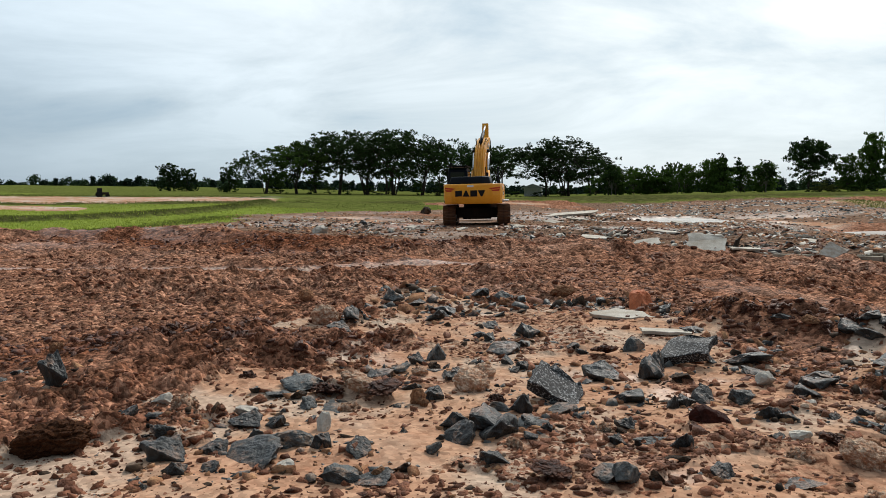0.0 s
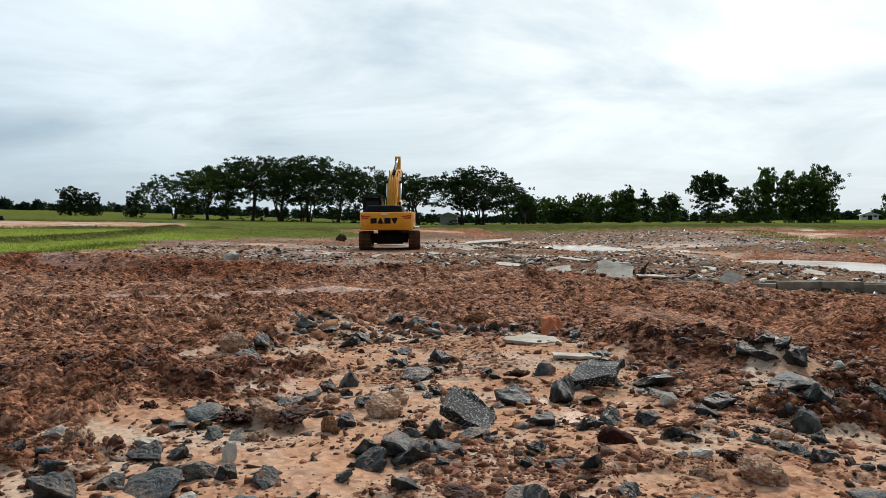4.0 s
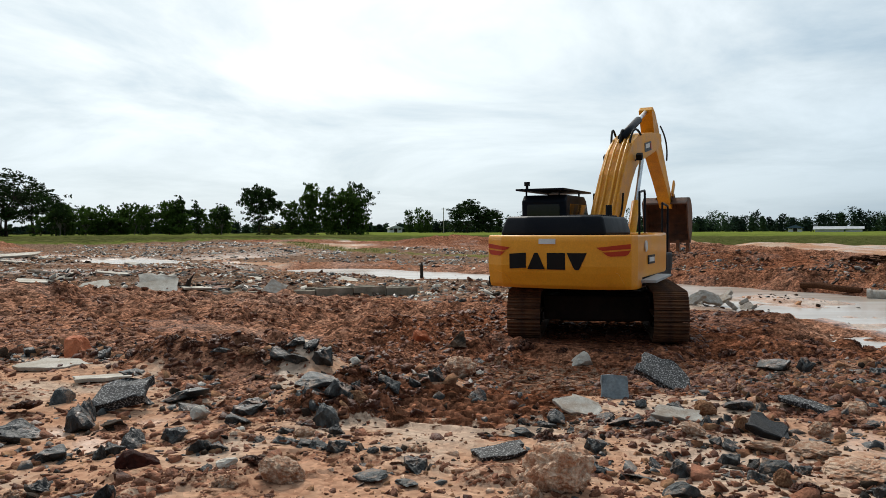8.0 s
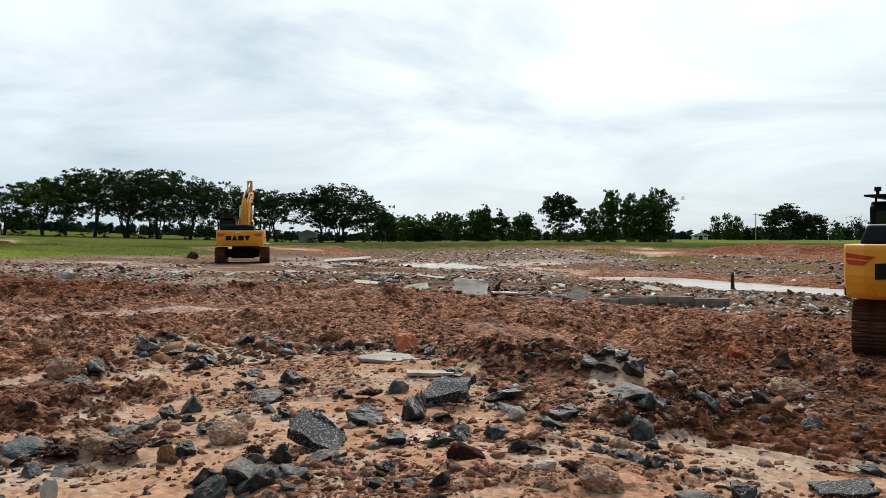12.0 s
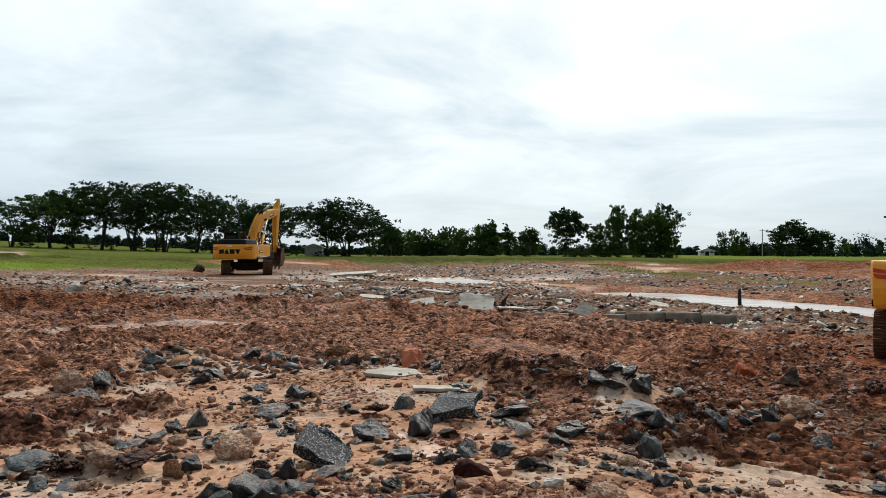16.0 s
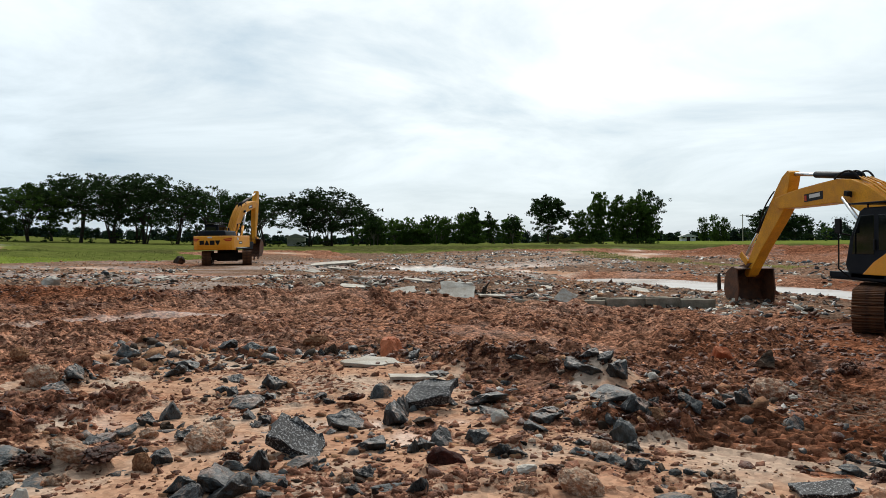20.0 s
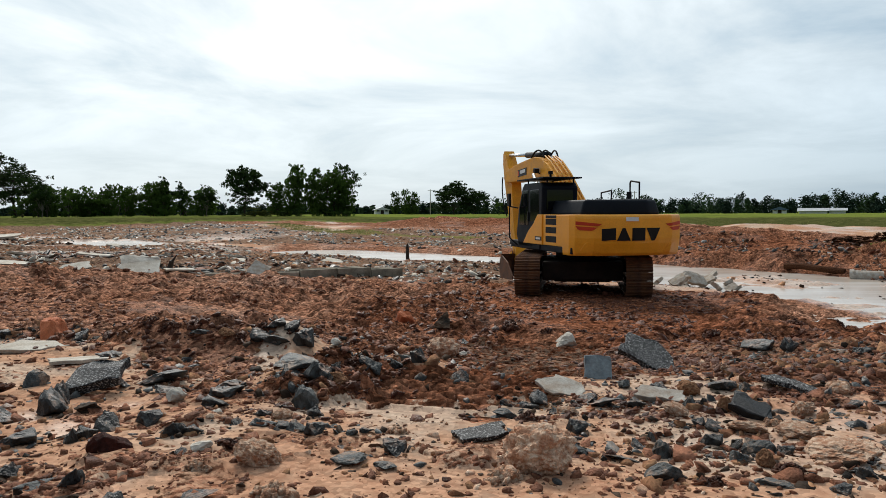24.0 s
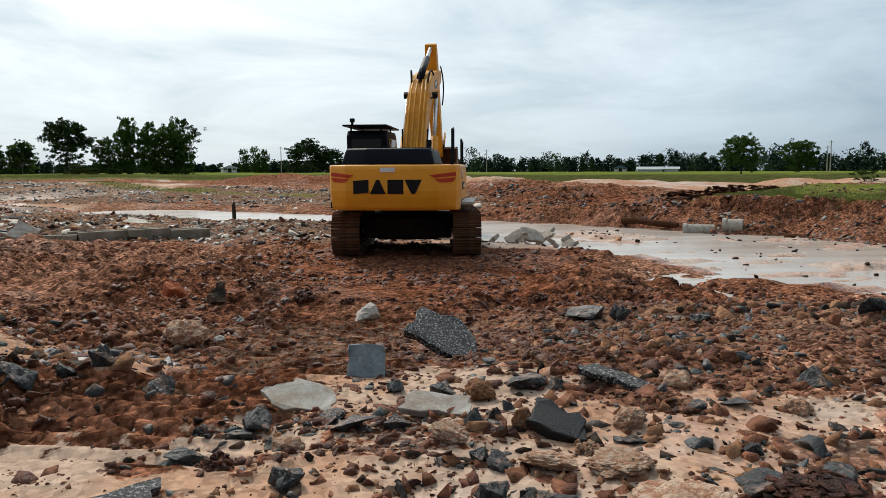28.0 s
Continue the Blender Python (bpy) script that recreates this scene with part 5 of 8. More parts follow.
# ---- trees and distance ----
def limb(v, f, p, q, r0, r1, sides=5):
    """Adds a tapered round limb to lists of places and corners."""
    d = (q - p).normalized()
    u = d.cross(Vector((0.3, 0.9, 0.1))).normalized()
    w = d.cross(u)
    n = len(v)
    for c, r in ((p, r0), (q, r1)):
        for i in range(sides):
            a = 2 * math.pi * i / sides
            v.append(tuple(c + u * (r * math.cos(a)) + w * (r * math.sin(a))))
    for i in range(sides):
        j = (i + 1) % sides
        f.append((n + i, n + j, n + sides + j, n + sides + i))


def leaf_cloud(rng, centres, radii, count, size, inner=0.35):
    """Small leaf blades scattered through clumps, denser at their outsides."""
    k = rng.choice(len(centres), count, p=radii / radii.sum())
    d = rng.normal(size=(count, 3))
    d /= np.linalg.norm(d, axis=1)[:, None]
    rr = radii[k] * rng.uniform(inner, 1.08, count) ** 0.6
    c = centres[k] + d * rr[:, None] * (1, 1, 0.62)
    a, b = rng.normal(size=(count, 3)), rng.normal(size=(count, 3))
    a /= np.linalg.norm(a, axis=1)[:, None]
    b /= np.linalg.norm(b, axis=1)[:, None]
    s = size * rng.uniform(0.6, 1.5, count)[:, None]
    v = np.stack([c - a * s, c + b * s * 0.55, c + a * s, c - b * s * 0.55], 1).reshape(-1, 3)
    return v, np.arange(count * 4).reshape(-1, 4)


_tree_kinds = {}


def tree_kind(key, seed, spread, trunk_share, clumps, leaves, leaf, size, bark, droop=0.0, clump=(0.06, 0.13)):
    """Trunk and crown meshes of a tree 1 m high and about 1 m wide."""
    rng = np.random.default_rng(seed)
    v, f, cs, rs = [], [], [], []
    top = Vector((rng.normal(0, 0.02), rng.normal(0, 0.02), trunk_share))
    bend = top * 0.5 + Vector((rng.normal(0, 0.015), rng.normal(0, 0.015), 0))
    limb(v, f, Vector((0, 0, -0.02)), bend, 0.020, 0.015, 7)
    limb(v, f, bend, top, 0.015, 0.010, 7)
    # boughs that part from the stem, and thinner limbs from these into the crown
    boughs = []
    for i in range(8):
        a = 2 * math.pi * (i * 0.381966 + rng.uniform(-0.05, 0.05))
        reach = 0.62 * spread * math.sqrt((i + 0.4) / 8)
        q = Vector((reach * math.cos(a), reach * math.sin(a), trunk_share + (0.92 - trunk_share) * rng.uniform(0.25, 0.6) * (1.25 - reach / spread)))
        mid = top.lerp(q, 0.45) + Vector((rng.normal(0, 0.012), rng.normal(0, 0.012), 0.02))
        limb(v, f, bend.lerp(top, rng.uniform(0.3, 1)), mid, 0.008, 0.006, 5)
        limb(v, f, mid, q, 0.006, 0.0035, 5)
        boughs += [mid, q]
    if trunk_share > 0.25:
        for k in range(2):
            a = rng.uniform(0, 6.28)
            q = Vector((0.13 * math.cos(a), 0.13 * math.sin(a), trunk_share + 0.12))
            limb(v, f, Vector((0.03 * math.cos(a), 0.03 * math.sin(a), -0.02)), q, 0.010, 0.005, 5)
            boughs.append(q)
    for i in range(clumps):
        a = 2 * math.pi * (i * 0.381966 + rng.uniform(-0.06, 0.06))
        reach = spread * math.sqrt((i + 0.6) / clumps)
        dome = math.sqrt(max(0.05, 1 - (reach / spread) ** 2 * 0.75))
        zz = trunk_share + (0.92 - trunk_share) * dome * (rng.uniform(0.7, 1.0) if rng.uniform() > 0.55 * droop else rng.uniform(-0.1, 0.7))
        q = Vector((reach * math.cos(a), reach * math.sin(a), zz))
        near = min(boughs, key=lambda p: (p - q).length + (1 if p.z > q.z + 0.05 else 0))
        limb(v, f, near, q, 0.0035, 0.0012, 4)
        cs.append(q)
        rs.append(rng.uniform(*clump))
    # each clump is a handful of twigs, so that its outline stays ragged
    cs, rs = np.array([tuple(c) for c in cs]), np.array(rs)
    cs = np.repeat(cs, 6, 0) + rng.normal(size=(len(cs) * 6, 3)) * np.repeat(rs, 6)[:, None] * (0.62, 0.62, 0.42)
    lv, lf = leaf_cloud(rng, cs, np.repeat(rs, 6) * rng.uniform(0.25, 0.5, len(cs)), leaves, size)
    lv[:, 2] = np.minimum(lv[:, 2], 1.0)
    _tree_kinds[key] = (np_mesh("trunk_" + key, np.array(v), np.array(f), bark), np_mesh("crown_" + key, lv, lf, leaf))


tree_kind("broad_a", 11, 0.50, 0.38, 56, 6400, LEAF, 0.0165, BARK, 0.75, (0.06, 0.125))
tree_kind("broad_b", 12, 0.48, 0.32, 56, 6400, LEAF, 0.0165, BARK, 1.0, (0.06, 0.125))
tree_kind("broad_c", 13, 0.52, 0.42, 56, 6400, LEAF, 0.0165, BARK, 0.6, (0.06, 0.125))
tree_kind("broad_light", 14, 0.46, 0.28, 56, 9000, LEAFLIGHT, 0.018, BARK, 0.8, (0.06, 0.13))
tree_kind("round_a", 15, 0.42, 0.12, 64, 9000, LEAF, 0.021, BARK, 0.6, (0.08, 0.15))
tree_kind("round_b", 25, 0.40, 0.26, 80, 12000, LEAF, 0.019, BARK, 0.75, (0.07, 0.14))
tree_kind("bushy_a", 16, 0.38, 0.12, 80, 12500, LEAFLIGHT, 0.020, BARK, 1.0, (0.07, 0.14))
tree_kind("bushy_b", 17, 0.34, 0.10, 70, 10500, LEAFLIGHT, 0.020, BARK, 1.0, (0.07, 0.14))
tree_kind("round_c", 39, 0.42, 0.20, 70, 9500, LEAFLIGHT, 0.022, BARK, 1.0, (0.08, 0.15))
tree_kind("bushy_dark", 38, 0.38, 0.10, 60, 7000, LEAF, 0.024, BARK, 1.0, (0.08, 0.14))
tree_kind("upright_a", 35, 0.26, 0.12, 80, 12000, LEAFLIGHT, 0.020, BARKPALE, 1.0, (0.07, 0.13))
tree_kind("brush", 36, 0.42, 0.05, 24, 1500, DRYGRASS, 0.05, BARK, 1.0)
tree_kind("roots", 37, 0.44, 0.05, 30, 2600, MATTED, 0.045, BARK, 1.0)
tree_kind("slim_a", 26, 0.30, 0.16, 24, 2300, LEAFLIGHT, 0.030, BARKPALE, 0.7)
tree_kind("slim_b", 27, 0.26, 0.22, 22, 2100, LEAF, 0.030, BARKPALE, 0.7)
tree_kind("shrub_a", 18, 0.42, 0.08, 18, 1500, LEAF, 0.04, BARK, 1.0)
tree_kind("shrub_b", 19, 0.40, 0.08, 18, 1500, LEAFLIGHT, 0.04, BARK, 1.0)


def plant(name, key, x, y, h, w, turn, label, group=""):
    t = empty(name, pose(x, y, gz(x, y, False) - 0.1, 0, 0, turn), label, "tree", group)
    trunk, crown = _tree_kinds[key]
    for nm, me in (("trunk", trunk), ("crown", crown)):
        ob = part(nm, me, None, t)
        ob.scale = (w, w, h)


GROVE = [(-112.7, 75.4, 9.8, 9.1), (-109.3, 79.9, 11.6, 10.1), (-104.4, 85.8, 13.3, 11.7), (-100.8, 89.7, 13.6, 11.7), (-97.4, 93.0, 14.1, 10.7), (-93.6, 96.7, 11.2, 9.1),
         (-89.6, 100.2, 11.8, 9.6), (-85.8, 103.2, 10.4, 8.5), (-81.6, 106.4, 9.9, 9.6), (-75.1, 110.8, 10.8, 8.5), (-71.5, 113.0, 11.6, 11.7), (-68.0, 115.0, 7.8, 6.4)]
rng = random.Random(4)
for i, (x, y, h, w) in enumerate(GROVE):
    key = ("broad_a", "broad_b", "broad_c")[i % 3] if i != 1 else "broad_light"
    plant("tree", key, x, y, max(5.0, h + 1.1 - gz(x, y, False)), w * rng.uniform(1.15, 1.5), rng.uniform(0, 360), "tall spreading dark green tree in a field grove", "grove of spreading trees")
for i, (x, y, h, w) in enumerate(GROVE[1::2]):
    plant("tree", ("broad_c", "broad_a", "broad_b")[i % 3], x * 1.09 + 2.5, y * 1.09 + 3.5, h * rng.uniform(0.65, 0.95), w * rng.uniform(0.9, 1.4), rng.uniform(0, 360), "tall spreading dark green tree in a field grove", "grove of spreading trees")
for i in range(18):
    k = i / 17
    plant("bush", ("shrub_a", "shrub_b")[i % 2], -113 + 46 * k + rng.uniform(-2, 2), 78 + 37 * k + rng.uniform(-2, 2), rng.uniform(1.0, 3.0), rng.uniform(2.5, 5.0), rng.uniform(0, 360), "low dark green bush under the grove", "bushes under the grove")
for i in range(34):
    k = i / 33
    plant("tree", ("slim_a", "slim_b", "slim_a", "bushy_b")[i % 4] if i % 7 else "shrub_b", -61 + 25 * k + rng.uniform(-0.8, 0.8), 102 + 10.5 * k + rng.uniform(-4, 4), rng.uniform(3.6, 5.8) + (0.8 if 20 < i < 27 else 0), rng.uniform(3.2, 5.2),
          rng.uniform(0, 360), "slim young leafy tree in a field hedge", "hedge of young trees")
for x, y, h, w in [(-130.4, 66.4, 6.0, 4.8), (-128.9, 69.1, 5.0, 4.4), (-124.6, 75.8, 5.6, 4.4)]:
    plant("tree", "bushy_dark", x, y, h, w * 1.1, rng.uniform(0, 360), "small dark leafy tree in the paddies")
for key, x, y, h, w in [("round_b", -27.0, 100.5, 7.9, 6.4), ("bushy_b", -22.6, 101.6, 5.6, 4.2), ("upright_a", -20.0, 102.1, 8.5, 5.2), ("upright_a", -17.2, 102.8, 7.9, 5.0),
                        ("bushy_a", -14.6, 102.9, 8.3, 5.6), ("bushy_b", -12.7, 102.4, 6.4, 3.6), ("broad_b", -13.6, 105.5, 8.7, 5.4)]:
    plant("tree", key, x, y, h, w, rng.uniform(0, 360), "leafy green tree standing at the field edge", "trees at the field edge")
for x, y, h, w in [(-25.2, 98.5, 1.7, 3.4), (-23.6, 98.9, 1.1, 2.6)]:
    plant("brush_heap", "brush", x, y, h, w, rng.uniform(0, 360), "heap of dry cut brush below a tree", "heaps of brush")
for i in range(9):
    plant("bush", ("shrub_b", "shrub_a")[i % 2], -22 + 1.3 * i + rng.uniform(-0.5, 0.5), 98.5 + rng.uniform(-1, 1), rng.uniform(0.8, 1.6), rng.uniform(1.4, 2.6), rng.uniform(0, 360), "low green bush at the field edge", "bushes at the field edge")
for x, y, h, w in [(61.7, 86.6, 5.8, 5.0), (67.5, 82.5, 4.9, 4.4)]:
    plant("tree", "round_c", x, y, h, w * 1.15, rng.uniform(0, 360), "single leafy green tree beside the fields")
for x, y, h, w in [(6.6, 234.6, 11.0, 13.7), (12.9, 234.4, 8.2, 10.0)]:
    plant("tree", "round_a", x, y, h, w * 1.1, rng.uniform(0, 360), "large dark round tree among distant trees")
for x, y, h, w in [(-12.5, 234.2, 8.4, 4.5), (-9.1, 234.4, 9.4, 4.6), (-6.5, 234.5, 8.4, 4.5)]:
    plant("tree", "bushy_b", x, y, h, w, rng.uniform(0, 360), "slim upright tree among distant trees")
plant("tree", "shrub_b", 17.7, 192.2, 4.0, 3.4, 30, "small green tree in the fields")


def far_woods():
    """The belt of woods round the plain."""
    r = np.random.default_rng(77)
    vs, fs = [], []
    for i in range(760):
        a = math.radians(-84 + 146 * i / 759 + r.uniform(-0.3, 0.3))
        deg = math.degrees(a)
        d = r.uniform(255, 330)
        right = deg > -2
        h = r.uniform(4.4, 7.6) if right else r.uniform(2.6, 4.6)
        if r.uniform() < 0.12:
            h *= 1.5 if right else 1.35
        if i % 3 == 0:                         # the hedge below the crowns
            h = r.uniform(2.0, 3.6)
        w = h * r.uniform(0.7, 1.35) if r.uniform() < 0.85 else h * 0.4
        c = np.array([0.4 + d * math.sin(a), -7 + d * math.cos(a), 0.0])
        c[2] = gz(c[0], c[1], False)
        k = 12
        up = np.linspace(0.05, 0.82, k)
        cent = c + np.stack([r.normal(0, w * 0.22, k) * (1.1 - up), r.normal(0, w * 0.22, k) * (1.1 - up), up * h * r.uniform(0.85, 1.0)], -1)
        v, f = leaf_cloud(r, cent, np.maximum(0.7, w * (0.30 + 0.10 * np.sin(np.pi * up) - 0.10 * up)), 400, 0.42, 0.0)
        v[:, 2] = np.maximum(v[:, 2], c[2] - 0.3)
        vs.append(v)
        fs.append(f)
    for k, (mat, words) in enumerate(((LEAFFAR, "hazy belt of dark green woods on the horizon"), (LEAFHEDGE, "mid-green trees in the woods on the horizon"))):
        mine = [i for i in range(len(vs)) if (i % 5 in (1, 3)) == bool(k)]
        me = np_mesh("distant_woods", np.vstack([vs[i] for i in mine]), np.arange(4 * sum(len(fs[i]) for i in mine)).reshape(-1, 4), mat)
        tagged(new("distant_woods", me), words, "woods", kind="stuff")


far_woods()


def house(x, y, turn, w, d, h, roof, label):
    z = gz(x, y, False)
    ho = empty("house", pose(x, y, z - 0.05, 0, 0, turn), label, "house")
    part("wall", box(-w / 2, w / 2, -d / 2, d / 2, 0, h), PLASTER, ho)
    part("roof", prism([(-w / 2 - 0.5, h - 0.1), (w / 2 + 0.5, h - 0.1), (w / 2 + 0.5, h), (0, h + w * 0.22), (-w / 2 - 0.5, h)], -d / 2 - 0.5, d / 2 + 0.5), roof, ho)
    part("door", box(-0.5, 0.5, -d / 2 - 0.06, -d / 2 + 0.02, 0, min(2.0, h - 0.1)), WOODDARK, ho)
    for sx in (-w * 0.32, w * 0.32):
        part("window", box(sx - 0.4, sx + 0.4, -d / 2 - 0.05, -d / 2 + 0.02, 0.9, min(1.8, h - 0.1)), GLASS_DARK, ho)


house(-82.5, 117.9, 210, 3.4, 5, 1.8, ROOF_PALE, "small white gabled farm hut by the grove")
house(98.2, 203.2, -25, 3.6, 4, 1.2, ROOF_BLUE, "low house with a blue-grey sheet roof")
house(105.9, 199.5, 62, 3.5, 7, 0.8, ROOF_PALE, "long low shed with a pale sheet roof")
house(111.4, 197.1, 62, 3, 4, 0.9, ROOF_PALE, "low shed with a pale sheet roof")
house(-16.5, 225, 10, 4, 6, 1.4, ROOF_PALE, "low pale shed before distant trees")


def field_tractor(x, y):
    t = empty("tractor", pose(x, y, gz(x, y) - 0.06, 0, 0, 70) @ Matrix.Scale(0.5, 4), "small dark tractor standing in a distant field", "tractor")
    part("body", box(-0.2, 1.6, -0.4, 0.4, 0.7, 1.3, 0.08), WOODDARK, t)
    part("cab", box(-1.0, 0.1, -0.6, 0.6, 0.8, 2.3, 0.1), RUBBER, t)
    for wx, wy, r in ((-0.6, 0.75, 0.75), (-0.6, -0.75, 0.75), (1.3, 0.6, 0.45), (1.3, -0.6, 0.45)):
        part("wheel", rod((wx, wy - 0.15, r), (wx, wy + 0.15, r), r, sides=18), RUBBER, t)


field_tractor(-90.3, 34.9)
for x, y, h in [(145.8, 173.5, 8.5), (-1.2, 224.6, 8.0), (142.3, 170.4, 7), (60, 215, 7)]:
    p = empty("utility_pole", pose(x, y, gz(x, y, False) - 0.1), "pale concrete utility pole in the fields", "pole", "utility poles")
    part("shaft", rod((0, 0, 0), (0, 0, h), 0.16, r1=0.1, sides=8), CONCRETE_PALE, p)
    part("crossarm", box(-0.8, 0.8, -0.06, 0.06, h - 0.5, h - 0.38), CONCRETE_PALE, p)


# ---- rocks ----
def rock_mesh(key, seed, flat, mat, points=13, rough=0.0):
    """An angular broken stone about 1 m across, resting at z 0: a ragged hull, split along some planes, chipped all over."""
    r = random.Random(seed)
    b = bmesh.new()
    lean = Vector((r.uniform(-0.25, 0.25), r.uniform(-0.25, 0.25), 0))
    for i in range(points):
        d = Vector((r.gauss(0, 1), r.gauss(0, 0.9), r.gauss(0, 1))).normalized()
        k = r.uniform(0.62, 1.0) if rough <= 0.02 else r.uniform(0.85, 1.0)
        top = max(0.0, d.z)
        b.verts.new((d.x * 0.5 * k * (1 - 0.3 * top) + lean.x * top, d.y * 0.43 * k * (1 - 0.3 * top) + lean.y * top, max(-0.55, d.z) * 0.5 * flat * k))
    res = bmesh.ops.convex_hull(b, input=b.verts[:])
    bmesh.ops.delete(b, geom=[g for g in res["geom_interior"] if isinstance(g, bmesh.types.BMVert)], context="VERTS")
    if rough <= 0.02:
        for i in range(3):
            n = Vector((r.gauss(0, 1), r.gauss(0, 1), r.gauss(0.3, 0.8))).normalized()
            reach = max(n.dot(v.co) for v in b.verts)
            bmesh.ops.bisect_plane(b, geom=b.verts[:] + b.edges[:] + b.faces[:], plane_co=n * reach * r.uniform(0.62, 0.9), plane_no=n, clear_outer=True)
            bmesh.ops.delete(b, geom=b.faces[:], context="FACES_ONLY")
            bmesh.ops.convex_hull(b, input=b.verts[:])
            bmesh.ops.delete(b, geom=[v for v in b.verts if not v.link_faces], context="VERTS")
    bmesh.ops.dissolve_limit(b, angle_limit=0.12, verts=b.verts[:], edges=b.edges[:])
    bmesh.ops.bevel(b, geom=b.edges[:], offset=0.014, segments=1, affect="EDGES")
    bmesh.ops.triangulate(b, faces=b.faces[:])
    for size in (0.30, 0.15):
        long = [e for e in b.edges if e.calc_length() > size]
        bmesh.ops.subdivide_edges(b, edges=long, cuts=1, use_grid_fill=False)
        bmesh.ops.triangulate(b, faces=b.faces[:])
    bmesh.ops.subdivide_edges(b, edges=[e for e in b.edges if e.calc_length() > 0.09], cuts=1)
    bmesh.ops.triangulate(b, faces=b.faces[:])
    amp = rough * 2 if rough > 0.02 else 0.07
    for v in b.verts:
        p = v.co + Vector((seed * 1.3, seed * 0.7, 0))
        step = math.floor(2.6 * noise.noise(p * 2.1) + 0.5) * 0.35      # broken ledges
        n = 0.9 * noise.noise(p * 3.4) + 0.5 * noise.noise(p * 8) + 0.3 * noise.noise(p * 17) + step
        v.co += v.co.normalized() * n * amp
    zmin = min(v.co.z for v in b.verts)
    for v in b.verts:
        v.co.z -= zmin
    me = bpy.data.meshes.new(key)
    b.to_mesh(me)
    b.free()
    me.materials.append(mat)
    return me


def clod_mesh(key, seed, flat, mat, level=5, pit=0.075):
    """A crumbling lump about 1 m across: fused crumbs of two sizes with creases between."""
    b = bmesh.new()
    bmesh.ops.create_icosphere(b, subdivisions=level, radius=0.5)
    off = Vector((seed * 3.1, seed * 1.7, 0))
    for v in b.verts:
        p = v.co.copy()
        big = 1.25 * noise.fractal(p * 2.2 + off, 0.8, 2.1, 6)
        w = p + 0.12 * noise.noise_vector(p * 3 + off)
        d1 = noise.voronoi(w * 7.5 + off)[0]
        d2 = noise.voronoi(w * 19 + off)[0]
        k = 1 + 0.22 * big - pit * 2.2 * d1[0] - pit * 1.3 * d2[0] + pit * 1.2
        v.co = Vector((p.x, p.y * 0.86, p.z * flat)) * k
    zmin = min(v.co.z for v in b.verts)
    for v in b.verts:
        v.co.z -= zmin * 0.75
    me = bpy.data.meshes.new(key)
    b.to_mesh(me)
    b.free()
    me.materials.append(mat)
    return me


DARK_KIND = [rock_mesh("dark_rock_shape", 100 + i, (0.62, 0.85, 0.5, 0.7, 0.95)[i % 5], DARKROCK, 9 + i % 4) for i in range(14)]
GREY_KIND = [rock_mesh("grey_rock_shape", 140 + i, 0.6, GREYROCK, 12) for i in range(7)]
STAINED_KIND = [rock_mesh("stained_rock_shape", 180 + i, 0.7, STAINEDROCK, 12) for i in range(4)]
PALE_KIND = [rock_mesh("pale_rock_shape", 304 + i, 0.7, PALEROCK, 14) for i in range(3)]
TAN_KIND = [clod_mesh("tan_rock_shape", 160 + i, 0.75, TANROCK, 4, 0.06) for i in range(5)]
rrng = random.Random(21)


def stone(name, me, x, y, size, label, group, sink=0.22, flat=1.0):
    ob = new(name, me)
    s = size * rrng.uniform(0.9, 1.12)
    ob.matrix_world = Matrix.LocRotScale((x, y, gz(x, y) - sink * size * 0.5 * flat), Euler((rrng.uniform(-0.3, 0.3), rrng.uniform(-0.3, 0.3), rrng.uniform(0, 6.28))), (s, s * rrng.uniform(0.75, 1.1), s * flat))
    return tagged(ob, label, "rock", group)


def boulder(name, me, x, y, w, h, label, group, category="rock"):
    """A stone of a given width across the slope and height above the ground, a little sunk."""
    co = np.array([v.co[:] for v in me.vertices])
    tall, wide = float(np.ptp(co[:, 2])), float(np.ptp(co[:, 0]))
    ob = new(name, me)
    k, sink = w * 1.02 / wide, 0.2 * h + 0.01
    turn = -math.atan2(x - 0.4, y + 7) + rrng.uniform(-0.8, 0.8) + (math.pi if rrng.random() < 0.5 else 0)
    ob.matrix_world = Matrix.LocRotScale((x, y, gz(x, y) - sink - k * float(co[:, 2].min())), Euler((rrng.uniform(-0.3, 0.3), rrng.uniform(-0.3, 0.3), turn)),
                                         (k, k * rrng.uniform(0.85, 1.2), (h * 0.95 + sink) / tall))
    return tagged(ob, label, category, group)


# rocks on the sand: place, width and height
DARK_A = [(-0.36, -1.65, 0.19, 0.1), (-0.12, -1.92, 0.16, 0.03), (0.19, -2.03, 0.19, 0.09), (1.05, -0.73, 0.12, 0.08), (1.25, -0.78, 0.26, 0.06),
          (1.38, -0.72, 0.16, 0.12), (1.53, -1.58, 0.19, 0.1), (1.75, -0.78, 0.2, 0.05), (1.84, -0.93, 0.25, 0.04), (1.43, -2.09, 0.14, 0.09),
          (2.1, -1.02, 0.14, 0.09), (2.67, -0.93, 0.1, 0.07), (2.43, -1.51, 0.11, 0.07), (2.53, -1.57, 0.13, 0.07), (2.42, -1.88, 0.18, 0.08),
          (2.52, -1.99, 0.08, 0.08), (2.78, -2.18, 0.13, 0.07), (1.87, -1.92, 0.11, 0.06), (2.32, -2.22, 0.14, 0.03), (3.32, -1.38, 0.16, 0.03),
          (2.98, -2.68, 0.13, 0.08), (3.52, -2.12, 0.23, 0.12), (3.78, -1.71, 0.1, 0.06), (3.79, -2.01, 0.13, 0.09)]
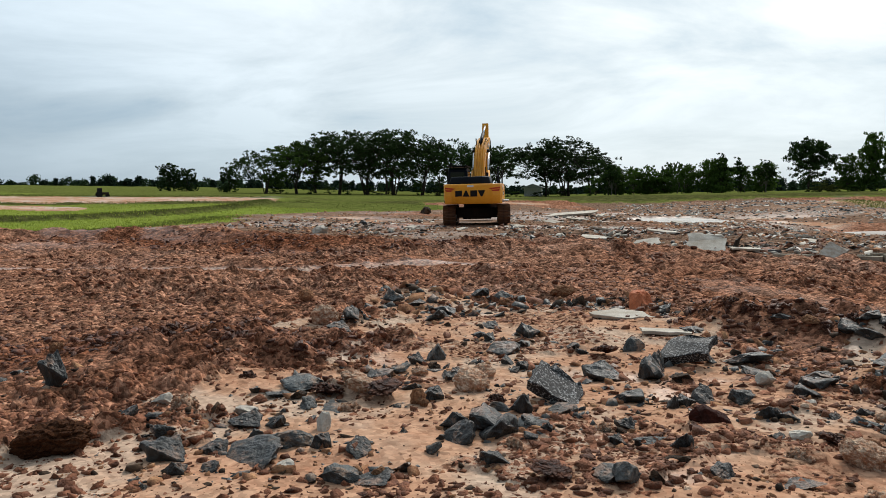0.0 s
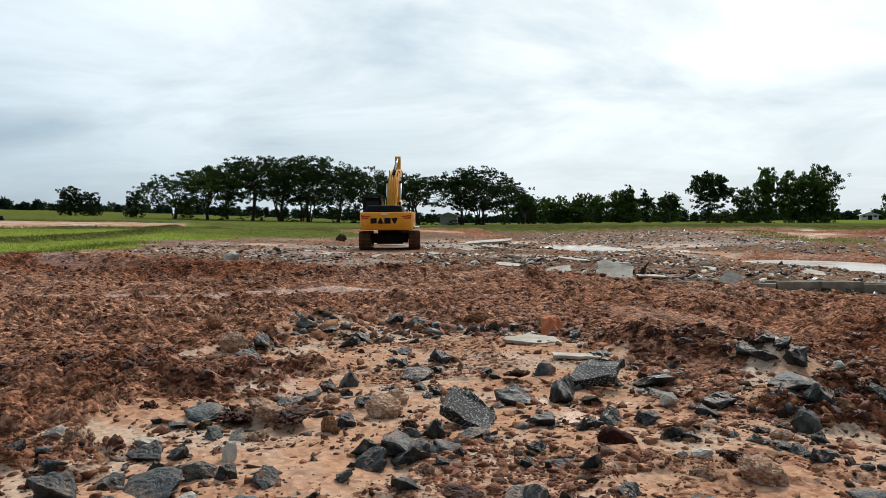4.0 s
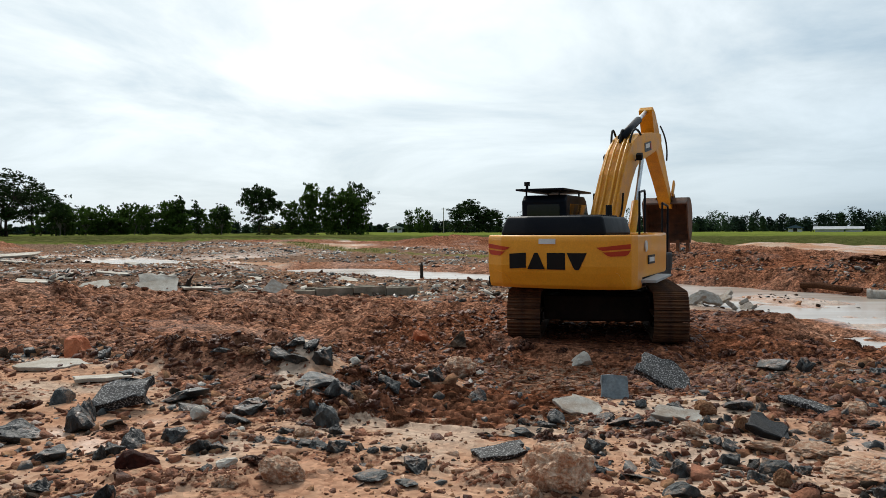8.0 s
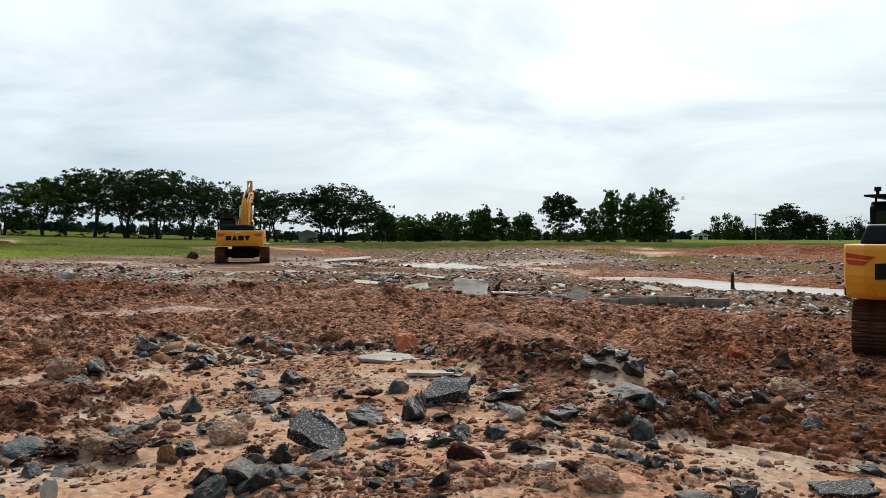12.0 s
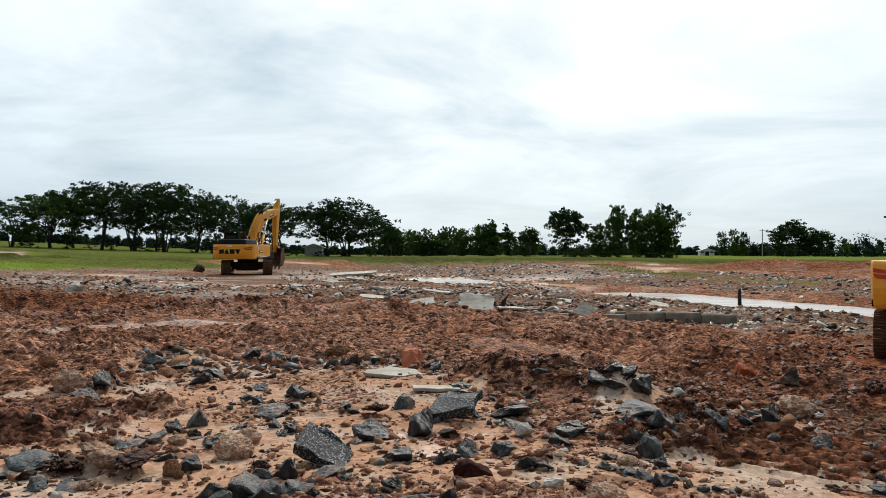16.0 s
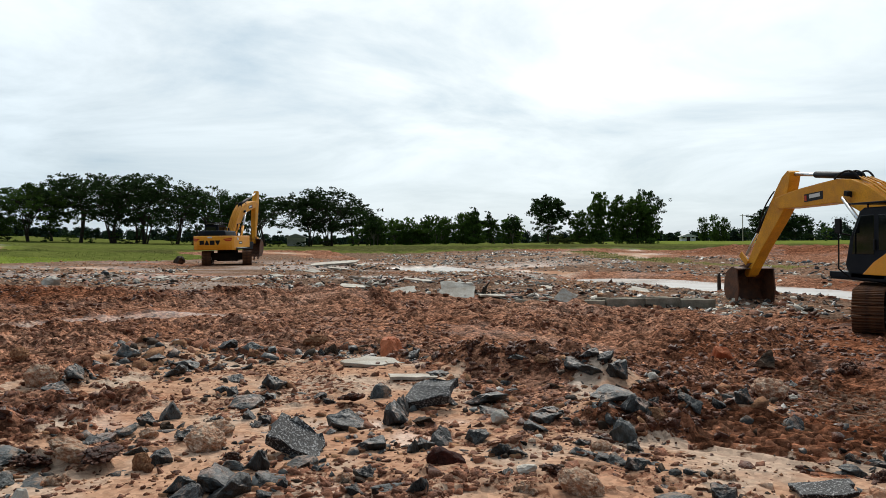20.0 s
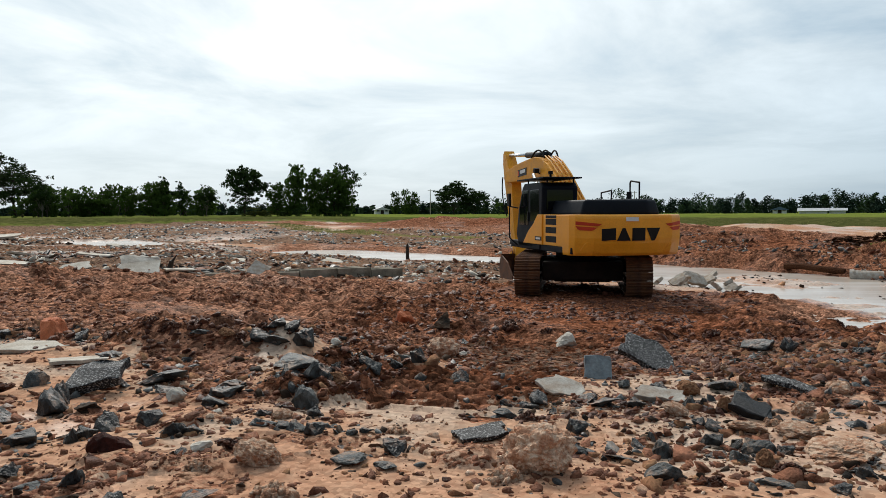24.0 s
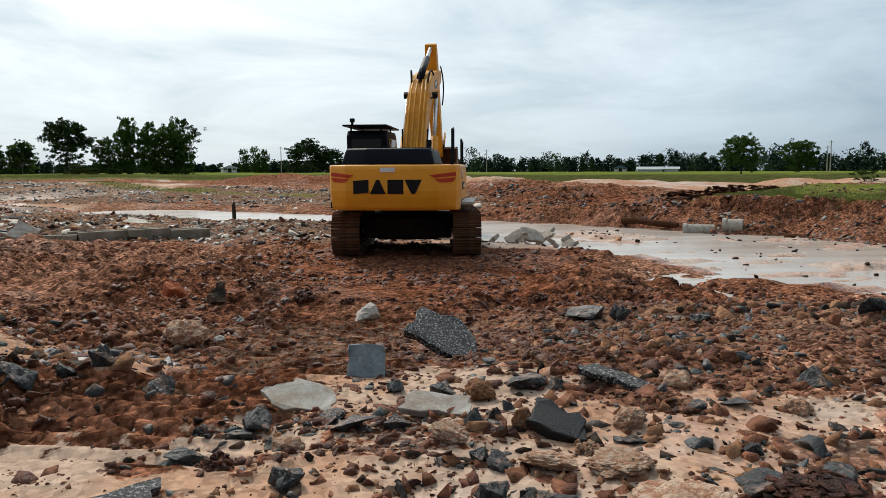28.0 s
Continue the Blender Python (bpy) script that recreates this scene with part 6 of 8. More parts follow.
DARK_B = [(3.94, -2.45, 0.21, 0.07), (3.63, -2.65, 0.1, 0.05), (3.11, -2.91, 0.24, 0.07), (3.27, -2.97, 0.19, 0.07), (2.76, -2.88, 0.14, 0.05),
          (3.01, -0.37, 0.25, 0.1), (2.46, -0.35, 0.18, 0.08), (3.81, -1.08, 0.15, 0.04), (4.08, -1.05, 0.18, 0.02), (4.73, 2.81, 0.43, 0.21),
          (5.05, 2.57, 0.25, 0.19), (6.68, 0.83, 0.27, 0.15), (-1.0, 1.69, 0.3, 0.21), (-0.8, -0.26, 0.2, 0.11), (-0.56, -0.35, 0.27, 0.18),
          (4.48, 0.48, 0.14, 0.1), (5.56, 1.77, 0.24, 0.11), (-7.12, -0.46, 0.24, 0.17), (-6.56, -1.26, 0.3, 0.09), (-7.57, 0.3, 0.21, 0.08),
          (-7.2, 0.89, 0.29, 0.1), (-6.4, 0.37, 0.38, 0.12), (-6.64, 0.93, 0.36, 0.11), (-5.81, 1.08, 0.2, 0.08)]
DARK_C = [(-5.43, 0.4, 0.25, 0.06), (-7.02, 2.2, 0.32, 0.13), (-6.52, 2.83, 0.5, 0.1), (-6.15, 2.25, 0.26, 0.11), (-5.12, 2.84, 0.34, 0.13),
          (-4.06, 2.5, 0.27, 0.18), (-4.93, -0.36, 0.16, 0.12), (-4.46, -0.68, 0.4, 0.11), (-4.58, -0.05, 0.3, 0.15), (-4.65, -2.41, 0.27, 0.13),
          (-4.02, -2.09, 0.23, 0.13), (-4.15, -2.54, 0.22, 0.07), (-3.75, -2.64, 0.22, 0.11), (-2.91, -2.96, 0.39, 0.14), (-3.12, -3.12, 0.21, 0.11),
          (-2.65, -2.82, 0.24, 0.08), (-2.92, -2.56, 0.15, 0.17), (-2.71, -2.37, 0.26, 0.09), (-3.06, -1.11, 0.37, 0.14), (-3.86, -0.26, 0.15, 0.08),
          (-2.44, -1.72, 0.35, 0.09), (-2.05, -1.8, 0.11, 0.11), (-1.32, -0.46, 0.37, 0.11), (-1.34, -0.79, 0.25, 0.08)]
DARK_D = [(-1.76, -1.12, 0.22, 0.12), (-1.97, -1.34, 0.19, 0.14), (-2.0, -1.67, 0.14, 0.1), (-1.39, -1.67, 0.16, 0.1), (-1.26, -1.67, 0.13, 0.07),
          (-1.19, -2.05, 0.1, 0.04), (-0.47, -1.2, 0.12, 0.08), (-0.62, -1.46, 0.16, 0.05), (-0.86, -1.13, 0.14, 0.05), (-1.01, -1.37, 0.09, 0.04),
          (-0.43, -0.08, 0.11, 0.1), (0.11, 0.28, 0.14, 0.1), (0.29, 0.32, 0.17, 0.15), (0.99, 4.36, 0.31, 0.11), (-1.36, 1.59, 0.34, 0.1),
          (-1.55, 1.74, 0.28, 0.1), (-1.36, 1.84, 0.24, 0.08), (-1.2, 1.79, 0.21, 0.12), (-3.19, 1.49, 0.28, 0.08), (0.74, 0.08, 0.22, 0.11),
          (-2.16, 0.29, 0.53, 0.09), (-2.75, -0.54, 0.17, 0.21), (-6.7, -4.49, 0.25, 0.32), (-5.09, -4.6, 0.15, 0.09)]
DARK_E = [(-4.23, -4.84, 0.33, 0.16), (-4.64, -4.59, 0.18, 0.08), (-4.08, -4.49, 0.2, 0.08), (-3.7, -4.46, 0.42, 0.09), (-3.83, -4.94, 0.15, 0.08),
          (-3.75, -4.76, 0.13, 0.05), (-4.42, -4.04, 0.29, 0.09), (-4.19, -3.95, 0.15, 0.11), (-3.53, -4.02, 0.16, 0.11), (-4.93, -3.37, 0.28, 0.04),
          (-4.84, -1.71, 0.18, 0.12), (-3.26, -3.94, 0.19, 0.08), (-2.86, -4.25, 0.31, 0.04), (-2.88, -3.34, 0.26, 0.14), (-2.45, -3.63, 0.2, 0.07),
          (-2.47, -3.13, 0.11, 0.04), (-2.44, -2.97, 0.08, 0.05), (-2.76, -3.13, 0.32, 0.14), (-2.12, -2.44, 0.14, 0.07), (-1.6, -2.75, 0.15, 0.11),
          (-2.0, -2.85, 0.11, 0.07), (-1.73, -3.47, 0.19, 0.08), (-1.25, -3.02, 0.16, 0.07), (-2.7, -0.73, 0.28, 0.22)]
DARK_F = [(-1.4, -0.14, 0.25, 0.08), (-1.98, -0.08, 0.29, 0.08), (-0.87, -2.88, 0.22, 0.02), (-3.73, -0.29, 0.16, 0.05), (-4.8, 0.24, 0.28, 0.06),
          (-4.46, -0.41, 0.22, 0.06), (-5.13, -0.24, 0.16, 0.09), (-4.06, -1.16, 0.17, 0.07), (-3.78, -1.27, 0.17, 0.09)]
GREY_A = [(-0.53, -1.56, 0.16, 0.06), (-0.11, -1.68, 0.09, 0.04), (-0.06, -2.23, 0.27, 0.05), (0.23, -2.3, 0.23, 0.03), (1.44, -1.03, 0.11, 0.06),
          (1.09, -1.15, 0.17, 0.08), (1.71, -2.2, 0.24, 0.03), (2.51, -1.09, 0.14, 0.09), (2.63, -2.06, 0.2, 0.12), (1.95, -2.15, 0.15, 0.12),
          (2.04, -1.71, 0.07, 0.07), (2.41, -2.33, 0.12, 0.08), (1.93, -2.61, 0.22, 0.12), (2.45, -2.76, 0.25, 0.05), (4.01, -2.02, 0.23, 0.09),
          (3.44, -2.54, 0.13, 0.04), (3.55, -2.96, 0.21, 0.16), (3.83, -2.71, 0.15, 0.07), (3.22, -0.52, 0.13, 0.08), (2.25, -0.23, 0.11, 0.09),
          (3.58, -1.28, 0.12, 0.04), (4.79, -0.87, 0.24, 0.11), (-0.13, 0.09, 0.23, 0.11), (-0.6, -0.83, 0.25, 0.21)]
GREY_B = [(4.73, -0.18, 0.18, 0.06), (-7.63, 0.82, 0.27, 0.19), (-6.77, 2.5, 0.32, 0.21), (-4.25, -0.04, 0.16, 0.06), (-4.82, -1.41, 0.21, 0.16),
          (-4.77, -2.03, 0.22, 0.07), (-4.96, -3.07, 0.43, 0.1), (-3.27, 0.05, 0.22, 0.16), (-0.81, -1.42, 0.18, 0.05), (-0.66, -0.06, 0.33, 0.1),
          (-2.24, 1.84, 0.28, 0.08), (0.95, -1.16, 0.22, 0.06), (-5.26, -4.0, 0.14, 0.07), (-5.02, -4.43, 0.2, 0.07), (-3.81, -4.09, 0.32, 0.13),
          (-4.38, -3.48, 0.15, 0.09), (-4.27, -3.3, 0.27, 0.04), (-3.83, -2.99, 0.12, 0.05), (-3.32, -3.47, 0.06, 0.04), (-2.88, -3.65, 0.11, 0.06),
          (-3.0, -4.37, 0.28, 0.1), (-3.1, -2.59, 0.18, 0.07), (-1.9, -2.62, 0.22, 0.03), (-1.57, -3.41, 0.14, 0.14)]
STAINED_A = [(1.23, -0.39, 0.11, 0.06), (2.07, -2.57, 0.07, 0.04), (-5.92, 0.1, 0.11, 0.06), (-5.45, 2.6, 0.3, 0.19), (0.59, 5.12, 0.42, 0.25),
             (-4.7, -3.32, 0.17, 0.06), (-4.57, -1.73, 0.14, 0.07), (-1.54, -2.93, 0.19, 0.04), (-1.47, -3.32, 0.16, 0.08), (-2.42, -0.81, 0.24, 0.08)]
CLAY_A = [(1.52, -1.13, 0.19, 0.08), (1.13, -2.42, 0.46, 0.3), (2.34, -1.24, 0.22, 0.07), (2.73, -1.65, 0.28, 0.07), (3.05, -1.78, 0.32, 0.08),
          (3.38, -1.19, 0.2, 0.11), (3.07, -2.31, 0.44, 0.12), (3.95, -0.63, 0.21, 0.11), (-7.47, -0.67, 0.44, 0.29), (-4.49, -2.01, 0.16, 0.09),
          (-3.7, -2.22, 0.34, 0.18), (-3.94, -1.74, 0.26, 0.13), (-4.32, -2.96, 0.29, 0.13), (-0.7, -1.22, 0.15, 0.07), (0.57, 2.23, 0.41, 0.25),
          (-4.51, -2.85, 0.28, 0.11), (-0.65, -2.28, 0.32, 0.15)]
TAN_A = [(2.68, -0.5, 0.22, 0.12), (2.77, -1.12, 0.12, 0.14), (2.5, -2.44, 0.12, 0.11), (-8.57, -0.07, 0.24, 0.17), (-6.14, 3.33, 0.42, 0.2),
         (-3.67, -2.88, 0.09, 0.07), (-0.4, -0.38, 0.21, 0.13), (-1.97, 1.76, 0.21, 0.09), (-3.77, -2.84, 0.14, 0.15), (-0.71, -1.78, 0.13, 0.05),
         (-8.18, -3.86, 0.18, 0.12)]
CRUMBLY_A = [(3.67, -2.34, 0.44, 0.07), (-4.6, -3.09, 0.29, 0.1), (-4.08, -2.91, 0.33, 0.07), (-3.45, -0.29, 0.3, 0.09), (-0.89, -2.02, 0.21, 0.07),
             (-2.0, -3.63, 0.27, 0.04)]
PALE_A = [(2.5, 4.35, 0.35, 0.23), (-1.72, -0.54, 0.16, 0.11), (-1.1, -1.98, 0.15, 0.05), (-1.25, -1.1, 0.12, 0.04), (-0.46, 0.21, 0.11, 0.07),
          (0.86, 2.65, 0.11, 0.05), (-5.34, -4.18, 0.19, 0.09), (-4.56, -3.88, 0.24, 0.09), (-3.86, -3.76, 0.11, 0.14), (-3.41, -4.45, 0.13, 0.06)]
for i, (x, y, w, h) in enumerate(DARK_A + DARK_B + DARK_C + DARK_D + DARK_E + DARK_F):
    boulder("rock", DARK_KIND[(i * 7) % 14], x, y, w, h, "dark grey angular broken rock on wet sand", "broken rocks on the sand")
for i, (x, y, w, h) in enumerate(GREY_A + GREY_B):
    boulder("rock", GREY_KIND[i % 7], x, y, w, h, "blue-grey angular broken rock half sunk in sand", "broken rocks on the sand")
for i, (x, y, w, h) in enumerate(STAINED_A):
    boulder("rock", STAINED_KIND[i % 4], x, y, w, h, "brown mud-stained broken rock on wet sand", "broken rocks on the sand")
for i, (x, y, w, h) in enumerate(TAN_A):
    boulder("rock", TAN_KIND[i % 5], x, y, w, h, "tan pitted laterite lump on sand", "tan laterite lumps")
for i, (x, y, w, h) in enumerate(PALE_A):
    boulder("rock", PALE_KIND[i % 3], x, y, w, h, "pale cream broken stone", "pale stones")


def crumbled(seed, mat, count=150):
    """A heap of fused crumbs, about 1 m across, in one mesh."""
    r = np.random.default_rng(seed)
    kinds = lump_kinds(700 + seed, 4, 9)
    vs, fs, n0 = [], [], 0
    for i in range(count):
        bv, bf = kinds[i % 4]
        d = r.normal(size=3)
        d /= np.linalg.norm(d)
        d[2] = abs(d[2])
        c = d * (0.44, 0.4, 0.36) * r.uniform(0.55, 1.0)
        k = 0.06 + 0.2 * r.uniform() ** 2.5 if i > 25 else r.uniform(0.3, 0.55)
        m = np.array(Euler(r.uniform(0, 6, 3)).to_matrix())
        vs.append((bv * k * r.uniform(0.6, 1.4, 3)) @ m.T + c * (0.5 if i <= 25 else 1))
        fs.append(bf + n0)
        n0 += len(bv)
    return np_mesh("clay_lump_shape", np.vstack(vs), np.vstack(fs), mat)


def lump_kinds(seed, count, points):
    """Small angular lumps as arrays."""
    out = []
    for i in range(count):
        r = random.Random(seed + i)
        b = bmesh.new()
        for _ in range(points):
            d = Vector((r.gauss(0, 1), r.gauss(0, 1), r.gauss(0, 1))).normalized() * r.uniform(0.4, 0.5)
            b.verts.new(d)
        res = bmesh.ops.convex_hull(b, input=b.verts[:])
        bmesh.ops.delete(b, geom=[g for g in res["geom_interior"] if isinstance(g, bmesh.types.BMVert)], context="VERTS")
        bmesh.ops.triangulate(b, faces=b.faces[:])
        b.verts.ensure_lookup_table()
        b.verts.index_update()
        out.append((np.array([v.co[:] for v in b.verts]), np.array([[v.index for v in f.verts] for f in b.faces])))
        b.free()
    return out


CLAY_HEAPS = [crumbled(i, CLAYLUMP) for i in range(4)]
CLAY_CLODS = [clod_mesh("clay_lump_shape", 40 + i, 0.62, CLAYLUMP) for i in range(6)]
CLAY_SMALL = [clod_mesh("clay_lump_shape", 50 + i, 0.62, CLAYLUMP, 4) for i in range(6)]
for i, (x, y, w, h) in enumerate(CLAY_A):
    boulder("clay_lump", (CLAY_CLODS if w > 0.3 else CLAY_SMALL)[i % 6], x, y, w, h, "crumbling tan clay lump on wet sand", "crumbling clay lumps", "clay")
MUD_HEAPS = [crumbled(10 + i, WETCLOD, 260) for i in range(4)]
# heaps of torn mud along the ridges, and crumbling lumps between the rocks
HEAPS = [(-2.95, 2.1, 0.36), (-2.7, 1.95, 0.3), (-2.4, 2.05, 0.38), (-2.05, 1.95, 0.36), (-1.8, 1.75, 0.3), (-1.55, 1.9, 0.36), (-1.2, 1.8, 0.32), (-0.75, 0.0, 0.28), (-0.3, 0.1, 0.3), (0.15, 0.15, 0.26), (5.9, 5.5, 0.45), (6.7, 5.8, 0.45),
         (7.5, 6.0, 0.5), (8.3, 6.2, 0.45), (1.3, 5.9, 0.5), (2.1, 5.7, 0.55), (0.3, 7.6, 0.7), (0.9, 8.1, 0.7), (7.3, 8.9, 0.7), (7.7, 9.8, 0.7), (-7.3, -3.0, 0.55), (-6.8, -2.5, 0.5), (5.0, 3.2, 0.5),
         (1.7, 5.3, 0.45), (2.3, 5.0, 0.4), (2.9, 5.2, 0.4), (3.6, 5.1, 0.42), (4.3, 5.3, 0.4), (5.0, 5.0, 0.45), (5.7, 4.6, 0.4), (1.4, 9.5, 0.5), (6.3, 10.2, 0.5)]
for i, (x, y, s) in enumerate(HEAPS):
    stone("mud_mound", MUD_HEAPS[i % 4], x, y, s, "heap of torn wet red mud clods", "heaps of torn mud", 0.6)["category"] = "mud"
for i, (x, y, w, h) in enumerate(CRUMBLY_A):
    boulder("clay_lump", MUD_HEAPS[i % 4], x, y, w, h * 0.8, "crumbling red-brown clay lump on sand", "crumbling clay lumps", "clay")
CRUMBS = [(-3.3, -2.4, 0.22), (-2.2, -2.6, 0.2), (0.9, -2.6, 0.3), (2.1, -2.7, 0.25), (-1.0, -2.4, 0.25), (-5.0, -4.2, 0.3), (-5.6, -3.2, 0.25), (-4.1, -3.3, 0.22), (3.0, -1.5, 0.25), (1.2, -1.3, 0.3),
          (4.4, -1.2, 0.3), (0.2, -1.6, 0.2), (2.6, -2.6, 0.3), (-0.4, -2.9, 0.3), (-6.3, -0.4, 0.3), (4.6, -2.2, 0.3), (3.3, 0.3, 0.22), (-2.5, -3.3, 0.22)]
for i, (x, y, s) in enumerate(CRUMBS):
    stone("clay_lump", CLAY_HEAPS[(i + 1) % 4] if i % 3 else MUD_HEAPS[i % 4], x, y, s, "crumbling clay lump on wet sand", "crumbling clay lumps", 0.3)
stone("clay_lump", clod_mesh("brown_clod_shape", 31, 0.5, MATTED, 5, 0.10), -4.93, -5.19, 0.50, "matted brown earth clod on sand", "", 0.3)
stone("rock", rock_mesh("red_rock_shape", 302, 0.6, REDROCK, 22, 0.03), -1.67, -2.02, 0.3, "dark red laterite rock on sand", "", 0.2)
for x, y, w, h in [(-4.59, 2.86, 0.42, 0.3), (-0.05, 5.8, 0.36, 0.28)]:
    boulder("rock", rock_mesh("orange_rock_shape", 303, 0.7, ORANGEROCK, 20, 0.015), x, y, w, h, "smooth orange sandstone block", "")

def slab(name, outline, thick, mat, m, label, category="slab", jag=0.03, seed=1, bottom=None):
    """A broken flat piece with ragged edges; outline in metres."""
    r = random.Random(seed)
    if "heaped by the water" in label:
        outline = [(u * 0.78, v * 0.78) for u, v in outline]
    if name == "asphalt_slab":
        outline, thick = [(u * 0.84, v * 0.84) for u, v in outline], thick * 0.75
    pts = []
    for (ax, ay), (bx, by) in zip(outline, outline[1:] + outline[:1]):
        for k in range(4):
            t = k / 4
            pts.append((ax + (bx - ax) * t + r.uniform(-jag, jag), ay + (by - ay) * t + r.uniform(-jag, jag)))
    b = plan_prism(pts, 0, thick)
    for v in b.verts:
        v.co.z += r.uniform(-0.15, 0.15) * thick
        if v.co.z < thick * 0.5:
            v.co.x *= 0.93
            v.co.y *= 0.93
    bmesh.ops.bevel(b, geom=[e for e in b.edges if len(e.link_faces) == 2 and e.calc_face_angle(0) > 0.7], offset=min(0.008, thick * 0.1), segments=1, affect="EDGES")
    ob = link_mesh(name, b, mat)
    ob.matrix_world = m
    return tagged(ob, label, category)


def lie(x, y, rx=0, ry=0, rz=0, up=0.0):
    return pose(x, y, gz(x, y) + up, rx, ry, rz)


slab("concrete_slab", [(-0.42, -0.2), (0.1, -0.28), (0.46, -0.05), (0.3, 0.2), (-0.1, 0.3)], 0.055, PALESLAB, lie(-4.42, 1.95, 3, 3, 20, 0.0), "flat pale broken concrete slab on rubble", seed=2)
slab("concrete_slab", [(-0.3, -0.18), (0.3, -0.14), (0.26, 0.16), (-0.24, 0.2)], 0.04, PALESLAB, lie(-3.42, 1.12, -3, 4, 40, 0.0), "flat pinkish broken slab on sand", seed=3)
slab("asphalt_slab", [(-0.3, -0.2), (0.28, -0.24), (0.34, 0.14), (-0.2, 0.26)], 0.14, TAR, lie(-2.62, -0.12, 20, -12, 10, 0.09), "speckled grey asphalt chunk propped on rocks", seed=4)
slab("asphalt_slab", [(-0.26, -0.2), (0.24, -0.2), (0.3, 0.12), (0.0, 0.24), (-0.22, 0.2)], 0.13, TAR, lie(-2.98, -2.05, 22, 24, 24, 0.06), "speckled asphalt chunk tilted on rocks", seed=5)
slab("concrete_slab", [(-0.2, -0.12), (0.18, -0.15), (0.22, 0.1), (0.0, 0.18), (-0.24, 0.06)], 0.03, CONCRETE_PALE, lie(1.60, -0.40, 20, 10, 5, 0.05), "speckled pale concrete slab tilted on rocks", seed=6)
slab("concrete_slab", [(-0.22, -0.1), (0.22, -0.12), (0.2, 0.1), (-0.12, 0.14)], 0.04, CONCRETE_PALE, lie(2.37, -0.76, 10, 6, -10, 0.03), "flat grey concrete slab lying on rocks", seed=7)
slab("bitumen_chunk", [(-0.17, -0.11), (0.14, -0.13), (0.17, 0.07), (-0.12, 0.13)], 0.07, TARBLACK, lie(2.94, -1.22, 18, 14, -20, 0.02), "glossy black bitumen chunk on sand", "chunk", seed=8)
slab("asphalt_slab", [(-0.36, -0.26), (0.24, -0.31), (0.38, -0.02), (0.10, 0.34), (-0.31, 0.24)], 0.09, TAR, lie(2.77, 1.05, 20, 24, -18, 0.13), "large speckled asphalt slab leaning in mud", seed=9)
slab("concrete_slab", [(-0.26, -0.07), (0.26, -0.05), (0.25, 0.07), (-0.24, 0.08)], 0.045, TAR, lie(3.56, -0.60, 2, 7, -52, 0.04), "long thin road slab tilted over stones", seed=10)
slab("asphalt_slab", [(-0.24, -0.14), (0.2, -0.18), (0.26, 0.1), (-0.18, 0.16)], 0.05, TAR, lie(0.8, -1.7, 2, -3, 25, 0.015), "flat speckled asphalt piece lying on sand", seed=11)
slab("cut_stone", [(-0.13, -0.12), (0.13, -0.13), (0.12, 0.13), (-0.14, 0.12)], 0.16, CUTSTONE, lie(2.08, 0.34, 62, 4, -8, 0.03), "square blue-grey cut stone standing in mud", "rock", jag=0.008, seed=31)
# larger slabs in the rubble
slab("concrete_slab", [(-0.56, -0.34), (0.42, -0.42), (0.58, 0.24), (0.1, 0.42), (-0.5, 0.34)], 0.13, PALESLAB, lie(-7.55, 13.3, 34, 6, 28, 0.10), "large pale concrete road slab tilted in rubble", seed=12, jag=0.05)
slab("concrete_slab", [(-0.55, -0.22), (0.4, -0.34), (0.52, 0.2), (-0.2, 0.34)], 0.07, PALESLAB, lie(-10.1, 14.8, 14, -14, 40, 0.06), "white broken concrete slab propped in rubble", seed=13, jag=0.05)
slab("concrete_slab", [(-0.55, -0.14), (0.5, -0.16), (0.55, 0.14), (-0.5, 0.16)], 0.06, PALESLAB, lie(-11.1, 18.3, 8, 6, 35, 0.08), "narrow broken concrete slab in rubble", seed=14, jag=0.04)
slab("concrete_slab", [(-0.48, -0.3), (0.42, -0.28), (0.46, 0.26), (-0.36, 0.32)], 0.06, PALESLAB, lie(-12.1, 15.1, 7, 4, 30, 0.04), "flat white broken concrete slab in mud", seed=15, jag=0.05)
slab("concrete_slab", [(-1.6, -0.6), (1.3, -0.7), (1.6, 0.5), (-1.0, 0.7)], 0.12, PALESLAB, lie(-22.8, 31.8, 5, -4, 30, 0.05), "long broken concrete slab beyond the puddle", seed=16, jag=0.1)
slab("concrete_slab", [(-0.5, -0.25), (0.4, -0.3), (0.5, 0.25), (-0.3, 0.3)], 0.05, PALESLAB, lie(-6.7, 13.8, 3, 3, 50, 0.03), "low white slab piece lying in rubble", seed=32, jag=0.05)
slab("concrete_slab", [(-0.8, -0.4), (0.7, -0.5), (0.8, 0.4), (-0.5, 0.5)], 0.10, PALESLAB, lie(-19.6, 27.0, 4, 5, 70, 0.04), "flat washed concrete slab in wet rubble", seed=33, jag=0.08)
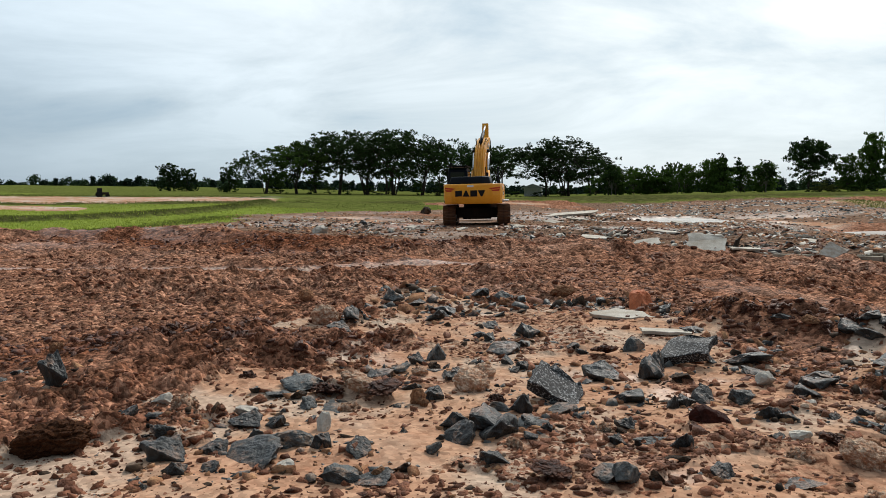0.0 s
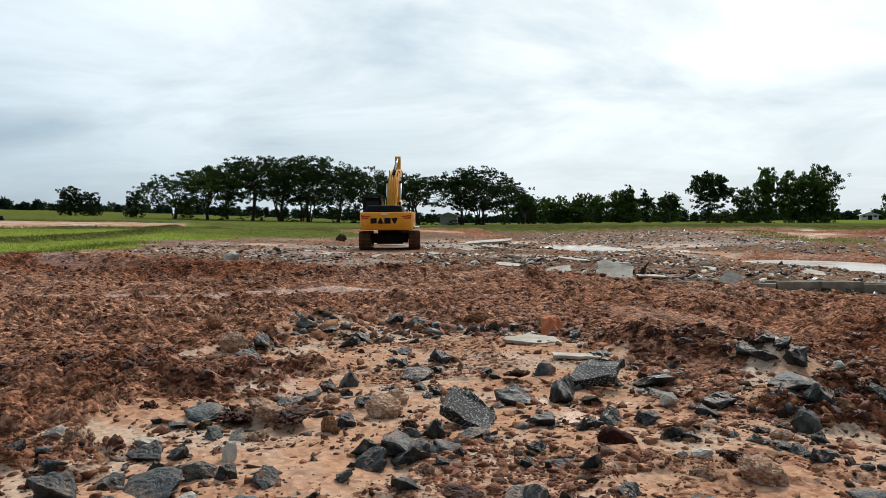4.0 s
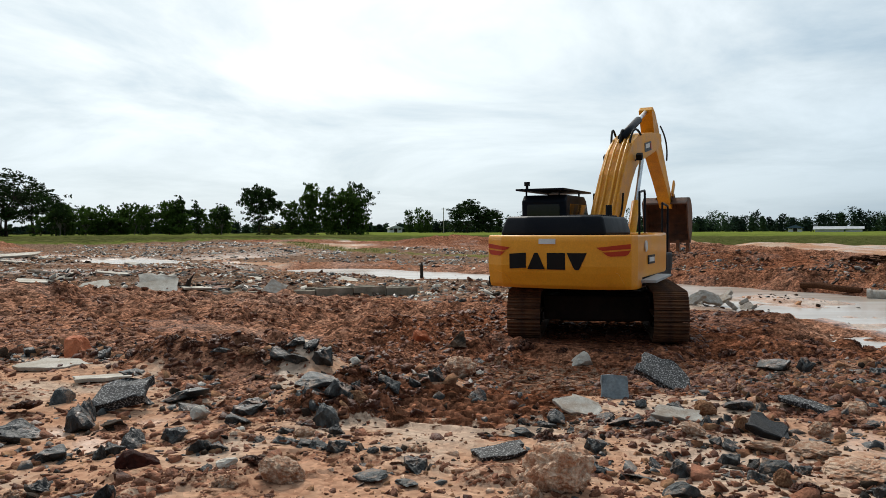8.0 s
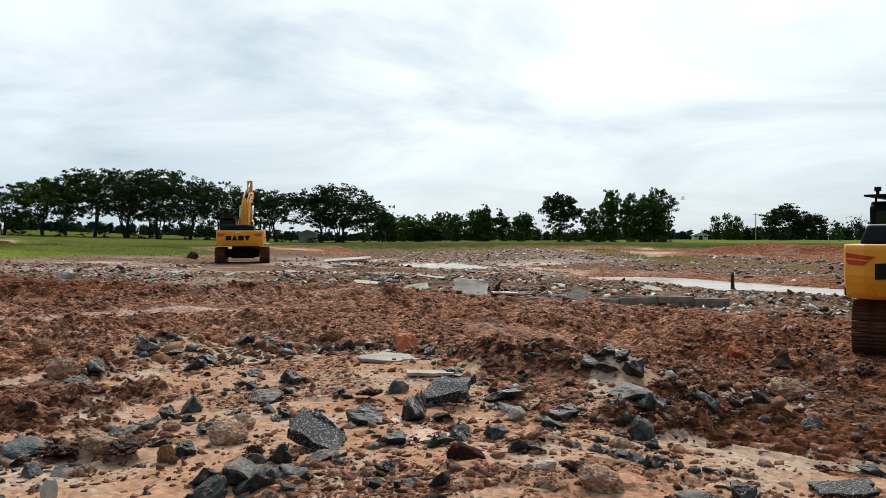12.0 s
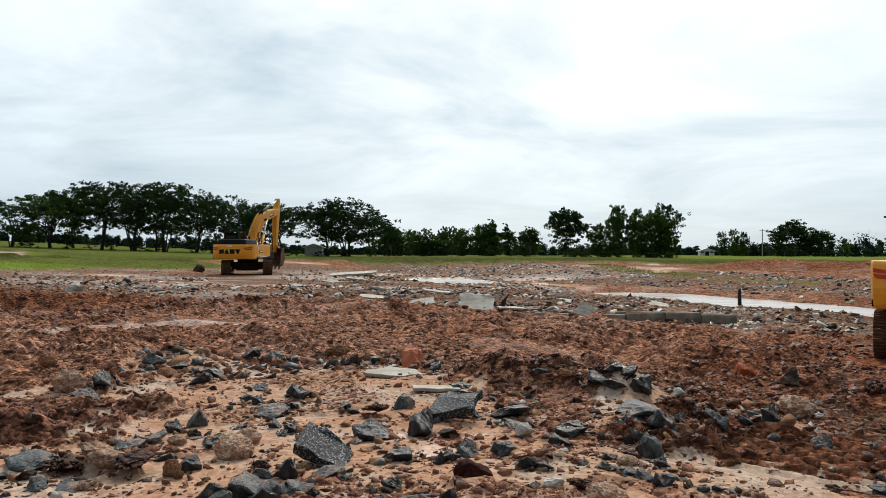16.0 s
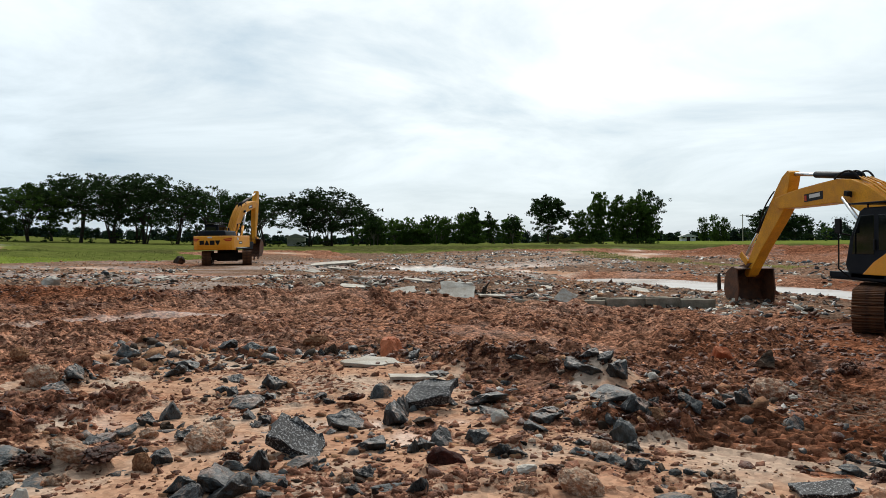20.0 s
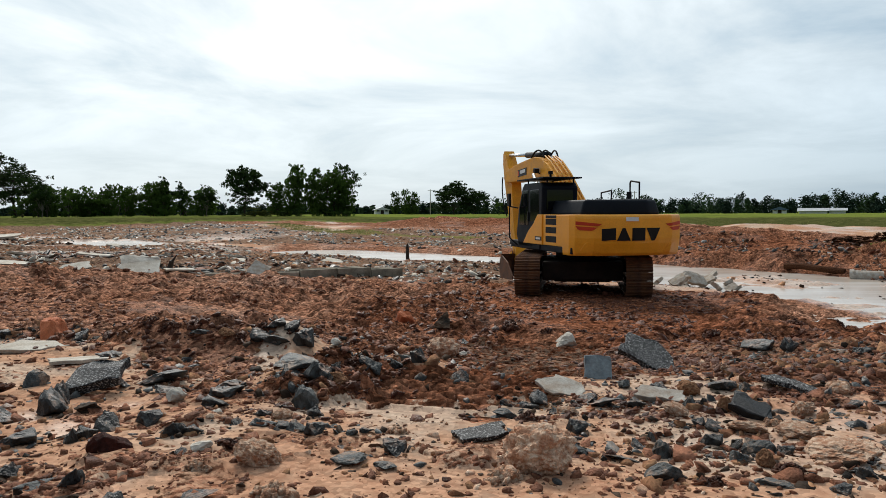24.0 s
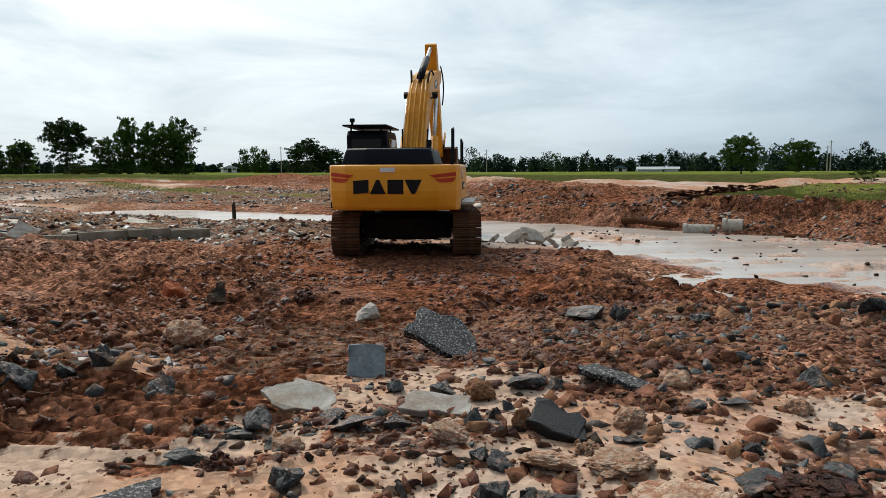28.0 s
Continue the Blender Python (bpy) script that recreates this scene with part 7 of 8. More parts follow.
for i in range(26):                            # flat pieces of the broken road
    px, py = rrng.uniform(-24, -2), rrng.uniform(15, 33)
    sz = rrng.uniform(0.3, 0.75)
    if river(np.array([px]), np.array([py]))[0][0] > 1.5 and zones(np.array([px]), np.array([py]))[7][0] < 0.1 and seg_dist(np.array([px]), np.array([py]), -22, 21, -34, 36)[0][0] > 2.6:
        slab("concrete_slab", [(-0.6 * sz, -0.35 * sz), (0.5 * sz, -0.4 * sz), (0.6 * sz, 0.35 * sz), (-0.3 * sz, 0.45 * sz)], 0.07, PALESLAB, lie(px, py, rrng.uniform(-10, 14), rrng.uniform(-10, 10), rrng.uniform(0, 180), 0.0), "flat broken concrete slab in washed rubble", seed=100 + i, jag=0.05)
boulder("rock", PALE_KIND[1], -23.4, 13.0, 0.62, 0.38, "pale boulder standing in the mud", "pale stones")
boulder("rock", STAINED_KIND[2], -35.6, 33.0, 0.85, 0.6, "brown earth-stained boulder at the field edge", "")
post = empty("broken_post", pose(-7.0, 13.9, gz(-7.0, 13.9) - 0.1, 6, 10, 0), "dark splintered stump beside a concrete slab", "post")
part("shaft", rod((0, 0, 0), (0.05, 0, 0.34), 0.09, r1=0.06, sides=9), WOODDARK, post)
part("splinter", rod((0.05, 0, 0.3), (0.16, 0.03, 0.52), 0.045, r1=0.012, sides=7), WOODDARK, post)
slab("concrete_slab", [(-0.45, -0.3), (0.35, -0.3), (0.4, 0.3), (-0.3, 0.35)], 0.1, CONCRETE_PALE, lie(7.9, 14.2, 38, 10, 20, 0.2), "broken concrete slab heaped by the water", seed=18, jag=0.08)
slab("concrete_slab", [(-0.4, -0.25), (0.3, -0.3), (0.35, 0.25), (-0.3, 0.3)], 0.1, CONCRETE_PALE, lie(8.5, 14.6, -35, -20, 80, 0.22), "broken concrete slab heaped by the water", seed=19, jag=0.08)
slab("concrete_slab", [(-0.35, -0.25), (0.3, -0.2), (0.3, 0.25), (-0.25, 0.25)], 0.1, CONCRETE_PALE, lie(7.3, 13.6, 20, -30, 10, 0.15), "broken concrete slab heaped by the water", seed=20, jag=0.08)


# kerb line of concrete channel pieces
def kerb_piece(x0, y0, x1, y1, h, label):
    d = Vector((x1 - x0, y1 - y0))
    L = d.length - 0.02
    k = empty("kerb_block", Matrix.Translation((x0, y0, 0)) @ Matrix.Rotation(math.atan2(d.y, d.x), 4, "Z"), label, "kerb", "row of concrete kerb blocks")
    z0 = min(gz(x0, y0), gz(x1, y1)) - 0.15
    part("front_wall", box(0, L, -0.09, 0.09, z0, h, 0.02), CONCRETE, k)
    part("back_wall", box(0, L, 0.71, 0.89, z0, h - 0.03, 0.02), CONCRETE, k)
    part("floor_slab", box(0, L, 0.092, 0.708, z0 - 0.02, z0 + 0.12, 0.01), CONCRETE, k)


KERB = [(-5.75, 13.2), (-4.6, 13.3), (-4.1, 13.35), (-3.25, 13.45), (-2.3, 14.0), (-1.4, 14.5), (-0.5, 14.9)]
for i, ((ax, ay), (bx, by)) in enumerate(zip(KERB, KERB[1:])):
    if i == 1:
        slab("concrete_slab", [(-0.3, -0.25), (0.25, -0.2), (0.3, 0.25), (-0.2, 0.3)], 0.12, CONCRETE_PALE, pose(-4.35, 13.3, -0.02, 40, 20, 10), "broken white piece of kerb", seed=30)
        continue
    kerb_piece(ax, ay, bx, by, (-0.03, 0, -0.02, 0.03, 0.03, -0.03)[i], "weathered grey concrete kerb block in red mud")


for i, (px, py, sz) in enumerate([(8.9, 13.9, 0.5), (8.2, 13.4, 0.4), (7.6, 14.9, 0.5), (9.2, 14.9, 0.35), (6.9, 14.3, 0.4), (8.0, 15.2, 0.3)]):
    slab("concrete_slab", [(-0.5 * sz, -0.35 * sz), (0.4 * sz, -0.4 * sz), (0.5 * sz, 0.3 * sz), (-0.3 * sz, 0.4 * sz)], 0.1, CONCRETE_PALE, lie(px, py, 20 + 17 * i % 45, 33 * i % 50 - 25, 60 * i, 0.08), "broken concrete slab heaped by the water", seed=60 + i, jag=0.08)


def concrete_pipe(x, y, rz, L, label):
    p = empty("drain_pipe", pose(x, y, gz(x, y) + 0.13, 0, 0, rz), label, "pipe", "broken drain pipes")
    b = bmesh.new()
    n = 24
    rings = []
    for xx, r in ((0, 0.23), (L, 0.23), (L, 0.18), (0, 0.18)):
        rings.append([b.verts.new((xx, r * math.cos(2 * math.pi * i / n), r * math.sin(2 * math.pi * i / n))) for i in range(n)])
    for k in range(4):
        for i in range(n):
            b.faces.new((rings[k][i], rings[k][(i + 1) % n], rings[(k + 1) % 4][(i + 1) % n], rings[(k + 1) % 4][i]))
    bmesh.ops.recalc_face_normals(b, faces=b.faces[:])
    part("barrel", b, CONCRETE_PALE, p)
    ring = bmesh.new()
    loops = []
    for xx, r in ((-0.01, 0.26), (0.12, 0.26), (0.12, 0.232), (-0.01, 0.232)):
        loops.append([ring.verts.new((xx, r * math.cos(2 * math.pi * i / n), r * math.sin(2 * math.pi * i / n))) for i in range(n)])
    for k in range(4):
        for i in range(n):
            ring.faces.new((loops[k][i], loops[k][(i + 1) % n], loops[(k + 1) % 4][(i + 1) % n], loops[(k + 1) % 4][i]))
    bmesh.ops.recalc_face_normals(ring, faces=ring.faces[:])
    part("collar", ring, CONCRETE_PALE, p)


concrete_pipe(14.0, 17.1, -28, 0.95, "broken concrete drain pipe at the water's edge")
concrete_pipe(15.05, 16.5, -38, 0.6, "broken concrete drain pipe at the water's edge")
stump = empty("post_stump", pose(-0.85, 28.0, -0.6, 4, -3, 0), "dark broken wooden post standing in water", "post")
part("shaft", rod((0, 0, -0.2), (0.03, 0, 0.6), 0.09, r1=0.075, sides=9), WOODDARK, stump)
part("splintered_top", rod((0.03, 0, 0.6), (0.06, 0.02, 0.74), 0.075, r1=0.02, sides=7), WOODDARK, stump)


# ---- loose stuff ----
def scatter(name, label, category, kinds, xs, ys, sizes, mat, sink=0.3, seed=5, squash=(0.5, 0.9)):
    """Many small lumps joined into one sheet of stuff."""
    r = np.random.default_rng(seed)
    z = ground_z(xs, ys)
    vs, fs, n0 = [], [], 0
    which = r.integers(0, len(kinds), len(xs))
    for k, (bv, bf) in enumerate(kinds):
        sel = np.nonzero(which == k)[0]
        if not len(sel):
            continue
        m = len(sel)
        a = r.uniform(0, 2 * np.pi, m)
        s = sizes[sel]
        sq = r.uniform(*squash, m)
        tx, ty = r.normal(0, 0.3, m), r.normal(0, 0.3, m)
        p = bv[None] * s[:, None, None]
        p = p * np.stack([np.ones(m), r.uniform(0.65, 1.1, m), sq], -1)[:, None]
        p[:, :, 2] += p[:, :, 0] * tx[:, None] + p[:, :, 1] * ty[:, None]
        c, sn = np.cos(a)[:, None], np.sin(a)[:, None]
        q = np.stack([p[:, :, 0] * c - p[:, :, 1] * sn, p[:, :, 0] * sn + p[:, :, 1] * c, p[:, :, 2]], -1)
        q += np.stack([xs[sel], ys[sel], z[sel] - sink * s * 0.3], -1)[:, None]
        vs.append(q.reshape(-1, 3))
        fs.append((bf[None] + (np.arange(m) * len(bv))[:, None, None]).reshape(-1, 3) + n0)
        n0 += m * len(bv)
    me = np_mesh(name, np.vstack(vs), np.vstack(fs), mat)
    return tagged(new(name, me), label, category, kind="stuff")


def shard_kinds(seed, count):
    """Small split stones as arrays, about 1 m long."""
    out = []
    for i in range(count):
        r = random.Random(seed + i)
        b = bmesh.new()
        for _ in range(11):
            d = Vector((r.gauss(0, 1), r.gauss(0, 0.9), r.gauss(0, 0.9))).normalized() * r.uniform(0.26, 0.5)
            b.verts.new(d)
        res = bmesh.ops.convex_hull(b, input=b.verts[:])
        bmesh.ops.delete(b, geom=[g for g in res["geom_interior"] if isinstance(g, bmesh.types.BMVert)], context="VERTS")
        bmesh.ops.triangulate(b, faces=b.faces[:])
        b.verts.ensure_lookup_table()
        b.verts.index_update()
        out.append((np.array([v.co[:] for v in b.verts]), np.array([[v.index for v in f.verts] for f in b.faces])))
        b.free()
    return out


CLODS, SHARDS = lump_kinds(500, 8, 10), shard_kinds(600, 14)
srng = np.random.default_rng(9)


def spread(count, near=2.2, far=40, lo=-80, hi=58):
    """Places strewn ever thinner away from the middle of the site."""
    d = near * (far / near) ** srng.uniform(0, 1, count)
    a = np.radians(srng.uniform(lo, hi, count))
    return 0.6 + d * np.sin(a), -6.6 + d * np.cos(a), d


def strew():
    # mud clods wherever there is mud
    x, y, d = spread(125000, 3.2, 34)
    sand, grass, gravel, wet, e, side, r, puddle, olive = zones(x, y)
    keep = (srng.uniform(0, 1, len(x)) < np.maximum(1 - sand, 0.30 * ss(0.46, 0.54, fbm(x * 1.1, y * 1.1, 93, 3))) * (1 - grass) * (1 - 0.6 * gravel)) & (e > 0.4) & (fbm(x * 0.55, y * 0.55, 91, 3) > 0.30 + 0.12 * ss(9, 16, d)) & ((seg_dist(x, y, *PRESSED)[0] > 0.8) | (srng.uniform(0, 1, len(x)) < 0.12))
    x, y, d = x[keep], y[keep], d[keep]
    s = (0.035 + 0.17 * srng.uniform(0, 1, len(x)) ** 3.4) * (0.66 + d * 0.034)
    s = np.minimum(s, 0.28)
    q = srng.uniform(0, 1, len(x)) < damp(x, y)
    scatter("mud_clods", "torn red mud clods over the churned ground", "mud", CLODS + SHARDS, x[~q], y[~q], s[~q], MUDCLOD, seed=1, squash=(0.35, 0.8))
    scatter("wet_mud_clods", "dark wet mud clods round the excavator's tracks", "mud", CLODS + SHARDS, x[q], y[q], s[q] * 1.1, WETCLOD, seed=14, squash=(0.4, 0.9))
    # small clods close by, and crumbling lumps over the sand by the river
    x, y, d = spread(26000, 3.0, 10)
    q = srng.uniform(0, 1, len(x)) < (1 - zones(x, y)[0]) * np.where(seg_dist(x, y, *PRESSED)[0] > 0.8, 1, 0.1)
    x, y = x[q], y[q]
    scatter("fine_mud_clods", "small crumbling brown mud clods on churned ground", "mud", CLODS + SHARDS, x, y, 0.025 + 0.07 * srng.uniform(0, 1, len(x)) ** 2, MUDCLOD, seed=15, squash=(0.5, 0.9))
    n = 1300
    x, y = srng.uniform(-1.6, 5.6, n), srng.uniform(-4.6, 1.2, n)
    q = fbm(x * 0.9, y * 0.9, 171, 3) > 0.47
    x, y = x[q], y[q]
    s = 0.035 + 0.15 * srng.uniform(0, 1, len(x)) ** 2.5
    for i, (nm, wd, mt) in enumerate((("clay_crumbs", "tan clay crumbs strewn on the sand", CLAYLUMP), ("mud_crumbs", "red-brown mud lumps strewn on the sand", MUDCLOD), ("laterite_crumbs", "tan laterite lumps strewn on the sand", TANROCK))):
        scatter(nm, wd, "gravel", CLODS + SHARDS, x[i::3], y[i::3], s[i::3], mt, seed=16 + i, squash=(0.5, 0.9))
    # fine dark chippings on the sand and in the rubble
    x, y, d = spread(32000, 2.2, 18)
    sand, grass, gravel, wet, e, side, r, puddle, olive = zones(x, y)
    keep = (srng.uniform(0, 1, len(x)) < np.maximum(sand * 0.9, 0.12)) & (e > 0.2) & (fbm(x * 1.2, y * 1.2, 95, 3) > 0.45)
    x, y, d = x[keep], y[keep], d[keep]
    s = (0.012 + 0.10 * srng.uniform(0, 1, len(x)) ** 4) * (0.8 + d * 0.04)
    k = srng.uniform(0, 1, len(x))
    scatter("dark_chippings", "small dark stone chips strewn on the sand", "gravel", SHARDS, x[k < 0.13], y[k < 0.13], s[k < 0.13] * 1.25, STAINEDROCK, seed=2)
    scatter("tan_crumbs", "small tan and reddish crumbs on the sand", "gravel", CLODS, x[k >= 0.6], y[k >= 0.6], s[k >= 0.6] * 0.8, TANROCK, seed=3)
    b = (k >= 0.13) & (k < 0.6)
    scatter("red_crumbs", "small red mud crumbs on the sand", "gravel", CLODS, x[b], y[b], s[b] * 1.1, MUDCLOD, seed=13)
    # rubble beyond the mud
    x, y, d = spread(25000, 16, 62)
    sand, grass, gravel, wet, e, side, r, puddle, olive = zones(x, y)
    keep = (srng.uniform(0, 1, len(x)) < gravel * (1 - grass)) & (np.abs(e) > 0.2) & (puddle < 0.2) & (seg_dist(x, y, -22, 21, -34, 36)[0] > 1.8)
    x, y, d = x[keep], y[keep], d[keep]
    s = (0.07 + 0.22 * srng.uniform(0, 1, len(x)) ** 3) * (0.6 + d * 0.018)
    k = srng.uniform(0, 1, len(x))
    x2, y2, d2 = spread(20000, 19, 48, -58, 20)
    g2, e2 = zones(x2, y2)[2], river(x2, y2)[0]
    q = (srng.uniform(0, 1, len(x2)) < 0.15 + 0.85 * g2) & (np.abs(e2) > 0.3) & (y2 > 13.5) & (zones(x2, y2)[7] < 0.2) & (seg_dist(x2, y2, 3.3, 7.4, 4.5, 13.6)[0] > 2.6) & (fbm(x2 * 0.4, y2 * 0.4, 131, 3) > 0.44) & (zones(x2, y2)[1] < 0.2) & (seg_dist(x2, y2, -22, 21, -34, 36)[0] > 2.0)
    x2, y2 = x2[q], y2[q]
    s2 = 0.17 + 0.46 * srng.uniform(0, 1, len(x2)) ** 2.4
    for i, (nm, wd, mt) in enumerate((("flat_rubble", "flat broken dark stones in the washed-out rubble", STAINEDROCK), ("pale_rubble", "flat broken pale stones in the washed-out rubble", PALESLAB), ("dark_slabs", "flat dark broken stones in the rubble", DARKROCK), ("earth_rubble", "brown earth lumps in the washed-out rubble", MUDCLOD))):
        scatter(nm, wd, "rubble", SHARDS, x2[i::4], y2[i::4], s2[i::4], mt, seed=70 + i, squash=(0.3, 0.75))
    # stones washed out over the far bank
    x3, y3 = srng.uniform(-34, 9, 18000), srng.uniform(26, 64, 18000)
    g3, e3 = zones(x3, y3)[2], river(x3, y3)
    q = (srng.uniform(0, 1, 18000) < g3) & (zones(x3, y3)[1] < 0.2) & (e3[1] > 0) & (e3[0] > 2.2) & (fbm(x3 * 0.5, y3 * 0.5, 133, 3) > 0.45)
    x3, y3 = x3[q], y3[q]
    s3 = 0.2 + 0.42 * srng.uniform(0, 1, len(x3)) ** 2.2
    for i, (nm, wd, mt) in enumerate((("bank_stones", "grey stones washed out over the far bank", GREYROCK), ("pale_bank_stones", "pale stones washed out over the far bank", PALESLAB), ("dark_bank_stones", "dark stones washed out over the far bank", DARKROCK))):
        scatter(nm, wd, "rubble", SHARDS, x3[i::3], y3[i::3], s3[i::3], mt, seed=80 + i, squash=(0.35, 0.8))
    scatter("grey_rubble", "pale broken stones in the washed-out rubble", "rubble", SHARDS, x[k < 0.2], y[k < 0.2], s[k < 0.2] * 1.15, CONCRETE_PALE, seed=4, squash=(0.3, 0.7))
    scatter("dark_rubble", "dark broken stones in the washed-out rubble", "rubble", SHARDS, x[k > 0.82], y[k > 0.82], s[k > 0.82], DARKROCK, seed=5)
    b = (k >= 0.2) & (k <= 0.82)
    scatter("tan_rubble", "tan earth lumps in the washed-out rubble", "rubble", CLODS, x[b], y[b], s[b], TANROCK, seed=6)


strew()


CLUSTER_A = [(-7.47, 1.04, 0.43), (-6.55, 1.08, 0.41), (-6.64, 2.41, 0.32), (-5.75, 2.27, 0.43), (-5.4, 2.79, 0.31), (-7.06, -0.34, 0.27), (-4.65, -0.27, 0.33), (-3.77, -1.2, 0.39), (-4.27, -1.36, 0.16), (-4.61, -2.38, 0.21), (-4.48, -1.91, 0.3), (-3.46, -2.01, 0.17), (-2.92, -2.17, 0.23), (-2.38, -2.57, 0.31), (-3.02, -0.84, 0.33), (-2.67, -1.48, 0.2), (-2.67, -0.54, 0.36), (-1.97, -1.44, 0.24), (-2.07, -0.03, 0.2), (-2.34, -1.82, 0.16), (-1.78, 3.6, 0.46), (-1.33, 1.84, 0.2), (-1.21, -0.26, 0.24), (-0.86, 0.88, 0.31), (-0.51, -0.38, 0.21), (-0.35, 1.1, 0.32), (0.16, 1.51, 0.33), (0.36, 0.69, 0.18), (-1.46, -1.7, 0.18), (-0.4, -1.5, 0.18), (0.11, -1.72, 0.19)]
CLUSTER_B = [(1.44, -0.24, 0.27), (-1.6, 3.71, 0.4), (-1.27, 2.35, 0.28), (-0.8, 2.09, 0.24), (-0.6, 0.84, 0.28), (-0.67, 0.36, 0.17), (-0.19, 0.57, 0.24), (-0.28, 0.19, 0.13), (0.21, 1.46, 0.27), (0.25, 0.63, 0.13), (0.56, 0.74, 0.18), (1.15, -0.74, 0.22), (1.43, -0.69, 0.14), (1.71, -0.78, 0.13), (1.97, -0.96, 0.16), (2.17, -0.18, 0.15), (2.94, 0.11, 0.25), (2.58, -0.87, 0.15), (2.38, -1.45, 0.13), (2.52, -1.92, 0.22), (2.51, -2.26, 0.17), (2.23, -2.2, 0.1), (1.48, -1.67, 0.12), (1.49, -2.03, 0.15), (1.89, -1.99, 0.14), (4.48, 2.08, 0.28), (5.01, 1.94, 0.23), (4.69, 1.08, 0.2), (5.88, 2.4, 0.31), (6.09, 1.95, 0.34), (6.46, 1.49, 0.36)]
CLUSTER_C = [(7.27, 1.63, 0.39), (4.86, 0.47, 0.24), (4.96, -0.0, 0.14), (4.41, 0.14, 0.17), (4.84, -0.36, 0.24), (4.99, -0.66, 0.18), (5.19, -0.95, 0.17), (4.19, -1.0, 0.17), (3.83, -1.62, 0.1), (3.72, -1.95, 0.16), (4.06, -1.96, 0.13), (3.37, -1.41, 0.14), (3.47, -2.55, 0.16), (3.79, -2.51, 0.14), (-5.08, -4.56, 0.2), (-4.76, -4.23, 0.18), (-4.64, -3.96, 0.26), (-3.84, -3.95, 0.29), (-4.32, -4.75, 0.23), (-3.79, -4.86, 0.21), (-3.63, -4.65, 0.19), (-2.9, -4.28, 0.3), (-3.82, -5.17, 0.1), (-4.79, -3.3, 0.25), (-4.7, -2.22, 0.3), (-8.08, 1.63, 0.56), (-6.58, 0.55, 0.29), (-7.39, -0.57, 0.27), (-3.3, -3.91, 0.13), (-7.47, -4.48, 0.38)]


def shape_arrays(me):
    """Places and triangles of a mesh."""
    me.calc_loop_triangles()
    return np.array([v.co[:] for v in me.vertices]), np.array([t.vertices[:] for t in me.loop_triangles])


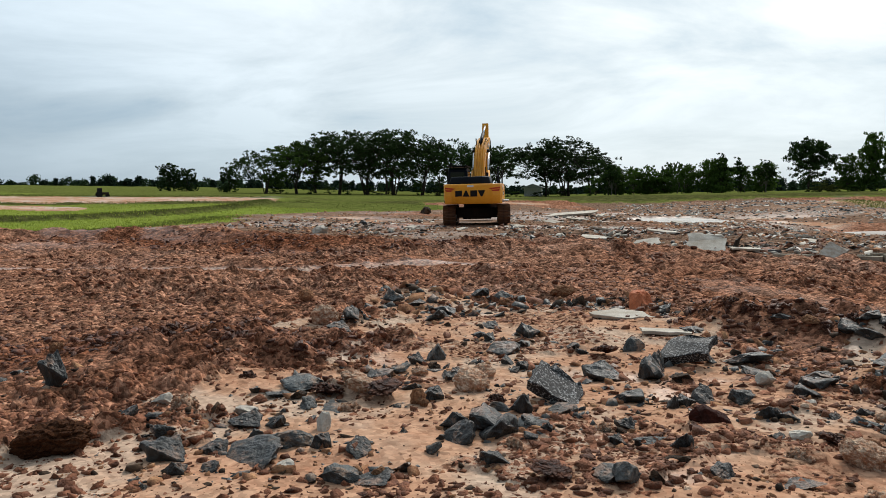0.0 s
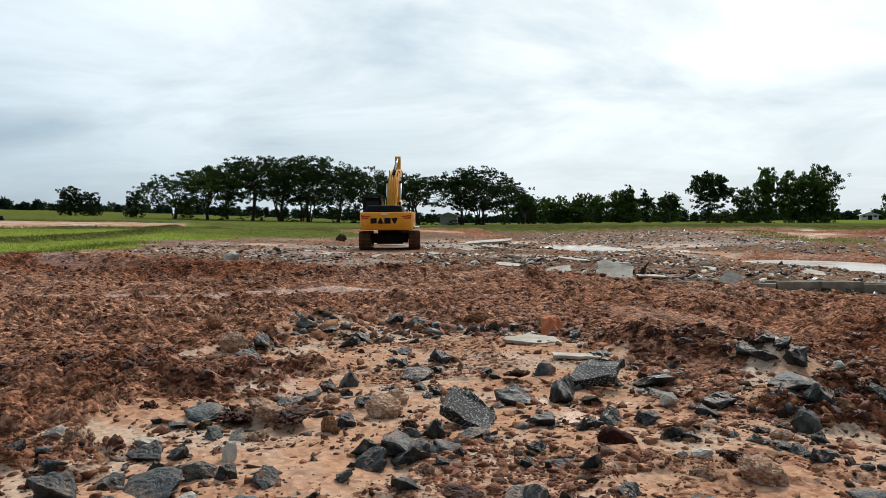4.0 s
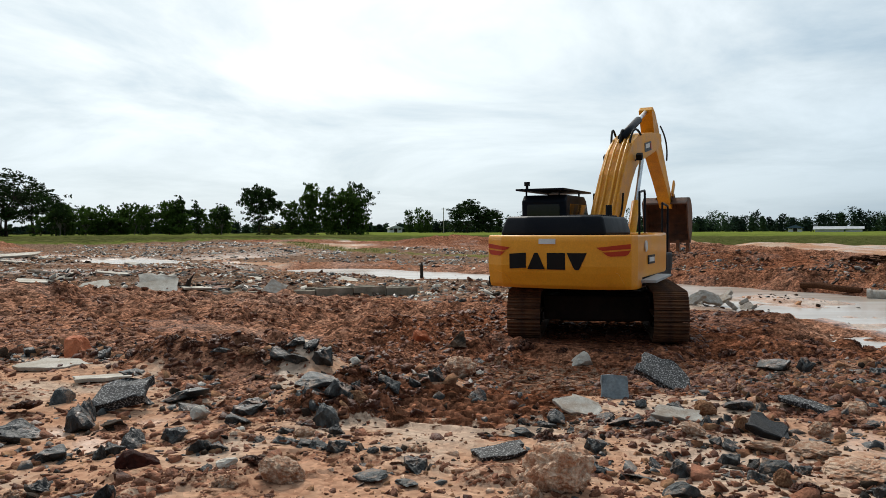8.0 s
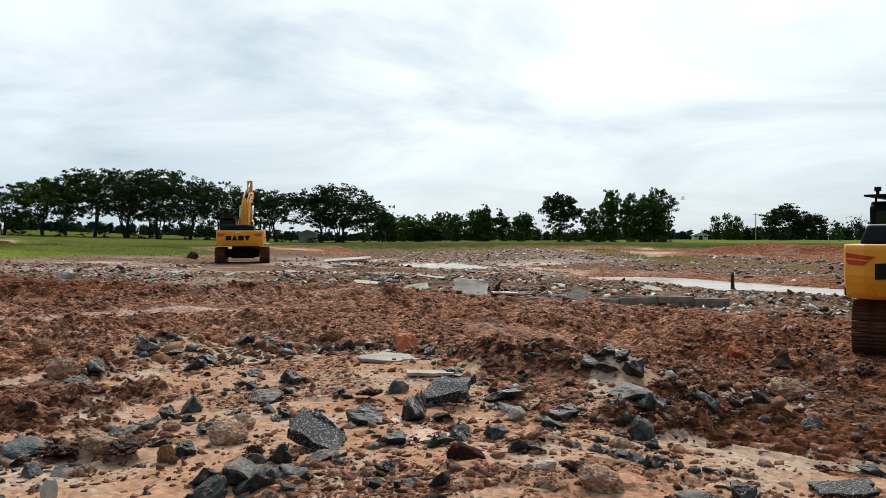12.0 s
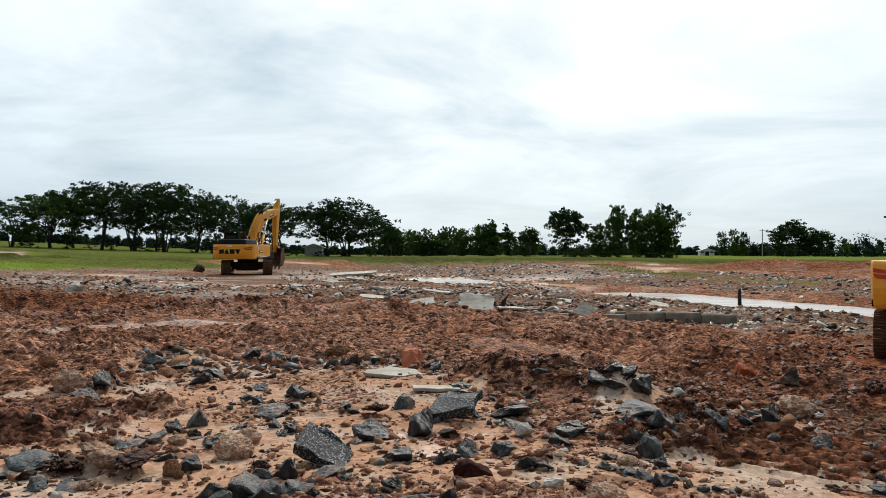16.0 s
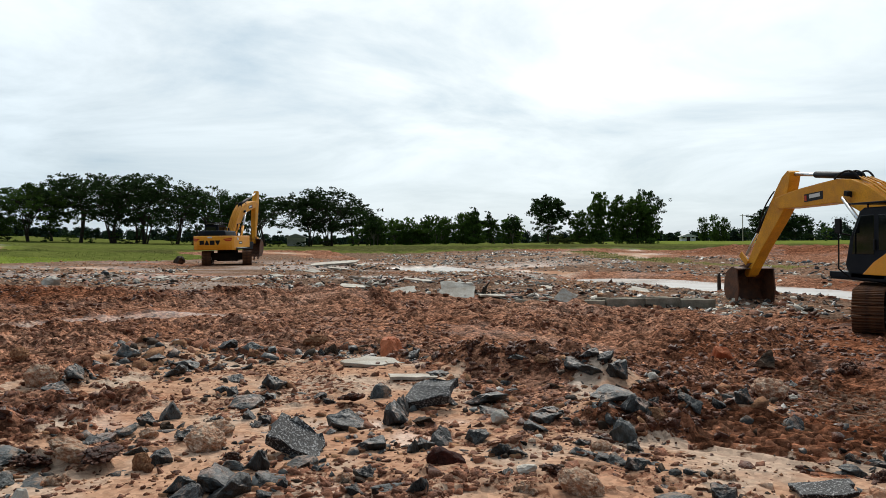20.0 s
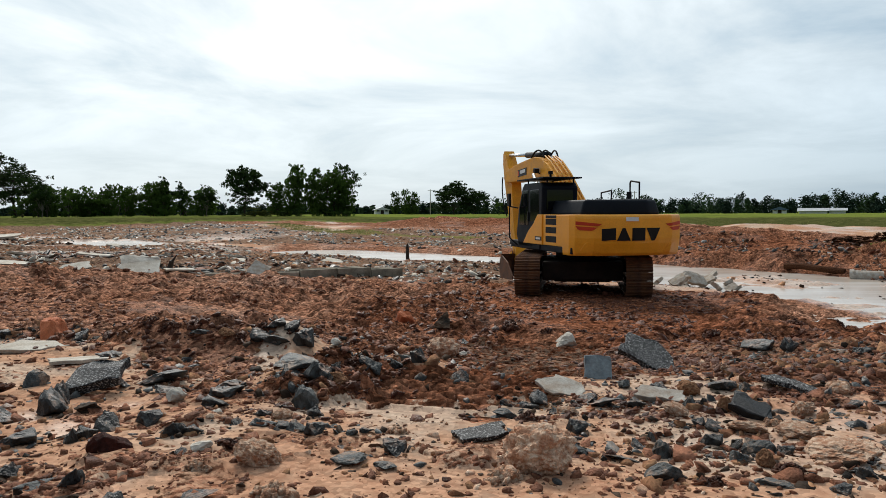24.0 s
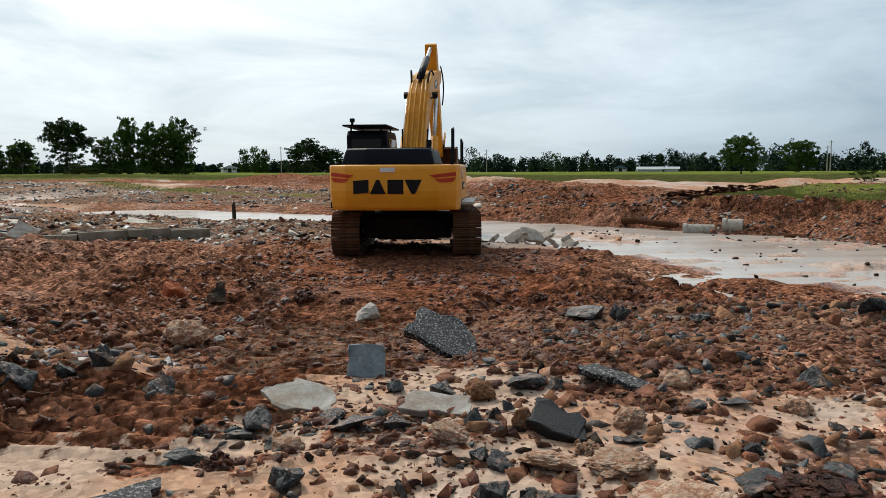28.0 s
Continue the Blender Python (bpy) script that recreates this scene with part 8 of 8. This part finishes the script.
def rock_drifts():
    """Rocks lying in drifts: the larger ones single, the small ones strewn between them."""
    r = random.Random(77)
    small, count = [], 0
    for cx, cy, w in CLUSTER_A + CLUSTER_B + CLUSTER_C:
        for i in range(1):
            a, q = r.uniform(0, 6.28), w * r.uniform(0.1, 0.75)
            x, y = cx + q * math.cos(a) * 1.15, cy + q * math.sin(a) * 0.8
            sz = min(0.23, w * r.uniform(0.24, 0.55)) + 0.03
            count += 1
            k = r.random()
            if seg_dist(np.array([x]), np.array([y]), -3.0, 2.2, -1.3, 1.9)[0][0] < 0.62:
                continue
            if k < 0.80:
                stone("rock", DARK_KIND[count % 14], x, y, sz, "dark grey angular broken rock on wet sand", "broken rocks on the sand")
            elif k < 0.92:
                stone("rock", GREY_KIND[count % 7], x, y, sz * 0.8, "grey angular broken rock half sunk in sand", "broken rocks on the sand")
            else:
                stone("rock", TAN_KIND[count % 5], x, y, sz * 0.8, "tan pitted laterite lump on sand", "tan laterite lumps", 0.3)
        for i in range(16 if cy > 0.3 else 7):
            a, q = r.uniform(0, 6.28), w * r.uniform(0.2, 1.25)
            small.append((cx + q * math.cos(a) * 1.2, cy + q * math.sin(a) * 0.9, (min(0.22, w * r.uniform(0.26, 0.6)) + 0.025) * (1.35 if cy > 0.3 else 1)))
        for i in range(50 if cy > 0.3 else 30):
            a, q = r.uniform(0, 6.28), (w + 0.1) * r.uniform(0.02, 1.0) ** 0.6 * 1.5
            small.append((cx + q * math.cos(a) * 1.2, cy + q * math.sin(a), min(0.16, w * r.uniform(0.14, 0.46)) * r.uniform(0.45, 1)))
    # a looser belt where the sand meets the torn mud
    for i in range(700):
        f = r.random()
        x, y = -7.2 + 5.6 * f + r.gauss(0, 0.35), 1.0 + 1.9 * math.sin(3.0 * f) + r.gauss(0, 0.4)
        small.append((x, y, 0.05 + 0.22 * r.random() ** 2))
    # looser drifts down the slope towards the river and beside the pressed strip
    for x0, y0, x1, y1, wide, count in ((1.2, -2.4, 5.2, 0.8, 0.55, 330), (-1.6, 3.2, 0.6, 0.2, 0.4, 260), (-1.3, 1.4, 0.3, 1.9, 0.3, 220), (-1.1, 0.6, -0.7, -0.5, 0.25, 120), (-1.8, 4.6, -0.8, 2.6, 0.35, 140), (3.4, 0.9, 5.2, 1.2, 0.3, 130), (5.4, 3.3, 8.2, 1.5, 0.4, 220), (2.8, -2.6, 4.6, -1.6, 0.4, 170), (2.6, -1.4, 6.2, 0.2, 0.5, 200)):
        for i in range(count):
            f = r.random()
            small.append((x0 + (x1 - x0) * f + r.gauss(0, wide), y0 + (y1 - y0) * f + r.gauss(0, wide), 0.04 + 0.19 * r.random() ** 2))
    # broken-off pieces lying against the larger rocks
    broken = []
    for x, y, w, h in DARK_A + DARK_B + DARK_C + DARK_D + DARK_E + DARK_F + GREY_A + GREY_B:
        for i in range(4 if w > 0.22 else 3):
            a, k = r.uniform(0, 6.28), w * r.uniform(0.25, 0.62)
            broken.append((x + math.cos(a) * (0.42 * w + 0.5 * k), y + math.sin(a) * (0.42 * w + 0.5 * k), k))
    p = np.array(broken)
    for name, words, kinds, mat, i in (("broken_pieces", "dark broken pieces lying beside larger rocks", DARK_KIND, DARKROCK, 0), ("grey_pieces", "blue-grey broken pieces lying beside larger rocks", None, GREYROCK, 1),
                                       ("stained_pieces", "brown mud-stained pieces lying beside larger rocks", None, STAINEDROCK, 2), ("tan_pieces", "tan laterite pieces lying beside larger rocks", None, TANROCK, 3)):
        scatter(name, words, "rubble", [shape_arrays(me) for me in kinds] if kinds else (CLODS if i == 3 else SHARDS), p[i::4, 0], p[i::4, 1], p[i::4, 2], mat, seed=90 + i, squash=(0.6, 1.0))
    p = np.array(small)
    p = p[seg_dist(p[:, 0], p[:, 1], -3.0, 2.2, -1.3, 1.9)[0] > 0.6]
    for name, words, mat, i in (("broken_stones", "small dark broken stones lying in drifts", DARKROCK, 0), ("stained_stones", "small mud-stained stones lying in drifts", STAINEDROCK, 1),
                                ("pale_stones", "small grey stones lying in drifts", GREYROCK, 2), ("earth_crumbs", "red earth crumbs lying between rocks", MUDCLOD, 3), ("tan_stones", "small tan crumbs lying between rocks", TANROCK, 4)):
        q = p[i::5]
        scatter(name, words, "rubble", SHARDS if i < 3 else CLODS, q[:, 0], q[:, 1], q[:, 2] * (1.2, 1.1, 0.9, 1.2, 1.1)[i], mat, seed=21 + i)


rock_drifts()


def shore_stones():
    """Stones washed out along the far shore and on the bars."""
    r = np.random.default_rng(33)
    n = 2600
    t = r.uniform(0, 1, n)
    q = r.normal(0.3, 0.8, n)
    x, y = 12.5 + 7.0 * t + 0.85 * q, 20.5 - 11.5 * t + 0.52 * q
    s = 0.05 + 0.24 * r.uniform(0, 1, n) ** 3
    k = r.uniform(0, 1, n)
    for name, words, mat, lo, hi in (("shore_stones", "dark stones washed out along the shore", DARKROCK, 0, 0.4), ("shore_rubble", "tan and grey rubble along the shore", CONCRETE_PALE, 0.4, 0.6), ("shore_earth", "brown earth lumps along the shore", MUDCLOD, 0.6, 1)):
        b = (k >= lo) & (k < hi) & (t > 0.25 * (lo < 0.5))
        scatter(name, words, "rubble", SHARDS, x[b], y[b], s[b], mat, seed=int(50 + lo * 10))
    # earth lumps and stones down the face of the far bank
    n = 3200
    t, q = r.uniform(0, 1, n), r.uniform(0.2, 5.0, n)
    x, y = 8.5 + 10.5 * t + 0.80 * q, 27.5 - 14.5 * t + 0.50 * q
    q = (river(x, y)[0] > 0.3) & (fbm(x * 0.6, y * 0.6, 175, 3) > 0.42) & (zones(x, y)[1] < 0.2)
    x, y = x[q], y[q]
    s = 0.08 + 0.36 * r.uniform(0, 1, len(x)) ** 2.6
    for i, (name, words, mat) in enumerate((("bank_lumps", "brown earth lumps on the washed-out bank", MUDCLOD), ("bank_clods", "dark wet clods on the washed-out bank", WETCLOD), ("bank_rubble", "dark stones in the washed-out bank", STAINEDROCK), ("bank_tan_lumps", "tan earth lumps in the washed-out bank", TANROCK), ("bank_grey_stones", "grey stones in the washed-out bank", GREYROCK))):
        scatter(name, words, "rubble", CLODS + SHARDS, x[i::5], y[i::5], s[i::5], mat, seed=100 + i, squash=(0.4, 0.85))
    n = 140
    x, y = r.uniform(8.5, 17, n), r.uniform(5, 19, n)
    e = river(x, y)[0]
    q = e < -0.4
    scatter("shallows_stones", "dark stones standing in shallow water", "rubble", SHARDS, x[q], y[q], r.uniform(0.08, 0.26, n)[q], STAINEDROCK, sink=-0.2, seed=58)
    # the bank's dark eroded overhang, built as two log-shaped tubes
    for px, py, rz, L in ((13.0, 19.5, -58, 2.1), (16.0, 14.7, -70, 1.2)):
        log = empty("fallen_log", pose(px, py, gz(px, py) + 0.08, 0, 0, rz), "dark earth overhang at the water's edge, shaped like a log", "log")
        part("trunk", tube([(0, 0, 0.02), (L * 0.3, 0.07, 0.05), (L * 0.65, -0.03, 0.0), (L, 0.12, -0.05)], 0.11, sides=11), MATTED, log)
        part("broken_branch", rod((L * 0.5, 0, 0.05), (L * 0.62, 0.2, 0.32), 0.05, r1=0.02, sides=7), WOODDARK, log)
    for px, py, h, w in ((17.3, 22.6, 0.55, 2.0), (18.3, 21.4, 0.7, 2.4), (19.0, 20.4, 0.45, 1.6)):
        plant("brush_heap", "roots", px, py, h, w, px * 50, "heap of dark uprooted brush on the earth bank", "heaps of brush")
    plant("bush", "shrub_b", 22.0, 18.6, 0.6, 1.2, 40, "low scrubby bush on the earth bank")


shore_stones()


def grass_blades():
    """Blades on the paddies and along the grassy banks."""
    r = np.random.default_rng(15)
    n = 60000
    d = 38 * (76 / 38) ** r.uniform(0, 1, n)
    a = np.radians(r.uniform(-80, 50, n))
    x, y = 0.4 + d * np.sin(a), -7 + d * np.cos(a)
    x2, y2 = r.uniform(12, 34, 7000), r.uniform(2, 34, 7000)
    x, y, d = np.concatenate([x, x2]), np.concatenate([y, y2]), np.concatenate([d, np.hypot(x2, y2 + 7)])
    sand, grass, *_ = zones(x, y)
    keep = (r.uniform(0, 1, len(x)) < grass) & (d < 74)
    keep &= ((x < -37) & (y < 33)) | (r.uniform(0, 1, len(x)) < 0.25)
    x, y, d = x[keep], y[keep], d[keep]
    z = ground_z(x, y)
    m = len(x)
    h = r.uniform(0.04, 0.14, m) * (0.9 + d * 0.002)
    w = 0.01 + d * 0.0005
    t = r.uniform(0, np.pi, m)
    lx, ly = r.normal(0, 0.35, m) * h, r.normal(0, 0.35, m) * h
    v = np.stack([np.stack([x - w * np.cos(t), y - w * np.sin(t), z - 0.02], -1), np.stack([x + w * np.cos(t), y + w * np.sin(t), z - 0.02], -1),
                  np.stack([x + lx, y + ly, z + h], -1)], 1).reshape(-1, 3)
    rice = (x < -37) & (y < 33)
    for name, words, mat, sel in (("young_rice", "bright green young rice in the paddies", GRASSMAT, rice), ("grass", "dull green grass in the fields", DRYGRASS, ~rice)):
        tagged(new(name, np_mesh(name, v[np.repeat(sel, 3)], np.arange(3 * sel.sum()).reshape(-1, 3), mat)), words, "grass", kind="stuff")


grass_blades()


def bund_grass():
    """Tall olive grass along the low banks between the paddies and on the scarp by the river."""
    r = np.random.default_rng(19)
    xs, ys = [], []
    for ax, ay, bx, by in BUNDS[:4] + [(-36, 3, -39, 14), (-39, 14, -47, 24)]:
        n = int(230 * math.hypot(bx - ax, by - ay))
        t = r.uniform(0, 1, n)
        xs.append(ax + (bx - ax) * t + r.normal(0, 0.75, n))
        ys.append(ay + (by - ay) * t + r.normal(0, 0.75, n))
    for ax, ay, bx, by in BUNDS[4:]:
        n = int(110 * math.hypot(bx - ax, by - ay))
        t = r.uniform(0, 1, n)
        xs.append(ax + (bx - ax) * t + r.normal(0, 0.5, n))
        ys.append(ay + (by - ay) * t + r.normal(0, 0.5, n))
    n = 9000
    t = r.uniform(0, 1, n)
    q = np.abs(r.normal(0, 1.2, n)) + 0.15
    xs.append(16.0 + 4.2 * t + 0.906 * q)
    ys.append(19.2 - 8.9 * t + 0.425 * q)
    for ax, ay, bx, by, n, wide in ((-14, 61, -8.5, 52, 1500, 0.9), (-8.5, 52, -4.5, 46, 350, 0.6)):
        t = r.uniform(0, 1, n)
        xs.append(ax + (bx - ax) * t + r.normal(0, wide, n))
        ys.append(ay + (by - ay) * t + r.normal(0, wide, n))
    x, y = np.concatenate(xs), np.concatenate(ys)
    z = ground_z(x, y)
    d = np.hypot(x - 0.4, y + 7)
    m = len(x)
    h = r.uniform(0.04, 0.13, m) * np.where((x > 0) & (y < 30), 0.5, 1)
    w = 0.006 + d * 0.00032
    t = r.uniform(0, np.pi, m)
    lx, ly = r.normal(0, 0.4, m) * h, r.normal(0, 0.4, m) * h
    v = np.stack([np.stack([x - w * np.cos(t), y - w * np.sin(t), z - 0.02], -1), np.stack([x + w * np.cos(t), y + w * np.sin(t), z - 0.02], -1),
                  np.stack([x + lx, y + ly, z + h], -1)], 1).reshape(-1, 3)
    me = np_mesh("olive_grass", v, np.arange(3 * m).reshape(-1, 3), DRYGRASS)
    tagged(new("olive_grass", me), "tall olive grass along the paddy banks", "grass", kind="stuff")


bund_grass()


# ---- what moves ----
def motions():
    drive(near_machine, NEAR_ROWS, NEAR_TRACK, NEAR_Z)
    drive(far_machine, FAR_ROWS, FAR_TRACK, FAR_Z)


motions()
